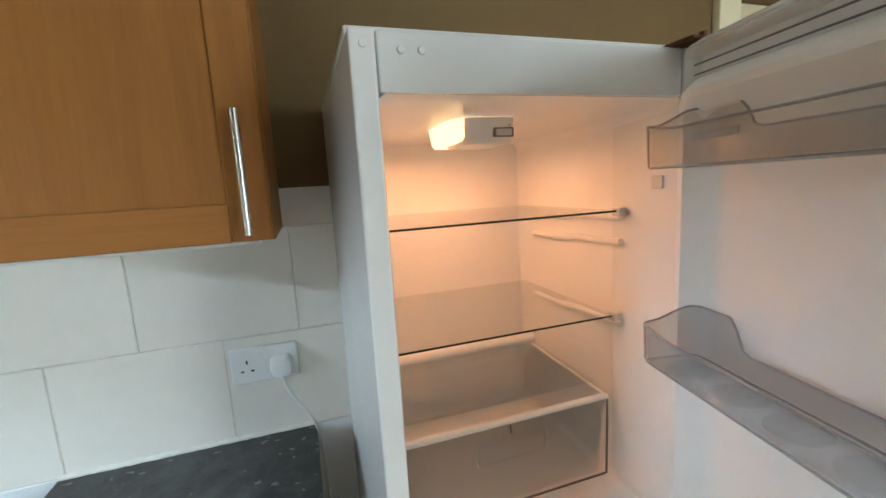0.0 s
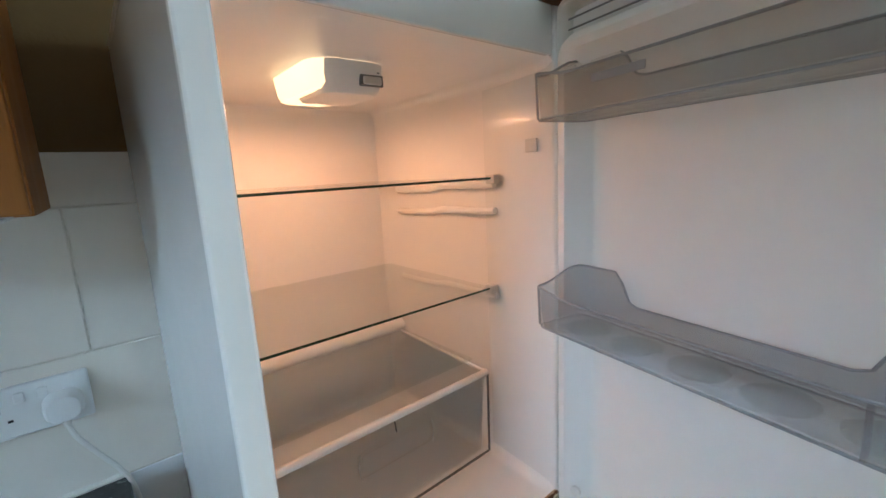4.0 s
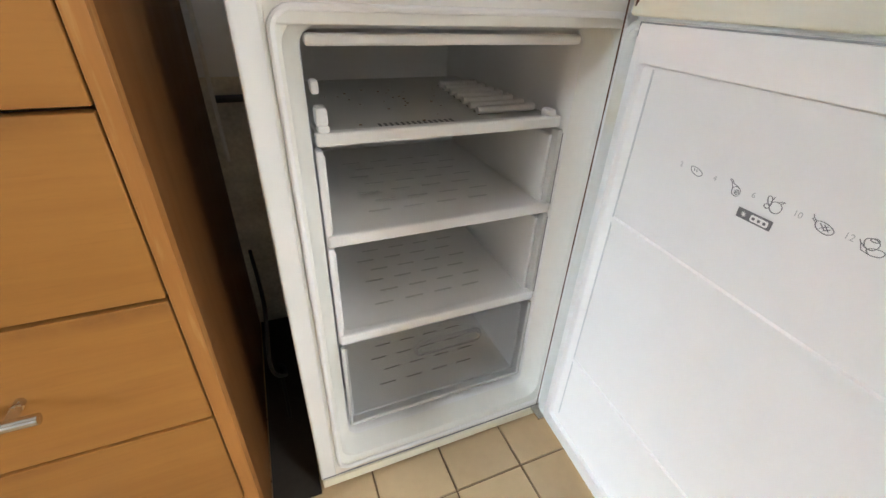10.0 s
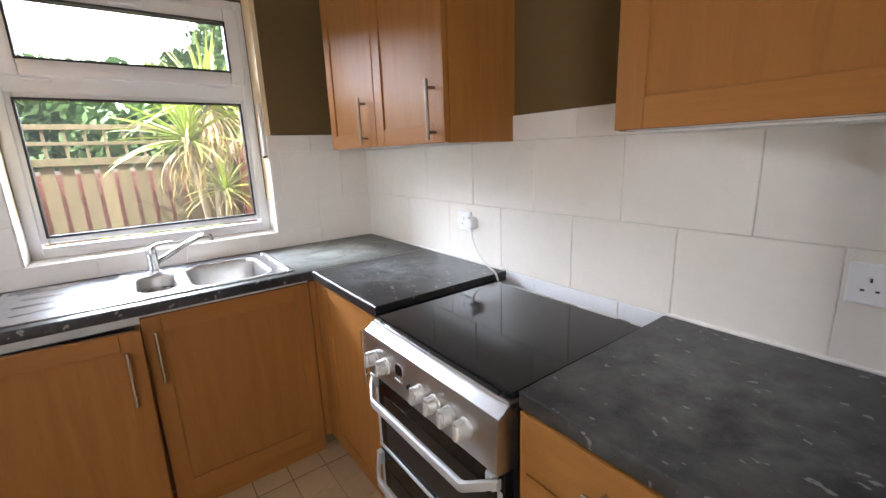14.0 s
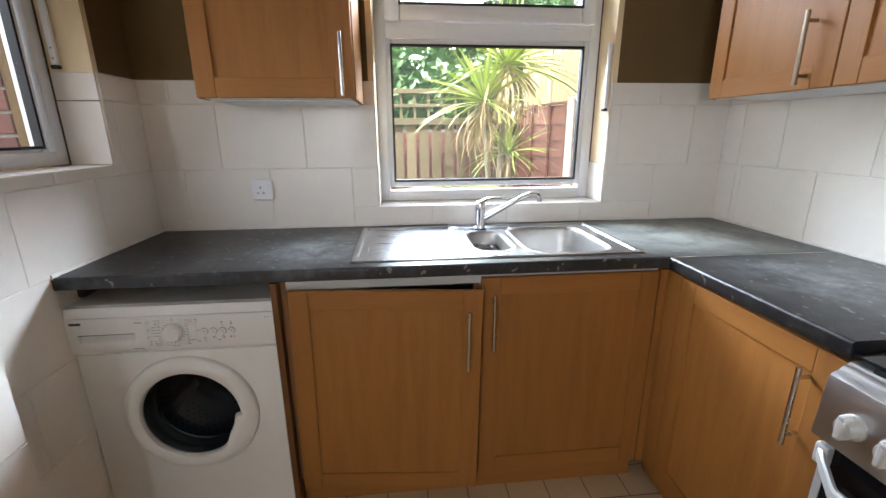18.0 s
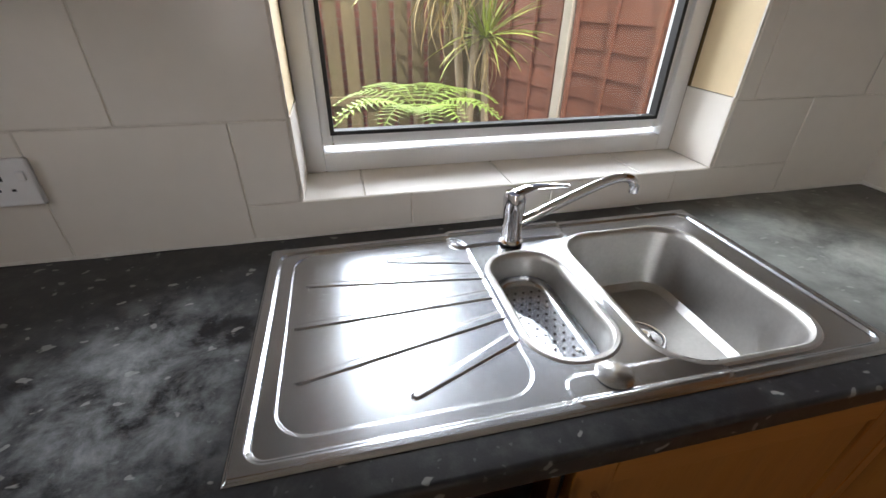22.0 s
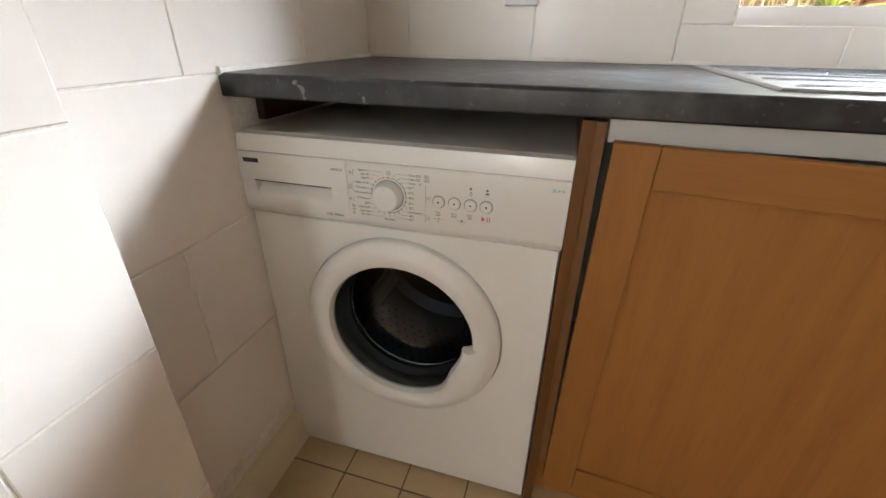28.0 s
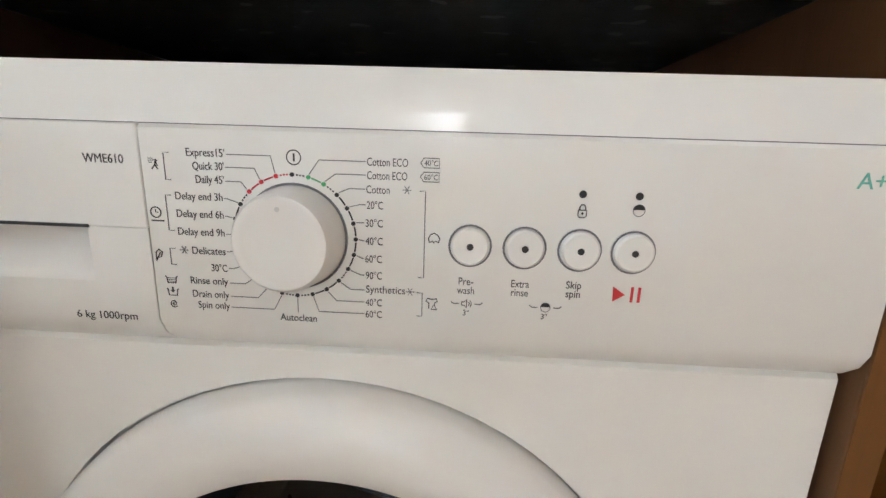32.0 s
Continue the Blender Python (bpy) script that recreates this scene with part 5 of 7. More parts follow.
part("rust_spot", tube(bmesh.new(), [(0.008, 0.0115, 0.842), (0.013, 0.011, 0.837), (0.012, 0.011, 0.829), (0.009, 0.0115, 0.822)], [0.001, 0.0024, 0.0018, 0.0008], 6), M["rust_dark"], zd, "rust blister below the hinge")
for z in (0.556, 0.268):
    part("moulded_rib", ring_loft(bmesh.new(), [[(0.0725, 0.0062, z - 0.016), (0.0725, 0.0032, z - 0.002), (0.0725, 0.003, z + 0.001), (0.0725, 0.0062, z + 0.003)], [(0.4425, 0.0062, z - 0.016), (0.4425, 0.0032, z - 0.002), (0.4425, 0.003, z + 0.001), (0.4425, 0.0062, z + 0.003)]], True, True), M["plastic"], zd)
part("star_label", B(0.2385, 0.2745, 0.0047, 0.0058, 0.6405, 0.6505), M["ink_grey"], zd, "dark freezer star label")
part("star_field", plate(bmesh.new(), rrect(0.0185, 0.0066, 0.0018, 4), 0, 0.0004, pose(0.2625, 0.0047, 0.6455, 90, 0, 0)), M["plastic"], zd)
for k in range(3):
    part("star", lathe(bmesh.new(), [(0.0, 0.0004), (0.0016, 0.0004), (0.0016, 0.0)], 8, pose(0.2568 + k * 0.0057, 0.0043, 0.6455, 90, 0, 0)), M["ink_grey"], zd)
bm = bmesh.new()
for k in range(4):
    c, q = 0.0028 * math.cos(k * math.pi / 4), 0.0028 * math.sin(k * math.pi / 4)
    tube(bm, [(0.2455 - c, 0.0046, 0.6455 - q), (0.2455 + c, 0.0046, 0.6455 + q)], 0.00035, 4)
part("frost_star", bm, M["plastic"], zd)


def oval(cx, cz, a, b, turn=0.0, wob=0.0, n=22):
    c, q = math.cos(radians(turn)), math.sin(radians(turn))
    out = []
    for i in range(n + 1):
        w = 2 * math.pi * i / n
        u, v = a * math.cos(w) * (1 + wob * math.sin(3 * w)), b * math.sin(w) * (1 + wob * math.cos(2 * w))
        out.append((cx + c * u - q * v, cz + q * u + c * v))
    return out


# thin line drawings: a chop, a ham, fruit, a roast leg and a bird
DRAWN = ([oval(0, 0, 0.0095, 0.005, -14, 0.1), [(-0.004, 0.003), (-0.003, 0.0)], [(0.0, 0.0025), (0.001, -0.0005)]],
         [oval(0.003, -0.003, 0.0055, 0.0058), oval(0.004, -0.0035, 0.0028, 0.0028), oval(0.004, -0.0035, 0.001, 0.001), [(-0.002, -0.0015), (-0.006, 0.006), (-0.0085, 0.0075), (-0.009, 0.0095)], [(0.004, 0.003), (-0.003, 0.005), (-0.007, 0.0095)]],
         [oval(0.002, -0.002, 0.0068, 0.0068, 0, 0.04), [(0.002, 0.004), (0.006, 0.007), (0.01, 0.0075), (0.006, 0.0045)], oval(-0.0065, 0.003, 0.0025, 0.006, 20, 0.1), oval(-0.0075, -0.004, 0.003, 0.0025), [(-0.003, 0.009), (-0.005, 0.002)]],
         [oval(0.002, -0.001, 0.0095, 0.0055, -12, 0.06), [(-0.003, 0.0025), (0.003, -0.003)], [(0.001, 0.0025), (0.007, -0.003)], [(-0.002, -0.003), (0.005, 0.002)], [(0.002, -0.004), (0.008, 0.0)], [(-0.0065, 0.0025), (-0.0105, 0.0055), (-0.012, 0.0085)], [(-0.0065, 0.0005), (-0.0115, 0.004)]],
         [oval(-0.001, 0.003, 0.006, 0.006, 0, 0.08), oval(0.005, -0.003, 0.007, 0.004, 12, 0.08), oval(0.0, 0.0075, 0.0035, 0.0018, 10), [(-0.004, -0.002), (-0.009, 0.001), (-0.011, 0.0035)], [(-0.009, 0.001), (-0.006, -0.0055), (0.002, -0.007)]])
for k, (x, strokes) in enumerate(zip((0.1765, 0.2255, 0.2685, 0.312, 0.349), DRAWN)):
    bm = bmesh.new()
    for st in strokes:
        tube(bm, [(x + 0.85 * a, 0.0058, 0.6655 + 0.85 * b) for a, b in st], 0.00042, 4)
    part("food_symbol", bm, M["ink_grey"], zd, "thin grey outline drawing of food")
for x, word in ((0.155, "2"), (0.201, "4"), (0.2466, "6"), (0.2904, "10"), (0.333, "12")):
    lettering(word, 0.0085, M["print_faint"], zd, pose(x, 0.0056, 0.6665, 90, 0, 0), "storage_months", "CENTER", 0.0001)
bm = bmesh.new()
rs2 = random.Random(3)
for i in range(11):
    z = 0.684 + 0.0036 * i
    for j in range(3):
        x = 0.441 + rs2.uniform(-0.003, 0.003) + 0.0055 * j
        y = 0.006 - max(0.0, x - 0.4443) * 0.13
        if rs2.random() < 0.75:
            box(bm, x, x + rs2.uniform(0.003, 0.006), y - 0.0016, y, z, z + rs2.uniform(0.001, 0.003))
part("sticker_remnant", bm, M["ink_pale"], zd, "torn grey sticker remains")
for z, nm in ((FH + 0.004, "hinge_top"), (0.862, "hinge_middle"), (0.036, "hinge_bottom")):
    bm = B(HINGE_X - 0.05, HINGE_X + 0.015, -0.035, 0.03, z - 0.006, z, 0.002)
    tube(bm, [(HINGE_X - 0.012, -0.02, z - 0.016), (HINGE_X - 0.012, -0.02, z + 0.01)], 0.006, 10)
    part("hinge", bm, M["rust_dark"] if z > 1 else M["nickel"], fridge, "metal door hinge")
lamp = new("fridge_lamp_light", bpy.data.lights.new("fridge_lamp_light", "AREA"))
lamp.data.shape, lamp.data.size, lamp.data.size_y = "RECTANGLE", 0.085, 0.036
lamp.data.energy, lamp.data.color = FRIDGE_LAMP, (1.0, 0.37, 0.14)
lamp.matrix_world = pose(FX + 0.226, FY + 0.289, 1.5525)


# ---- cooker ----
CW = 0.60
ck = thing("cooker", pose(-0.737, 0.725, 0), "freestanding double-oven cooker in black and steel with its glass lid shut", "cooker")
for x0 in (0.0, CW - 0.02):
    part("side_panel", B(x0, x0 + 0.02, 0.03, 0.56, 0.03, 0.86, 0.002), M["black"], ck)
part("back_panel", B(0.02, CW - 0.02, 0.54, 0.56, 0.03, 0.86), M["black"], ck)
part("base", B(0.01, CW - 0.01, 0.04, 0.55, 0.03, 0.06, 0.002), M["black"], ck)
part("hob_tray", B(0.0, CW, 0.01, 0.56, 0.852, 0.876, 0.006), M["panel_steel"], ck)
lid = part("lid", B(0.006, CW - 0.002, 0.016, 0.53, 0.886, 0.892, 0.002), M["black_glass"], ck, "shut black glass lid")
part("lid_front_strip", ring_loft(bmesh.new(), [[(x, y, z) for x, z in rrect(CW - 0.075, 0.017, 0.007, 4, CW / 2 + 0.005, 0.877)] for y in (0.014, 0.05)], True, True), M["black"], lid)
for x0, x1 in ((0.07, 0.2), (0.3, 0.312)):
    part("lid_catch", B(x0, x1, 0.0125, 0.015, 0.876, 0.88, 0.001), M["chrome"], lid)
for x in (0.12, 0.3, 0.48):
    part("lid_buffer", lathe(bmesh.new(), [(0.006, 0.0), (0.006, 0.008)], 10, pose(x, 0.03, 0.876), True), M["rubber"], lid)
part("hinge_rail", B(0.02, CW - 0.005, 0.535, 0.556, 0.872, 0.887, 0.003), M["grey_plastic"], ck, "pale metal lid hinge rail")
part("rail_slot", B(0.25, 0.38, 0.541, 0.544, 0.8862, 0.8874), M["dark"], ck)
for x in (0.06, CW - 0.06):
    part("lid_hinge", B(x - 0.02, x + 0.02, 0.527, 0.54, 0.884, 0.891, 0.002), M["black"], ck)
bm = ring_loft(bmesh.new(), [[(x, y, z) for y, z in ((0.0, 0.712), (-0.024, 0.716), (-0.027, 0.722), (-0.022, 0.838), (-0.019, 0.848), (-0.012, 0.8535), (-0.004, 0.8565), (0.002, 0.863), (0.01, 0.868), (0.03, 0.868), (0.03, 0.712))] for x in (0.0, 0.004, CW - 0.004, CW)], True, True)
pnl = part("control_panel", bm, M["panel_steel"], ck, "satin steel control panel")
for x in (0.066, 0.134, 0.318, 0.38, 0.44, 0.499):
    pm = pose(x, -0.0245, 0.779, 87, 0, 0)
    kb = part("knob", lathe(bmesh.new(), [(0.024, 0.0), (0.024, 0.005), (0.019, 0.008), (0.017, 0.022), (0.015, 0.026), (0.0, 0.027)], 24, pm), M["knob_grey"], ck, "silver control knob")
    part("grip", B(-0.0065, 0.0065, -0.024, 0.024, 0.006, 0.034, 0.004), M["knob_grey"], kb, "", pm)
part("timer_display", plate(bmesh.new(), rrect(0.036, 0.03, 0.01, 5), 0, 0.002, pose(0.212, -0.0248, 0.797, 87, 0, 0)), M["black_glass"], pnl, "oval black timer display")
part("display_rim", ring_loft(bmesh.new(), [[pose(0.212, -0.0246, 0.797, 87, 0, 0) @ Vector((a, b, h)) for a, b in rrect(0.04 + e, 0.034 + e, 0.012, 5)] for e, h in ((0.003, 0.0), (0.002, 0.003), (-0.002, 0.003), (-0.003, 0.0))]), M["chrome"], pnl)
for k in range(4):
    part("timer_button", lathe(bmesh.new(), [(0.0, 0.004), (0.003, 0.004), (0.004, 0)], 10, pose(0.194 + 0.0115 * k, -0.026, 0.767, 87, 0, 0)), M["chrome"], pnl)
part("ignition_button", lathe(bmesh.new(), [(0.0, 0.008), (0.007, 0.007), (0.009, 0)], 14, pose(0.263, -0.0255, 0.772, 87, 0, 0)), M["black"], pnl)


def oven_door(z0, z1, grey):
    d = part("oven_door", B(0.004, CW - 0.004, 0.0, 0.028, z0, z1, 0.004), M["black_glass"], ck, "black glass oven door")
    part("window_trim", B(0.06, CW - 0.06, -0.0015, 0.0, z0 + 0.04, z1 - 0.07, 0.0), M["black"], d)
    bm = bmesh.new()
    sec = ((-0.004, -0.013), (0.004, -0.015), (0.009, -0.011), (0.01, 0.0), (0.009, 0.011), (0.004, 0.015), (-0.004, 0.013))
    pth = [Vector(p) for p in ((0.01, -0.008, z1 - 0.026), (0.028, -0.02, z1 - 0.03), (0.036, -0.026, z1 - 0.034), (0.082, -0.05, z1 - 0.056), (0.09, -0.052, z1 - 0.058), (0.51, -0.052, z1 - 0.058), (0.518, -0.05, z1 - 0.056), (0.564, -0.026, z1 - 0.034), (0.572, -0.02, z1 - 0.03), (0.59, -0.008, z1 - 0.026))]
    ring_loft(bm, [[(p.x, p.y - a, p.z + b) for a, b in sec] for p in pth], True, True)
    part("handle", bm, M["handle_grey"], d, "silver bow handle")
    for x in (0.006, CW - 0.046):
        part("handle_block", B(x, x + 0.026, -0.02, 0.0, z1 - 0.05, z1 - 0.004, 0.005), M["handle_grey"], d)
    part("lower_trim", B(0.006, CW - 0.006, -0.004, 0.0, z0 + 0.002, z0 + 0.016, 0.002), M["handle_grey"], d)
    for x in (0.008, CW - 0.024):
        part("edge_trim", B(x, x + 0.016, -0.003, 0.0, z0 + 0.02, z1 - 0.05, 0.002), M["handle_grey"], d)
    return d


oven_door(0.425, 0.706, True)
oven_door(0.10, 0.418, True)
part("plinth", B(0.01, CW - 0.01, 0.03, 0.045, 0.0, 0.095, 0.001), M["black"], ck)


# ---- washing machine: local x is the world's +y ----
WW, WH = 0.592, 0.812
wm = thing("washing_machine", pose(-1.333, -1.106, 0, 0, 0, 90), "white front-loading washing machine with a round dark porthole", "washing machine")
for x0 in (0.0, WW - 0.02):
    part("side_wall", B(x0, x0 + 0.02, 0.016, 0.54, 0.02, 0.789, 0.003), M["wm_white"], wm)
part("back_wall", B(0.02, WW - 0.02, 0.52, 0.54, 0.03, 0.79), M["wm_white"], wm)
part("top_lid", B(-0.002, WW + 0.002, 0.012, 0.545, 0.789, WH, 0.006, 3), M["wm_white"], wm)
DC, DR = Vector((0.306, 0.0, 0.4345)), 0.204
n = 72
ANG = sorted([2 * math.pi * i / (n - 4) + 0.01 for i in range(n - 4)] + [math.atan2(zz - DC.z, xx - DC.x) % (2 * math.pi) for xx in (0.002, WW - 0.002) for zz in (0.03, 0.659)])
bm = bmesh.new()
sq = []
for i in range(n):
    a = ANG[i]
    c, s = math.cos(a), math.sin(a)
    k = min((WW - 0.002 - DC.x if c > 0 else DC.x - 0.002) / abs(c) if abs(c) > 1e-6 else 9, ((0.659 - DC.z) if s > 0 else (DC.z - 0.03)) / abs(s) if abs(s) > 1e-6 else 9)
    sq.append((DC.x + k * c, DC.z + k * s))
ring_loft(bm, [[(x, 0.016, z) for x, z in sq], [(x, 0.004, z) for x, z in sq], [(DC.x + (x - DC.x) * 0.992, 0.0, DC.z + (z - DC.z) * 0.992) for x, z in sq],
               [(DC.x + 0.2062 * math.cos(ANG[i]), 0.0, DC.z + 0.2062 * math.sin(ANG[i])) for i in range(n)],
               [(DC.x + 0.2058 * math.cos(ANG[i]), 0.008, DC.z + 0.2058 * math.sin(ANG[i])) for i in range(n)],
               [(DC.x + 0.155 * math.cos(ANG[i]), 0.009, DC.z + 0.155 * math.sin(ANG[i])) for i in range(n)]])
part("front_panel", bm, M["wm_white"], wm)
front = pose(DC.x, 0.0, DC.z, 90, 0, 0)       # local z of the turned parts points at the viewer


def notch(a):
    """How far the door ring is cut in at its grip, by angle."""
    d = math.degrees((a + math.pi) % (2 * math.pi) - math.pi)
    return smooth01(-58, -32, d) * (1 - smooth01(-5, 0, d))


seg = 180
loops = []
for r, h, cut in ((DR, -0.004, 0), (DR - 0.0008, 0.009, 0), (DR - 0.0025, 0.0125, 0), (DR - 0.006, 0.0155, 0), (0.1865, 0.0222, 0), (0.182, 0.0242, 0), (0.175, 0.0252, 0.55), (0.162, 0.024, 1), (0.1535, 0.0185, 1), (0.1505, 0.011, 1), (0.1495, 0.002, 1)):
    loop = []
    for i in range(seg):
        a = 2 * math.pi * i / seg
        rr = r - 0.02 * notch(a) * cut
        loop.append(front @ Vector((rr * math.cos(a), rr * math.sin(a), h)))
    loops.append(loop)
dr = part("door_ring", ring_loft(bmesh.new(), loops), M["wm_white"], wm, "white plastic door ring with a finger grip")
part("door_glass", lathe(bmesh.new(), [(0.155, 0.008), (0.1495, 0.0065), (0.146, 0.001), (0.139, -0.018), (0.131, -0.04), (0.122, -0.066), (0.113, -0.084), (0.088, -0.094), (0.0, -0.097)], 64, front), M["bowl_glass"], dr, "dark bulging door glass")
part("door_seal", lathe(bmesh.new(), [(0.162, 0.004), (0.157, -0.006), (0.15, -0.016), (0.149, -0.03), (0.154, -0.036), (0.149, -0.042), (0.143, -0.05), (0.15, -0.06)], 64, front), M["seal_grey"], wm, "grey-black rubber seal")
part("drum", lathe(bmesh.new(), [(0.15, -0.06), (0.2, -0.075), (0.22, -0.12), (0.22, -0.36)], 64, front), M["drum"], wm, "perforated steel drum")
part("drum_back", lathe(bmesh.new(), [(0.22, -0.36), (0.19, -0.38), (0.15, -0.375), (0.14, -0.362), (0.08, -0.355), (0.07, -0.372), (0.0, -0.372)], 64, front), M["drum_back"], wm, "pressed back of the drum, darkened for the shade inside")
part("drum_rim", lathe(bmesh.new(), [(0.1425, -0.064), (0.1445, -0.0615), (0.1475, -0.0625), (0.1505, -0.068)], 64, front), M["steel"], wm, "bright rolled drum rim")
for k in range(3):
    a = radians(60 + 120 * k)
    part("drum_paddle", B(-0.02, 0.02, 0.0, 0.045, -0.34, -0.1, 0.012), M["drum"], wm, "", front @ Matrix.Rotation(a, 4, "Z") @ pose(0, -0.215, 0))
bm = bmesh.new()
for i in range(52):
    for j in range(8):
        a = 2 * math.pi * (i + 0.5 * (j % 2)) / 52
        lathe(bm, [(0.0, 0.0), (0.0036, 0.0)], 8, front @ Matrix.Rotation(a, 4, "Z") @ pose(0.2192, 0, -0.13 - 0.022 * j, 0, -90, 0))
tagged(part("drum_holes", bm, M["dark"], wm, "rows of small round drum holes"), kind="stuff")
part("kick_panel", B(0.003, WW - 0.003, 0.006, 0.016, 0.008, 0.03, 0.002), M["wm_white"], wm)
for x in (0.05, WW - 0.05):
    part("foot", lathe(bmesh.new(), [(0.018, 0.0), (0.018, 0.008), (0.008, 0.012), (0.008, 0.04)], 14, pose(x, 0.08, 0), True), M["black"], wm)
    part("foot", lathe(bmesh.new(), [(0.018, 0.0), (0.018, 0.008), (0.008, 0.012), (0.008, 0.04)], 14, pose(x, 0.48, 0), True), M["black"], wm)

# control fascia
PZ0, PZ1 = 0.663, 0.779
prof = ((0.016, PZ0 - 0.004), (0.004, PZ0 - 0.004), (-0.005, PZ0 + 0.004), (-0.009, PZ0 + 0.013), (-0.009, PZ1 - 0.002), (-0.007, PZ1), (0.016, PZ1))
fas = part("fascia", ring_loft(bmesh.new(), [[(x, y, z) for y, z in prof] for x in (0.2206, 0.223, WW - 0.003, WW)], True, True), M["wm_panel"], wm, "white control fascia with a printed programme dial")
bm = ring_loft(bmesh.new(), [[(x, y, z) for y, z in ((0.016, PZ1 + 0.0006), (-0.0055, PZ1 + 0.0006), (-0.005, PZ1 + 0.012), (0.0, PZ1 + 0.03), (0.016, WH - 0.001))] for x in (0.0, WW)], True, True)
part("top_trim", bm, M["wm_panel"], wm)
part("fascia_gap", B(0.0, WW, -0.0052, 0.004, PZ1 - 0.0006, PZ1 + 0.0012), M["ink_grey"], wm)
FP = -0.0092     # face of the fascia


def at(x, z, y=FP):
    return pose(x, y, z, 90, 0, 0)


# detergent drawer: a frame round a scooped finger grip
GX0, GX1, GZ0, GZ1 = 0.03, 0.187, 0.6965, 0.7262
bm = ring_loft(bmesh.new(), [[(x, y, z) for y, z in ((0.016, PZ0 - 0.004), (0.004, PZ0 - 0.004), (-0.005, PZ0 + 0.004), (-0.009, PZ0 + 0.013), (-0.009, GZ0), (0.016, GZ0))] for x in (0.0, 0.2198)], True, True)
box(bm, 0.0, GX0, -0.009, 0.016, GZ0, GZ1)
box(bm, GX1, 0.2198, -0.009, 0.016, GZ0, GZ1)
box(bm, 0.0, 0.2198, -0.009, 0.016, GZ1, PZ1, 0.0006, 1)
dz = part("detergent_drawer", bm, M["wm_panel"], wm, "detergent drawer front with a scooped grip")
bm = ring_loft(bmesh.new(), [[(x, -0.009 + 0.017 * smooth01(GZ0, GZ1 - 0.004, z), z) for z in [GZ0 + (GZ1 - GZ0) * i / 12 for i in range(13)]] for x in (GX0, GX0 + 0.0001, GX1 - 0.0001, GX1)], wrap=False)
part("finger_grip", bm, M["wm_panel"], dz, "scooped finger grip")
part("grip_top_edge", B(GX0 - 0.001, GX1 + 0.001, -0.0098, -0.0085, GZ1 - 0.0006, GZ1 + 0.0011), M["ink"], dz)
part("brand_mark", B(0.0115, 0.0435, -0.0096, -0.0088, 0.7595, 0.7672), M["ink"], dz, "dark printed maker's mark")


def printed(txt, x0, x1, z, size=0.0056, parent=None):
    """Small print fitted between two places along the fascia."""
    o = lettering(txt, size, M["ink"], parent or fas, at(0, 0, FP), depth=0.0001)
    xs = [v.co.x for v in o.data.vertices]
    zs = [v.co.y for v in o.data.vertices]
    k = (x1 - x0) / (max(xs) - min(xs))
    for v in o.data.vertices:
        v.co.x = x0 + (v.co.x - min(xs)) * k
        v.co.y = z + v.co.y - (max(zs) + min(zs)) / 2
    return o


def line(name, pts, r=0.00024, ink="ink_grey"):
    return part(name, tube(bmesh.new(), [(x, FP - 0.0001, z) for x, z in pts], r, 5), M[ink], fas)


def outline(name, centre, pts, r=0.00024, closed=True):
    x, z = centre
    p = [(x + a * 0.001, z + b * 0.001) for a, b in pts]
    return line(name, p + p[:1] if closed else p, r, "ink")


printed("WME610", 0.1904, 0.2114, 0.7613, 0.0064, dz)
printed("6 kg 1000rpm", 0.1736, 0.2077, 0.6766, 0.0062, dz)
KX, KZ, KR = 0.2972, 0.7251, 0.0258
kn = part("dial", lathe(bmesh.new(), [(KR + 0.0004, 0.0), (KR, 0.004), (KR - 0.0016, 0.0165), (KR - 0.0034, 0.0192), (KR - 0.0054, 0.0198), (KR - 0.008, 0.0192), (0.0, 0.0186)], 64, at(KX, KZ)), M["wm_panel"], fas, "round white programme dial")
part("dial_mark", lathe(bmesh.new(), [(0.0, 0.0006), (0.0012, 0.0006), (0.0014, 0.0)], 12, at(KX, KZ + 0.0165, FP - 0.0187)), M["grey_plastic"], kn)
part("dial_gap", lathe(bmesh.new(), [(KR, 0.0002), (KR + 0.0014, 0.0004), (KR + 0.0016, 0.0)], 64, at(KX, KZ)), M["ink_grey"], fas)
RING = 0.0314


def on_ring(k, r=RING):
    a = radians(90 - 15 * k)
    return KX + r * math.cos(a), KZ + r * math.sin(a)


for k in range(24):
    colr = "ink_green" if k in (1, 2) else "ink_red" if k in (21, 22, 23) else "ink"
    part("programme_dot", lathe(bmesh.new(), [(0.0, 0.0003), (0.00115, 0.0003), (0.00115, 0)], 12, at(*on_ring(k))), M[colr], fas)
    bm = bmesh.new()
    colr = "ink_green" if k == 1 else "ink_red" if k in (21, 22, 23) else "ink"
    if k in (0, 2, 8, 11, 12, 20, 23):
        for j in (0.3, 0.5, 0.7):
            tube(bm, [at(*on_ring(k + j - 0.05)).translation, at(*on_ring(k + j + 0.05)).translation], 0.00042, 5)
    else:
        tube(bm, [at(*on_ring(k + 0.2 + 0.1 * j)).translation for j in range(7)], 0.00042, 5)
    part("programme_tick", bm, M[colr], fas)
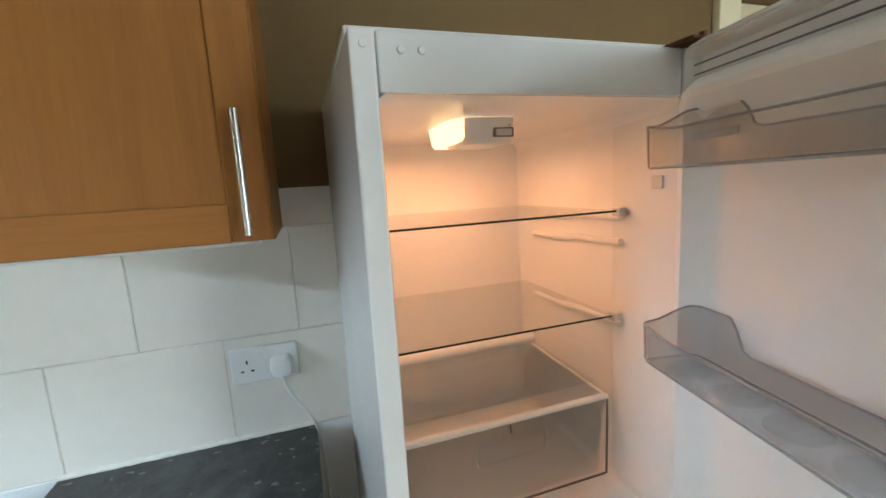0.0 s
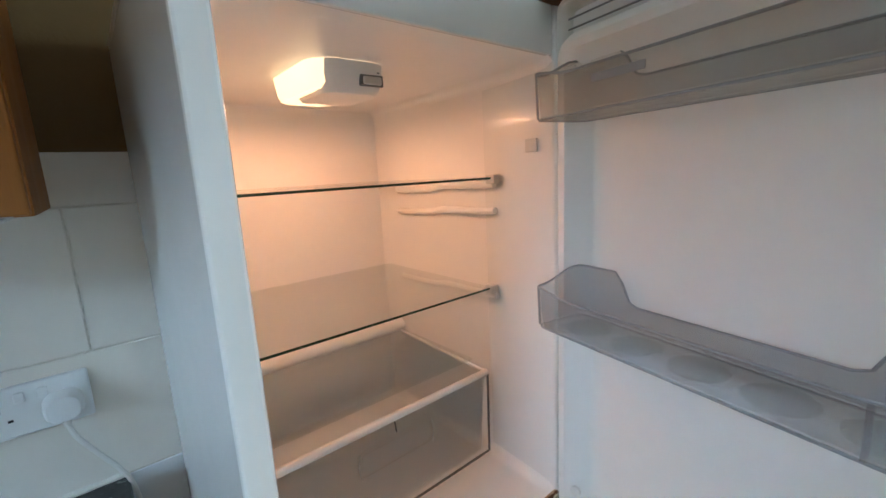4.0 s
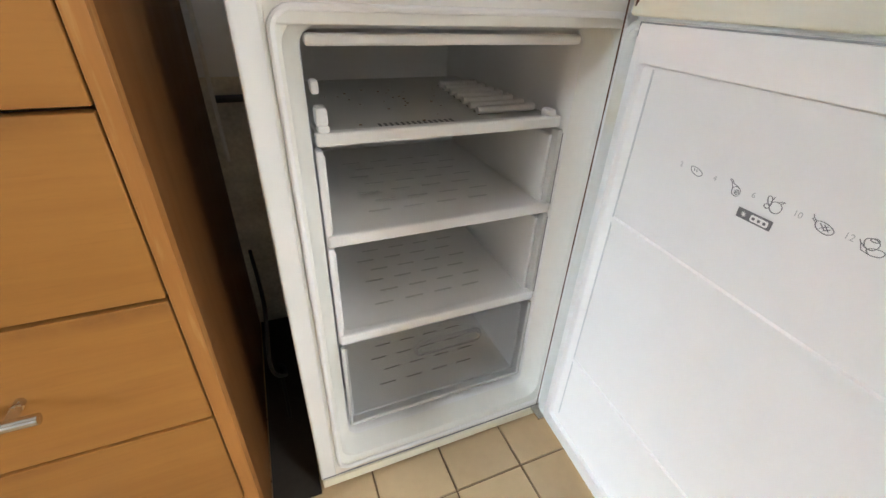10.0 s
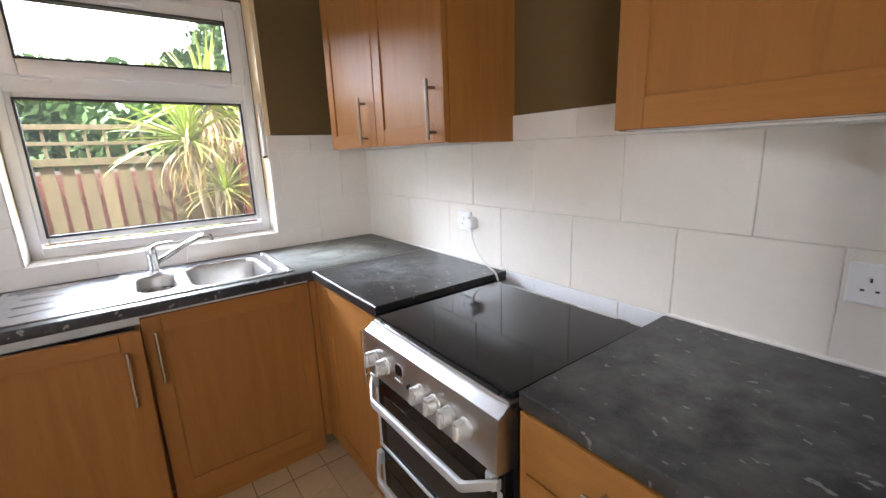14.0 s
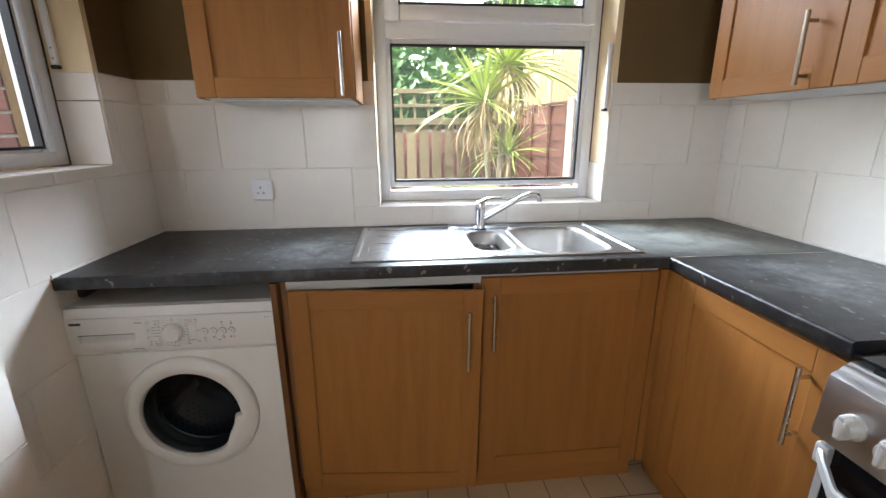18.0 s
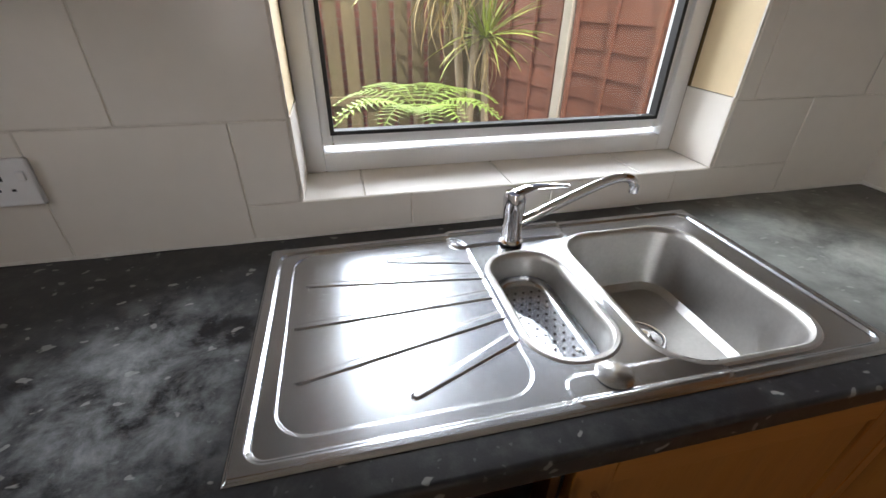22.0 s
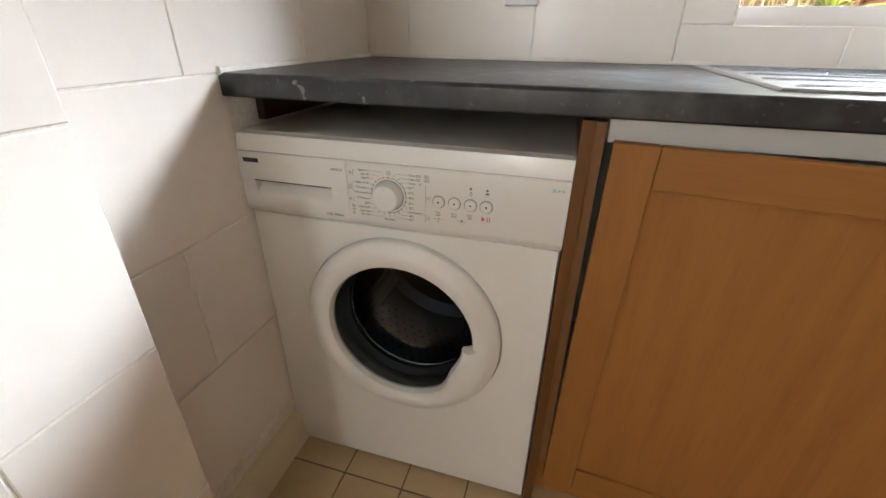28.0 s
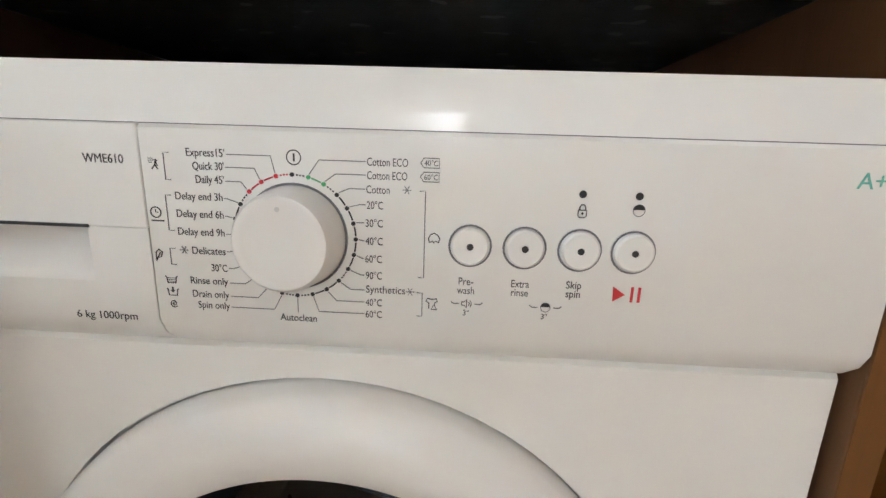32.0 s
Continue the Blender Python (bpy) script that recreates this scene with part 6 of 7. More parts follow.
LEFT = (("Express15'", 0.2442, 0.7652, 0.2868), ("Quick 30'", 0.2469, 0.7589, 0.2784), ("Daily 45'", 0.2479, 0.752, 0.271), ("Delay end 3h", 0.2364, 0.7433, 0.2633), ("Delay end 6h", 0.2362, 0.7343, 0.2625), ("Delay end 9h", 0.2359, 0.725, 0.2622),
        ("Delicates", 0.2424, 0.7157, 0.2625), ("30\u00b0C", 0.2519, 0.7068, 0.264), ("Rinse only", 0.2399, 0.6988, 0.2695), ("Drain only", 0.2403, 0.6914, 0.276), ("Spin only", 0.2427, 0.6853, 0.2845))
for k, (txt, x0, z, bend) in enumerate(LEFT):
    x1 = (0.2641, 0.2632, 0.2627, 0.2613, 0.2611, 0.2608, 0.2605, 0.2607, 0.2605, 0.2604, 0.2604)[k]
    printed(txt, x0, x1 - 0.0004, z)
    line("leader", [(x1 + 0.0006, z), (bend, z), on_ring(-1 - k, RING + 0.0016)])
RIGHT = (("Cotton ECO", 0.3548, 0.764, 0.311), ("Cotton ECO", 0.3545, 0.7575, 0.319), ("Cotton", 0.3458, 0.7506, 0.3255), ("20\u00b0C", 0.3425, 0.7429, 0.331), ("30\u00b0C", 0.3424, 0.7338, 0.332), ("40\u00b0C", 0.3423, 0.7246, 0.332), ("60\u00b0C", 0.3419, 0.7153, 0.332),
         ("90\u00b0C", 0.3419, 0.7065, 0.331), ("Synthetics", 0.354, 0.6984, 0.3255), ("40\u00b0C", 0.3419, 0.6918, 0.318), ("60\u00b0C", 0.3419, 0.6853, 0.3085))
for k, (txt, x1, z, bend) in enumerate(RIGHT):
    x0 = (0.3347, 0.3346, 0.3342, 0.3344, 0.3337, 0.3336, 0.3334, 0.3336, 0.3336, 0.3333, 0.3333)[k]
    printed(txt, x0, x1, z)
    line("leader", [(x0 - 0.0007, z), (bend, z), on_ring(1 + k, RING + 0.0016)])
printed("Autoclean", 0.2873, 0.307, 0.6812)
line("leader", [(KX, 0.6842), (KX, 0.692)])
part("power_symbol", lathe(bmesh.new(), [(0.0032, 0.0003), (0.0038, 0.0003)], 28, at(0.2985, 0.7648)), M["ink"], fas)
part("power_bar", B(0.2981, 0.2989, FP - 0.0003, FP, 0.7629, 0.7667), M["ink"], fas)
for x, z0, z1, side in ((0.2325, 0.7518, 0.7652, 1), (0.2313, 0.7258, 0.744, 1), (0.2305, 0.7076, 0.7163, 1), (0.3635, 0.7065, 0.7507, -1), (0.363, 0.6855, 0.6983, -1)):
    line("bracket_line", [(x + side * 0.0028, z1), (x, z1), (x, z0), (x + side * 0.0028, z0)])
for z, t_ in ((0.7643, "40\u00b0C"), (0.7576, "60\u00b0C")):
    printed(t_, 0.3627, 0.3694, z, 0.0038)
    outline("label_outline", (0.3655, z), ((-4.6, 0), (-3, 2.3), (4.5, 2.3), (4.5, -2.3), (-3, -2.3)), 0.0002)
for x, z in ((0.2382, 0.7157), (0.3544, 0.7509), (0.3567, 0.6986)):
    bm = bmesh.new()
    for a in (0, 60, 120):
        c, s = 0.0022 * math.cos(radians(a)), 0.0022 * math.sin(radians(a))
        tube(bm, [(x - c, FP - 0.0002, z - s), (x + c, FP - 0.0002, z + s)], 0.00024, 4)
    part("snow_symbol", bm, M["ink_grey"], fas)
# small line symbols: speed, clock, feather, basins, spiral, cotton boll, garments
outline("speed_symbol", (0.2274, 0.7597), ((-1.5, -2.8), (0.2, -0.8), (1.6, -1.2), (0.6, 0.8), (1.8, 1.6)), 0.0003, False)
outline("speed_symbol", (0.2274, 0.7597), ((-0.6, 1.6), (0.8, 2.0), (0.2, -0.8), (1.5, -2.9)), 0.0003, False)
for d in (2.4, 1.4, 0.4):
    outline("speed_line", (0.2274, 0.7597), ((-3.0, d), (-1.4 + 0.3 * d, d)), 0.0002, False)
outline("clock_symbol", (0.2252, 0.735), [(2.7 * math.cos(radians(20 * i)), 2.7 * math.sin(radians(20 * i))) for i in range(18)], 0.0003)
outline("clock_symbol", (0.2252, 0.735), ((0, 1.6), (0, 0), (1.3, 0)), 0.00025, False)
outline("small_print", (0.2258, 0.7307), ((-3.2, 0), (3.2, 0)), 0.0004, False)
outline("feather_symbol", (0.2244, 0.7126), ((-1.8, -2.8), (-1.7, 1.2), (0, 3), (1.7, 1.6), (1.0, -1.2), (-1.2, -1.6)), 0.00028)
outline("feather_symbol", (0.2244, 0.7126), ((-1.8, -3.4), (0.6, 1.2)), 0.00024, False)
for z in (0.6992, 0.6923):
    outline("basin_symbol", (0.2295, z), ((-3.2, 1.8), (-2.6, 1.6), (-2.2, -1.8), (2.2, -1.8), (2.6, 1.6), (3.2, 1.8)), 0.00028, False)
for d in (0.9, 0.0, -0.9):
    outline("water_line", (0.2295, 0.6992), ((-2.2, d), (2.2, d)), 0.00018, False)
part("drain_arrow", plate(bmesh.new(), [(-0.0012, 0.0), (0.0, -0.0014), (0.0012, 0.0), (0.0004, 0.0), (0.0004, 0.0016), (-0.0004, 0.0016), (-0.0004, 0.0)], 0, 0.0003, at(0.2296, 0.6934)), M["ink"], fas)
outline("spin_symbol", (0.2295, 0.6859), [(0.12 * i * math.cos(0.62 * i), 0.12 * i * math.sin(0.62 * i)) for i in range(20)], 0.00026, False)
outline("cotton_symbol", (0.3684, 0.7271), ((-2.2, -2), (-2.9, 0), (-1.8, 2), (0, 2.9), (1.8, 2), (2.9, 0), (2.2, -2), (0.8, -1.2), (0, -2.2), (-0.8, -1.2)), 0.00028)
outline("garment_symbol", (0.368, 0.6925), ((-1.4, -2.6), (-1.4, 0.6), (-3, 1.4), (-2.2, 3), (-0.6, 2.6), (0.6, 2.6), (2.4, 3), (3, 1.6), (1.6, 0.6), (1.4, -0.6), (2.8, -3), (-0.2, -3), (0.9, -0.8)), 0.00028, False)
for k, x in enumerate((0.3865, 0.4135, 0.4405, 0.4665)):
    bt = part("push_button", lathe(bmesh.new(), [(0.0108, 0.0), (0.0108, 0.0008), (0.0098, 0.0006), (0.0095, 0.0035), (0.0085, 0.0045), (0.0, 0.0038)], 28, at(x, 0.7245)), M["wm_panel"], fas, "round white push button")
    part("button_gap", lathe(bmesh.new(), [(0.0099, 0.0012), (0.0109, 0.0012)], 28, at(x, 0.7245)), M["ink_grey"], bt)
    part("button_dot", lathe(bmesh.new(), [(0.0, 0.0044), (0.0017, 0.0043), (0.0017, 0.0038)], 12, at(x, 0.7245)), M["ink"], bt)
for x, a, b, wa, wb in ((0.3853, "Pre-", "wash", 0.0074, 0.0088), (0.4129, "Extra", "rinse", 0.009, 0.0086), (0.4398, "Skip", "spin", 0.0076, 0.0072)):
    printed(a, x - wa / 2, x + wa / 2, 0.7056)
    printed(b, x - wb / 2, x + wb / 2, 0.7008)
for x in (0.3862, 0.4266):
    for s in (-1, 1):
        line("hold_line", [(x + s * 0.0082, 0.6945), (x + s * 0.0068, 0.6934), (x + s * 0.004, 0.6936)], 0.00028)
    printed('3"', x - 0.0018, x + 0.0012, 0.6886, 0.0042)
outline("speaker_symbol", (0.3858, 0.6936), ((-2.2, 0.9), (-1, 0.9), (0.4, 2.2), (0.4, -2.2), (-1, -0.9), (-2.2, -0.9)), 0.00026)
for r in (1.4, 2.4):
    outline("speaker_wave", (0.3862, 0.6936), [(r * math.cos(radians(a)), r * math.sin(radians(a))) for a in range(-45, 46, 15)], 0.00024, False)
for x in (0.4397, 0.4665):
    part("indicator_light", lathe(bmesh.new(), [(0.0, 0.0006), (0.0017, 0.0006), (0.0019, 0.0)], 16, at(x, 0.752)), M["ink"], fas)
outline("lock_symbol", (0.4402, 0.7432), ((-2.0, 1.2), (2.0, 1.2), (2.0, -1.6), (1.2, -2.4), (-1.2, -2.4), (-2.0, -1.6)), 0.00028)
outline("lock_shackle", (0.4402, 0.7444), ((-1.4, 0), (-1.4, 1.6), (-0.7, 2.6), (0.7, 2.6), (1.4, 1.6), (1.4, 0)), 0.0003, False)
part("keyhole", lathe(bmesh.new(), [(0.0, 0.0003), (0.0006, 0.0003)], 10, at(0.4402, 0.7428)), M["ink"], fas)
for x, z, r in ((0.467, 0.7452, 0.003), (0.4266, 0.6936, 0.0026)):
    part("child_lock_symbol", lathe(bmesh.new(), [(r - 0.0004, 0.0003), (r, 0.0003)], 24, at(x, z)), M["ink_grey"], fas)
    cap = [(r * math.cos(radians(a)), r * math.sin(radians(a))) for a in range(5, 176, 17)]
    part("symbol_cap", plate(bmesh.new(), cap, 0, 0.0003, at(x, z)), M["ink"], fas)
part("play_mark", plate(bmesh.new(), [(0, -0.004), (0.0058, -0.0002), (-0.0004, 0.004)], 0, 0.0003, at(0.4598, 0.7026)), M["ink_red"], fas, "red play and pause mark")
for x in (0.4684, 0.472):
    part("pause_bar", plate(bmesh.new(), [(0, -0.004), (0.0013, -0.004), (0.0013, 0.004), (0, 0.004)], 0, 0.0003, at(x, 0.7026)), M["ink_red"], fas)
lettering("A++", 0.011, M["ink_teal"], fas, at(0.5645, 0.7625, FP), depth=0.0001)


# ---- sockets, plugs and cables ----
def socket(m, width, gangs, label):
    s = thing("wall_socket", m, label, "socket", "wall sockets")
    part("face_plate", B(0, width, -0.011, 0.0, 0, 0.086, 0.004, 3), M["socket"], s)
    for g in gangs:
        for dx, dz, w_, h_ in ((0, 0.012, 0.004, 0.0085), (-0.0111, -0.0095, 0.0065, 0.004), (0.0111, -0.0095, 0.0065, 0.004)):
            part("pin_slot", B(g + dx - w_ / 2, g + dx + w_ / 2, -0.0116, -0.0105, 0.04 + dz - h_ / 2, 0.04 + dz + h_ / 2), M["ink"], s)
    return s


def rocker(s, x, z=0.066):
    part("switch", B(x - 0.0065, x + 0.0065, -0.0145, -0.0105, z - 0.009, z + 0.009, 0.002), M["socket"], s)


def plug(m, label, cable):
    p = thing("mains_plug", m, label, "plug", "mains plugs")
    bm = ring_loft(bmesh.new(), [[(a * s, y, b * s) for a, b in rrect(0.052, 0.05, 0.019, 6)] for s, y in ((1.0, 0.0), (1.02, -0.006), (0.98, -0.02), (0.8, -0.031), (0.5, -0.034))], True, True)
    part("plug_body", bm, M["socket"], p)
    part("strain_relief", tube(bmesh.new(), [(0, -0.013, -0.02), (0, -0.013, -0.036)], [0.0075, 0.005], 10), M["cable"], p)
    part("flex", tube(bmesh.new(), curve_pts(cable, 8), 0.0042, 8), M["cable"], p, "thin white flex")
    return p


s1 = socket(pose(0.24, NY - 0.0085, 1.051), 0.149, (0.036, 0.112), "white double wall socket with a plug in it")
rocker(s1, 0.062), rocker(s1, 0.09)
plug(pose(0.352, NY - 0.0195, 1.087), "white mains plug with a flex dropping behind the worktop", [(0, -0.013, -0.034), (0.008, -0.016, -0.06), (0.03, -0.02, -0.1), (0.052, -0.02, -0.14), (0.068, -0.016, -0.19), (0.075, -0.01, -0.3), (0.078, -0.008, -0.6)])
s2 = socket(pose(-1.035, NY - 0.0085, 1.045), 0.086, (0.043,), "white single wall socket with a plug in it")
rocker(s2, 0.072)
part("fuse_cover", B(-0.002, 0.03, -0.0125, -0.01, 0.03, 0.055, 0.002), M["socket"], s2)
plug(pose(-0.935, NY - 0.012, 1.085), "white mains plug with a long flex to the cooker", [(0, -0.013, -0.034), (0.01, -0.02, -0.06), (0.05, -0.035, -0.1), (0.1, -0.05, -0.132), (0.16, -0.06, -0.155), (0.19, -0.06, -0.168), (0.205, -0.05, -0.22)])
s3 = socket(pose(WX + 0.0085, -0.727, 1.034, 0, 0, 90), 0.084, (0.036,), "white single switched wall socket")
rocker(s3, 0.068, 0.056)

# behind the cabinets, between drawers and fridge
solid("power_cable", tube(bmesh.new(), curve_pts([(0.44, 1.2, 0.32), (0.455, 1.05, 0.28), (0.45, 0.95, 0.2), (0.47, 1.0, 0.12), (0.455, 1.1, 0.05), (0.46, 0.98, 0.008)], 8), 0.004, 8), M["black_cable"], "loose dark cable in the gap beside the fridge", "cable")
solid("water_pipe", tube(bmesh.new(), [(0.425, 1.33, 0.62), (0.492, 1.33, 0.62)], 0.008, 10), M["black_cable"], "dark pipe crossing the gap beside the fridge", "pipe", kind="structure")


# ---- the garden beyond the windows ----
shell("ground", B(-60, 60, -60, 60, -0.4, -0.16), M["earth"], "bare soil and paving of a small back garden")

# pale overcast sky beyond the gardens
bm = bmesh.new()
arc = [(55 * math.cos(radians(a)), 55 * math.sin(radians(a))) for a in range(110, 301, 10)]
ring_loft(bm, [[(x, y, z) for x, y in arc] for z in (-2.0, 14.0, 32.0)], wrap=False)
shell("backdrop", bm, glow("bright_white_sky", (0.94, 0.97, 1.0), 3.0), "bright white overcast sky beyond the gardens")


def run_fence(name, p0, p1, label):
    """A fence thing whose local x runs from p0 to p1, and its length."""
    a, b = Vector(p0), Vector(p1)
    ang = math.degrees(math.atan2(b.y - a.y, b.x - a.x))
    return thing(name, pose(a.x, a.y, -0.16, 0, 0, ang), label, "fence", "garden fences"), (b - a).length


# red lapped panels with concrete posts and a reed screen above
fn, ln = run_fence("panel_fence", (-5.35, 1.31), (-1.9, 2.15), "red-brown lapped fence panels between concrete posts")
posts = [0.0, 1.15, 2.35, 3.45]
for k, x in enumerate(posts):
    part("post", B(x - 0.045, x + 0.045, -0.055, 0.05, 0, 1.79, 0.008), M["concrete"], fn, "pale concrete fence post")
for x0, x1 in zip(posts, posts[1:]):
    for k in range(10):
        z = 0.06 + k * 0.166
        board = ring_loft(bmesh.new(), [[(x, y + random.uniform(-0.001, 0.001), zz + 0.008 * math.sin(7 * x + k * 2.1) * (zz < 0.05)) for y, zz in ((0.0, z), (-0.016, z - 0.012), (-0.003, z + 0.17), (0.006, z + 0.17))] for x in [x0 + 0.05 + (x1 - x0 - 0.1) * i / 12 for i in range(13)]], True, True)
        part("board", board, M["fence_red"], fn)
    for x in (x0 + 0.09, x0 + (x1 - x0) * 0.36, x0 + (x1 - x0) * 0.66, x1 - 0.09):
        part("batten", B(x - 0.018, x + 0.018, -0.042, -0.017, 0.03, 1.74, 0.003), M["fence_red"], fn)
    part("cap", B(x0 + 0.05, x1 - 0.05, -0.03, 0.03, 1.735, 1.755, 0.003), M["fence_red"], fn)
rd, _ = run_fence("reed_screen", (-5.35, 1.38), (-1.9, 2.22), "sunlit dry reed screen above the fence panels")
bm = bmesh.new()
x = 0.0
while x < ln:
    h_ = random.uniform(2.25, 2.5) + 0.12 * math.sin(x * 2)
    tube(bm, [(x, random.uniform(-0.004, 0.004), 1.2), (x + random.uniform(-0.012, 0.012), random.uniform(-0.006, 0.006), h_)], random.uniform(0.003, 0.006), 4)
    x += random.uniform(0.008, 0.013)
tagged(part("reeds", bm, M["reed"], rd), kind="stuff")
for z in (1.5, 1.95, 2.25):
    part("wire", tube(bmesh.new(), [(0, -0.009, z), (ln, -0.009, z)], 0.0012, 4), M["nickel"], rd)

# old paling fence with a trellis top, and brick seen between its pales
fo, lo = run_fence("paling_fence", (-5.3, -7.5), (-5.3, 1.3), "weathered grey-green paling fence with a trellis top")
k = 0
x = 0.02
pale = to_mesh("pale", B(0, 0.112, -0.02, 0.0, 0.03, 1.6, 0.002), M["fence_old"])
while x < lo:
    piece("pale", pale, fo, None, pose(x, random.uniform(-0.003, 0.003), 0, random.uniform(-0.6, 0.6), 0, 0))
    x += 0.152
for x in [0.05 + 1.72 * i for i in range(6)]:
    part("post", B(x - 0.045, x + 0.045, -0.11, -0.02, 0, 1.66, 0.006), M["fence_old"], fo)
for z in (0.62, 1.55):
    part("rail", B(0, lo, -0.075, -0.02, z, z + 0.075, 0.004), M["fence_old"], fo)
part("trellis_rail", B(0, lo, -0.06, -0.02, 1.9, 1.95, 0.003), M["fence_old"], fo, "pale sunlit top rail")
part("trellis_rail", B(0, lo, -0.05, -0.025, 1.75, 1.785, 0.003), M["fence_old"], fo)
lath = to_mesh("lath", B(0, 0.028, -0.028, -0.01, 1.6, 1.92, 0.002), M["fence_old"])
x = 0.04
while x < lo:
    piece("lath", lath, fo, (x, 0, 0))
    x += 0.16
bw = thing("brick_wall", pose(-5.75, -7.5, -0.16, 0, 0, 90), "old red brick wall behind the paling fence", "wall")
part("mortar_bed", B(0, 8.8, 0.0, 0.1, 0, 1.5), M["mortar"], bw)
bm = bmesh.new()
for r in range(19):
    for c in range(40):
        x = c * 0.225 + (0.11 if r % 2 else 0)
        box(bm, x, x + 0.215, -0.008, 0.05, 0.01 + r * 0.077, 0.01 + r * 0.077 + 0.066)
tagged(part("bricks", bm, M["brick"], bw, smooth=False), kind="stuff")


# cordylines: one leaf is a long folded blade that arches over
def blade(length, width, droop, seed):
    rnd = random.Random(seed)
    L, bm = 9, bmesh.new()
    rows = []
    for i in range(L + 1):
        t = i / L
        a = droop * t * t
        x = length * (t - 0.28 * droop * t ** 3)
        z = length * (-0.5 * droop * t * t)
        w = width * (0.45 + 1.1 * t) * (1 - t) ** 0.7 if t < 1 else 0.0006
        w = max(w, 0.0008)
        side = rnd.uniform(-0.004, 0.004) * t
        rows.append([bm.verts.new((x, side - w, z + w * 0.35)), bm.verts.new((x, side, z)), bm.verts.new((x, side + w, z + w * 0.35))])
    for p, q in zip(rows, rows[1:]):
        for j in (0, 1):
            bm.faces.new((p[j], p[j + 1], q[j + 1], q[j]))
    return bm


LEAF = [to_mesh("leaf", blade(0.5 + 0.05 * k, 0.017 + 0.0014 * (k % 3), 0.06 + 0.1 * k, k), M["sword_leaf"]) for k in range(6)]
DRY = [to_mesh("leaf", blade(0.5 + 0.05 * k, 0.012, 0.9 + 0.15 * k, 20 + k), M["dry_leaf"]) for k in range(4)]


def cordyline(x, y, heads, label):
    """heads: places of the leaf rosettes over the foot, with their size."""
    c = thing("cordyline_palm", pose(x, y, -0.16), label, "palm", "cordyline palms")
    for hx, hy, hz, s, n_g, n_d in heads:
        tk = part("trunk", tube(bmesh.new(), curve_pts([(0, 0, 0), (hx * 0.4, hy * 0.4, hz * 0.45), (hx * 0.9, hy * 0.9, hz * 0.85), (hx, hy, hz)], 6), [0.036 - 0.014 * i / 18 for i in range(19)], 10), M["bark"], c, "pale fibrous trunk")
        for i in range(n_g):
            el = math.degrees(math.asin(random.uniform(-0.2, 0.99)))
            m = Matrix.Translation((hx, hy, hz)) @ pose(0, 0, 0, 0, 0, random.uniform(0, 360)) @ pose(0, 0, 0, random.uniform(-25, 25), -el, 0) @ Matrix.Diagonal((s * random.uniform(0.8, 1.2),) * 3 + (1,))
            piece("leaf", LEAF[min(5, int((90 - el) / 22) + random.randint(0, 1))], c, None, m)
        for i in range(n_d):
            m = Matrix.Translation((hx, hy, hz - random.uniform(0.02, 0.14))) @ pose(0, 0, 0, 0, 0, random.uniform(0, 360)) @ pose(0, 0, 0, random.uniform(-30, 30), random.uniform(5, 55), 0) @ Matrix.Diagonal((s * random.uniform(0.7, 1.1),) * 3 + (1,))
            piece("leaf", DRY[random.randint(0, 3)], c, None, m)
    return c


cordyline(-4.35, 0.85, [(0.0, 0.08, 2.08, 1.15, 125, 85), (0.06, -0.14, 1.74, 1.0, 95, 45)], "tall spiky cordyline palm with green and straw leaves")
cordyline(-4.2, 0.98, [(-0.1, -0.02, 1.26, 0.72, 80, 14)], "young cordyline palm with bright green sword leaves")

# fern by the wall
fe = thing("fern", pose(-3.75, 0.36, 0.08), "bright green fern with feathered fronds", "fern")
for k in range(13):
    a, L = k * 137.5, random.uniform(0.5, 0.75)
    spine = [Vector((L * t * 0.85, 0, 0.62 + L * (0.75 * t - 0.7 * t * t))) for t in [i / 16 for i in range(17)]]
    bm = tube(bmesh.new(), spine, 0.003, 5)
    for i in range(2, 17):
        w = 0.13 * math.sin(math.pi * min(1, i / 16 * 0.92 + 0.08)) + 0.01
        for s in (-1, 1):
            p = spine[i]
            q = p + Vector((0.03, s * w, -0.012))
            d = Vector((0.016, 0, 0))
            bm.faces.new([bm.verts.new(v) for v in (p - d * 0.6, p + d * 0.6, q)])
            r_ = p + (q - p) * 0.5
            bm.faces.new([bm.verts.new(v) for v in (r_ - d * 0.8, r_ + d, r_ + Vector((0.012, s * 0.02, 0.004)))])
    part("frond", bm, M["fern_leaf"], fe, "", pose(0, 0, 0, 0, 0, a))
part("crown_base", lathe(bmesh.new(), [(0.03, -0.25), (0.04, 0.3), (0.03, 0.66)], 10, None, True), M["bark"], fe)


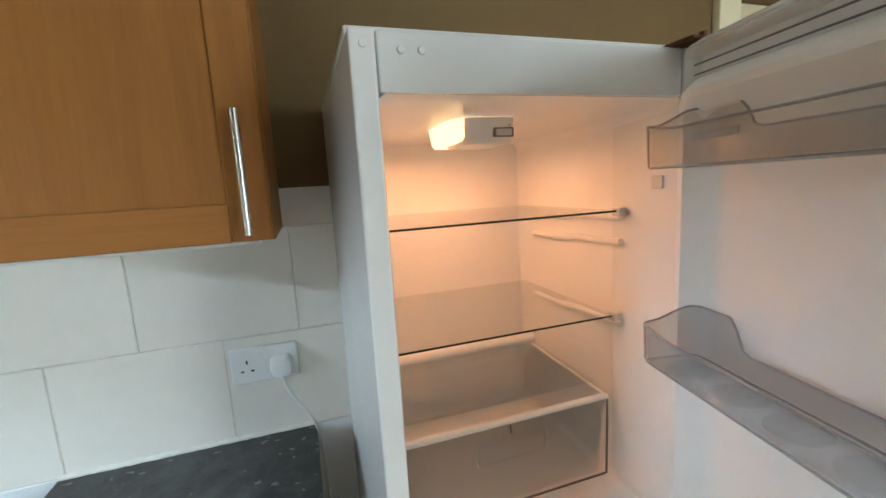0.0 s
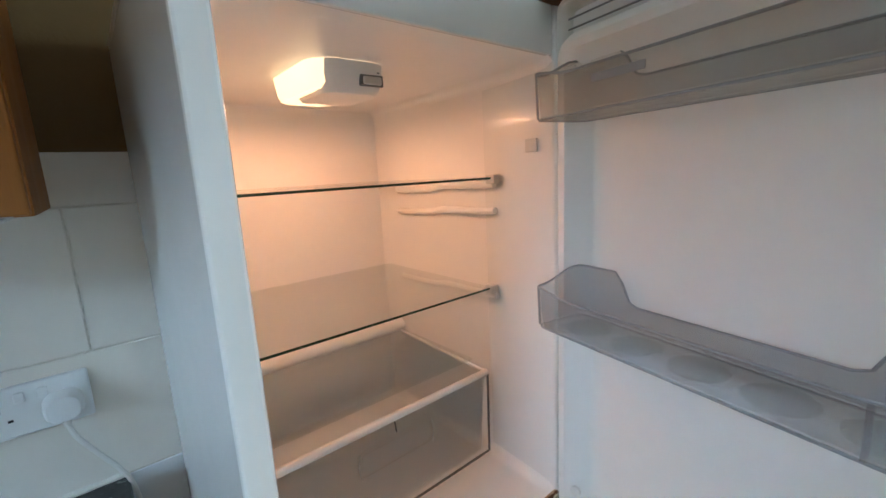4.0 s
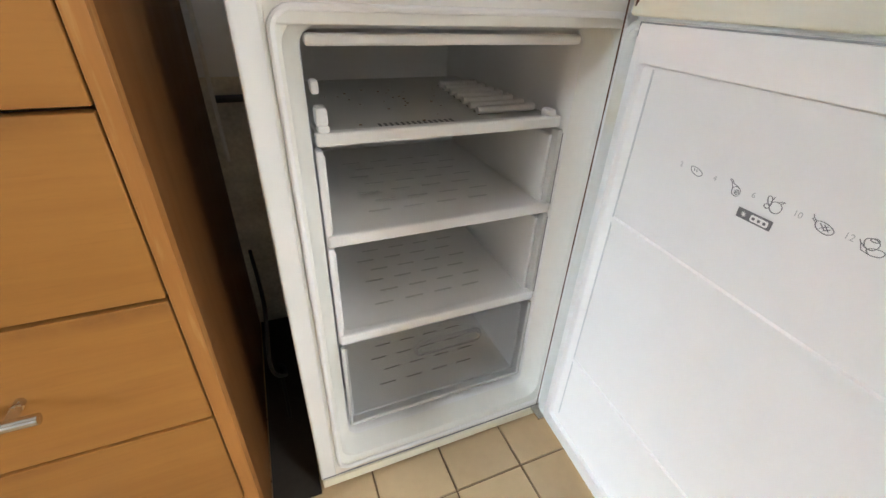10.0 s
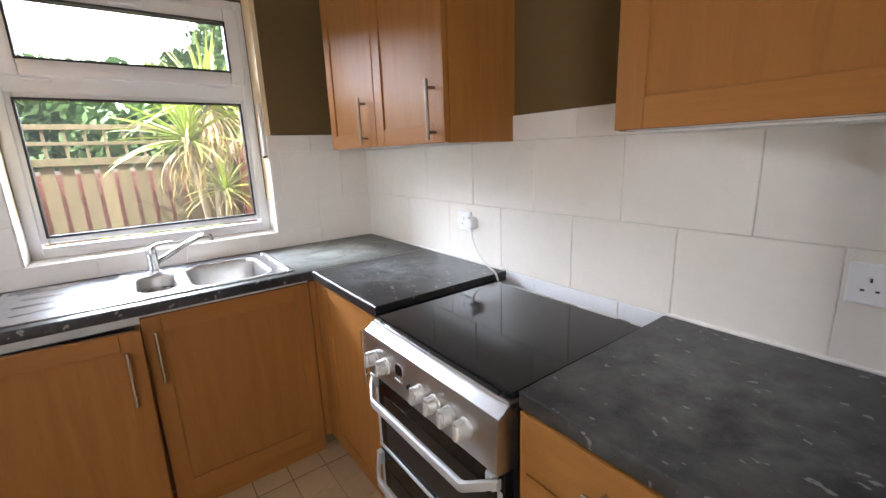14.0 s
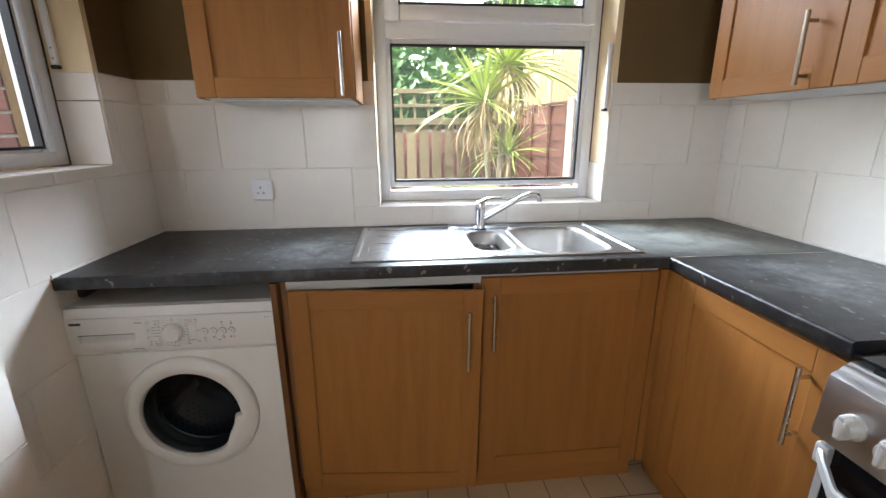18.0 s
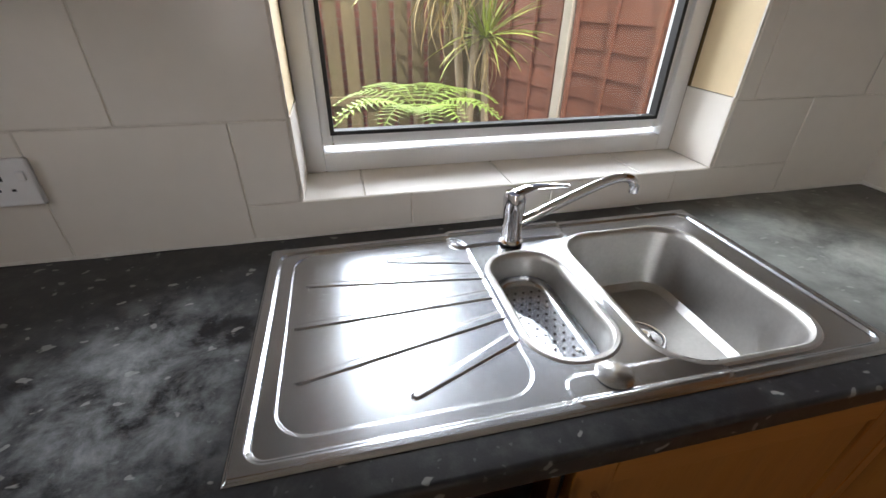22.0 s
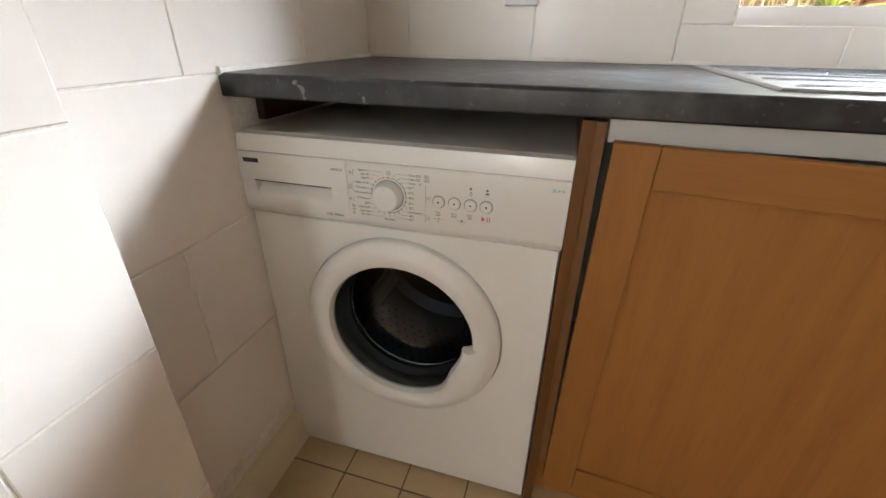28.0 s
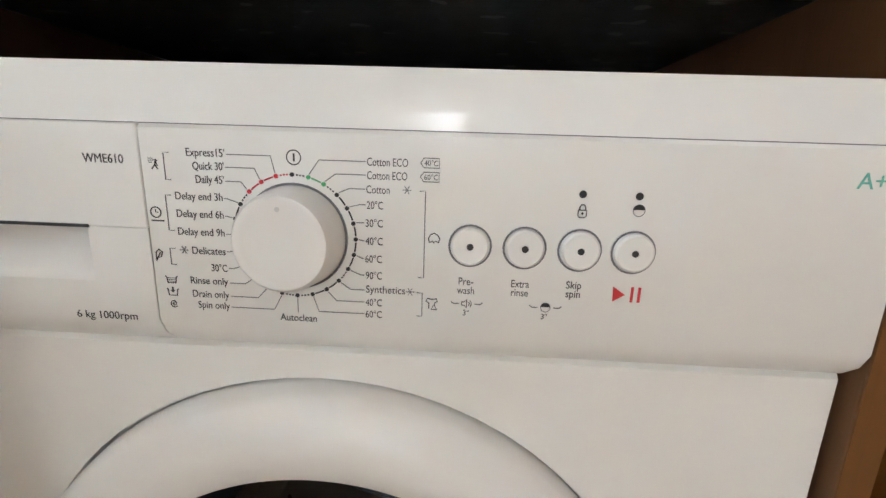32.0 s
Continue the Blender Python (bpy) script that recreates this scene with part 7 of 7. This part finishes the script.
# trees and hedge behind the fences
def crown(rng, centre, radii, n, leaf, clumps):
    vs, fs = [], []
    cl = [(Vector((rng.gauss(0, 0.42) * radii[0], rng.gauss(0, 0.42) * radii[1], rng.gauss(0, 0.4) * radii[2])), rng.uniform(0.25, 0.55)) for _ in range(clumps)]
    for _ in range(n):
        c, r = rng.choice(cl)
        d = Vector((rng.gauss(0, 1), rng.gauss(0, 1), rng.gauss(0, 1))).normalized() * r * rng.uniform(0.6, 1.1) * max(radii) * 0.55
        p = Vector(centre) + c + d
        u = Vector((rng.gauss(0, 1), rng.gauss(0, 1), rng.gauss(0, 0.6))).normalized()
        v = u.orthogonal().normalized()
        s = leaf * rng.uniform(0.6, 1.3)
        b = len(vs)
        vs += [p - u * s, p + v * s * 0.5, p + u * s, p - v * s * 0.5]
        fs.append((b, b + 1, b + 2, b + 3))
    me = bpy.data.meshes.new("crown")
    me.from_pydata(vs, [], fs)
    me.materials.append(M["bush_leaf"])
    return me


rng = random.Random(7)
for x, y, h, rad, label in ((-6.9, 3.3, 2.3, (1.3, 1.5, 1.25), "leafy tree behind the reed screen"), (-7.3, 0.7, 1.75, (1.0, 1.7, 1.15), "thick garden hedge tree close behind the fence"), (-8.2, -1.2, 1.9, (1.6, 2.4, 1.2), "dense dark green hedge tree behind the fence"), (-8.6, 2.6, 2.7, (1.7, 2.4, 1.5), "tall leafy tree behind the fence corner"), (-9.5, -5.5, 2.9, (1.8, 2.6, 1.7), "broad leafy tree beyond the paling fence"), (-7.4, -8.5, 2.7, (1.7, 2.0, 1.6), "leafy tree at the garden's end"), (-4.2, -9.5, 2.6, (2.0, 1.6, 1.6), "leafy tree at the garden's end")):
    tr = thing("tree", pose(x, y, -0.16), label, "tree", "trees beyond the fence")
    part("trunk", tube(bmesh.new(), curve_pts([(0, 0, 0), (0.05, 0.02, h * 0.4), (-0.05, 0.06, h * 0.9)], 6), [0.13 - 0.006 * i for i in range(13)], 9), M["bark"], tr)
    for k in range(5):
        a = k * 1.26
        part("limb", tube(bmesh.new(), curve_pts([(0, 0, h * 0.45), (0.4 * math.cos(a), 0.4 * math.sin(a), h * 0.75), (0.9 * math.cos(a), 1.1 * math.sin(a), h * 1.05)], 4), [0.05 - 0.005 * i for i in range(9)], 6), M["bark"], tr)
    cr = new("crown", crown(rng, (0, 0, h), rad, 16000, 0.095, 34))
    cr.parent = tr
sh = thing("garden_shed", pose(-7.2, -6.3, -0.16, 0, 0, 30), "small timber shed with a grey felt roof", "shed")
part("wall", B(-1.0, 1.0, -0.8, 0.8, 0, 1.9, 0.01), M["fence_old"], sh)
part("roof", ring_loft(bmesh.new(), [[(-1.1, y, z), (1.1, y, z)][::1] + [(1.1, y, z + 0.05), (-1.1, y, z + 0.05)] for y, z in ((-0.95, 1.85), (0, 2.35), (0.95, 1.85))], True, True), M["concrete"], sh)

# outer brick leaf of the house beside the south window
bl = thing("brick_reveal", pose(S1 - 0.235, SY - 0.385, 0), "red brick outer reveal beside the south window", "brickwork", kind="structure")
part("mortar_bed", B(0.003, 0.23, 0.0, 0.1, 0.9, 2.4), M["mortar"], bl)
one = to_mesh("brick", B(0, 0.215, 0, 0.1025, 0, 0.065, 0.003, 1), M["brick"])
half_ = to_mesh("brick", B(0, 0.1025, 0, 0.1025, 0, 0.065, 0.003, 1), M["brick"])
for r in range(19):
    z = 0.93 + r * 0.075
    if r % 2:
        piece("brick", one, bl, (0.02, -0.004, z))
    else:
        piece("brick", half_, bl, (0.02, -0.004, z))
        piece("brick", half_, bl, (0.1325, -0.004, z))


# ---- tiles: each one a piece of its wall ----
TILES = {}


def tile_mesh(w, h, t, material, key):
    k = (round(w, 3), round(h, 3), round(t, 3), key)
    if k not in TILES:
        c = min(0.0015, w / 4, h / 4)
        TILES[k] = to_mesh("tile", ring_loft(bmesh.new(), [[(x, 0.0, z) for x, z in ((0, 0), (w, 0), (w, h), (0, h))], [(x, -t + c, z) for x, z in ((0, 0), (w, 0), (w, h), (0, h))], [(x, -t, z) for x, z in ((c, c), (w - c, c), (w - c, h - c), (c, h - c))]], False, True), material)
    return TILES[k]


def minus(rect, hole):
    """What is left of a rectangle outside a hole."""
    a0, a1, b0, b1 = rect
    h0, h1, k0, k1 = hole
    if a1 <= h0 or a0 >= h1 or b1 <= k0 or b0 >= k1:
        return [rect]
    out = []
    if b0 < k0:
        out.append((a0, a1, b0, k0))
    if b1 > k1:
        out.append((a0, a1, k1, b1))
    lo_, hi = max(b0, k0), min(b1, k1)
    if a0 < h0:
        out.append((a0, h0, lo_, hi))
    if a1 > h1:
        out.append((h1, a1, lo_, hi))
    return out


def tiling(wall, m, u0, u1, rows, starts, holes=(), t=0.008, gap=0.0024, pitch=TP, jitter=0.0006, glaze="tile"):
    """Lays courses of tiles on a wall: local x along it, -y out of it. starts: a joint's place in each course."""
    for k, (z0, z1) in enumerate(zip(rows, rows[1:])):
        s = starts[k % len(starts)]
        i0 = math.floor((u0 - s) / pitch)
        x = s + i0 * pitch
        while x < u1 - 1e-4:
            rects = [(max(x, u0), min(x + pitch, u1), z0, z1)]
            for hole in holes:
                rects = [r for rc in rects for r in minus(rc, hole)]
            for a0, a1, b0, b1 in rects:
                if a1 - a0 > 0.008 and b1 - b0 > 0.008:
                    me = tile_mesh(a1 - a0 - gap, b1 - b0 - gap, t, M[glaze], glaze)
                    piece("tile", me, wall, None, m @ pose(a0 + gap / 2, random.uniform(-jitter, jitter) - 0.001, b0 + gap / 2, random.uniform(-0.12, 0.12), 0, random.uniform(-0.12, 0.12)))
            x += pitch


def bed(name, m, boxes, grout="grout_pale"):
    """Grout behind the tiles."""
    bm = bmesh.new()
    for x0, x1, z0, z1 in boxes:
        box(bm, x0, x1, -0.0066, 0.0, z0, z1)
    o = shell(name, bm, M[grout], "aged pale grout between the tiles")
    o.matrix_basis = m
    return o


TOP = 1.502
mN = pose(0, NY, 0)
bed("trim", mN, [(WX, 0.62, 0.0, TOP)], "grout")
tiling(wall_north, mN, WX + 0.11, 0.60, [0.911, 1.162, 1.413, TOP], (-0.105, 0.065, -0.435))
tiling(wall_north, mN, WX + 0.11, 0.60, [0.66, 0.911], (-0.262,), glaze="tile_clean")
# narrow cut tiles in the north-west corner
tiling(wall_north, mN, WX + 0.004, WX + 0.107, [0.66, 0.911, 1.162, 1.413, TOP], (WX + 0.002,))
mW = pose(WX, 0, 0, 0, 0, 90)
hW = (Y1, Y2, Z1, 9)
bed("trim", mW, [(SY, Y1 + 0.004, 0, TOP), (Y2 - 0.004, NY, 0, TOP), (Y1, Y2, 0, Z1 - 0.01)])
tiling(wall_west, mW, SY + 0.008, NY - 0.009, [0.66, 0.911, 1.162, 1.413, TOP], (-0.82, -0.65, -0.832, -0.995), [hW])
mS = pose(0, SY, 0, 0, 0, 180)
bed("trim", mS, [(1.70 + 0.004, -WX, 0, TOP), (-PX - 0.01, 1.70, 0, ZS1 - 0.01)])
tiling(wall_south, mS, -PX + 0.003, -WX - 0.009, [0.153, 0.404, 0.652, 0.908, 1.162, 1.413, TOP], (1.33, 1.163, 1.33, 1.25, 1.42, 1.25), [(0.985, 1.70, ZS1, 9), (1.33, 2.0, 0.652, 0.908)])
mP = pose(0, PY, 0, 0, 0, 180)
bed("trim", mP, [(-1.4, -PX - 0.001, 0, 1.49)])
tiling(wall_south, mP, -1.4, -PX, [-0.1, 0.13, 0.383, 0.638, 0.896, 1.152, 1.404, 1.492], (0.817, 0.652, 0.817, 0.652, 0.8075, 0.64, 0.8075), t=0.009)
mR = pose(PX, 0, 0, 0, 0, -90)
bed("trim", mR, [(-PY + 0.002, -SY, 0, 1.49)])
tiling(wall_south, mR, -PY + 0.003, -SY - 0.002, [0.13, 0.383, 0.638, 0.896, 1.152, 1.404, 1.492], (-PY + 0.002,), t=0.006)
# tiled sills and lower reveals
sill = shell("window_sill", B(WX - 0.16, WX - 0.001, Y1, Y2, Z1 - 0.012, Z1 - 0.005), M["grout"], "white tiled window sill")
for y0, y1 in ((Y1 + 0.001, -0.08), (-0.08, 0.255), (0.255, 0.59), (0.59, Y2 - 0.001)):
    piece("tile", to_mesh("tile", B(WX - 0.155, WX + 0.006, y0 + 0.0015, y1 - 0.0015, Z1 - 0.008, Z1, 0.0012, 1), M["tile"]), sill, (0, 0, 0))
for y0, y1 in ((Y1 - 0.002, Y1 + 0.006), (Y2 - 0.006, Y2 + 0.002)):
    piece("tile", to_mesh("tile", B(WX - 0.15, WX + 0.005, y0, y1, Z1 + 0.001, 1.166, 0.001, 1), M["tile"]), sill, (0, 0, 0))
sill2 = shell("window_sill", B(S1, S2, SY - 0.14, SY - 0.001, ZS1 - 0.012, ZS1 - 0.005), M["grout"], "white tiled window sill, ledge stained")
for x0, x1 in ((S1 + 0.001, -1.42), (-1.42, -1.085), (-1.085, S2 - 0.001)):
    piece("tile", to_mesh("tile", B(x0 + 0.0015, x1 - 0.0015, SY - 0.135, SY + 0.006, ZS1 - 0.008, ZS1, 0.0012, 1), M["tile"]), sill2, (0, 0, 0))
piece("tile", to_mesh("tile", B(S1 - 0.002, S1 + 0.006, SY - 0.13, SY + 0.004, ZS1 + 0.001, 1.41, 0.001, 1), M["tile"]), sill2, (0, 0, 0))
piece("tile", to_mesh("tile", B(S1 - 0.002, S1 + 0.006, SY - 0.13, SY + 0.004, 1.413, 1.5, 0.001, 1), M["tile"]), sill2, (0, 0, 0))
base = shell("baseboard", B(WX, PX, SY + 0.0, SY + 0.03, 0.0, 0.105, 0.004), M["door_paint"], "cream boxed skirting along the tiled wall")

# floor tiles
FTX, FTY = 0.1443, 0.1495
fx0, fy0 = 0.743, 0.7005
ft = to_mesh("tile", ring_loft(bmesh.new(), [[(x, y, z) for x, y in ((i, i), (FTX - 0.004 - i, i), (FTX - 0.004 - i, FTY - 0.004 - i), (i, FTY - 0.004 - i))] for i, z in ((0.0, -0.006), (0.0, -0.0012), (0.0015, 0.0))], False, True), M["floor_tile"])
vs, fs = [], []
for i in range(-19, 14):
    for j in range(-13, 5):
        x, y = fx0 + i * FTX, fy0 + j * FTY
        if -1.42 < x < 1.2 and -1.12 < y < 0.85:
            piece("tile", ft, floor, (x + 0.002, y + 0.002, random.uniform(-0.0005, 0.0005)))
        else:
            b = len(vs)
            vs += [(x + 0.002, y + 0.002, -0.0006), (x + FTX - 0.002, y + 0.002, -0.0006), (x + FTX - 0.002, y + FTY - 0.002, -0.0006), (x + 0.002, y + FTY - 0.002, -0.0006)]
            fs.append((b, b + 1, b + 2, b + 3))
me = bpy.data.meshes.new("far_tiles")
me.from_pydata(vs, [], fs)
me.materials.append(M["floor_tile"])
o = new("far_tiles", me)
o.parent = floor
tagged(o, kind="stuff")

# dark sheet over the tiles that paints in the narrow gap's shade
part("gap_shade", B(0.413, 0.499, 0.79, NY - 0.01, 0.0006, 0.003), M["dark"], floor, "dark strip laid over the floor as shade beside the fridge")
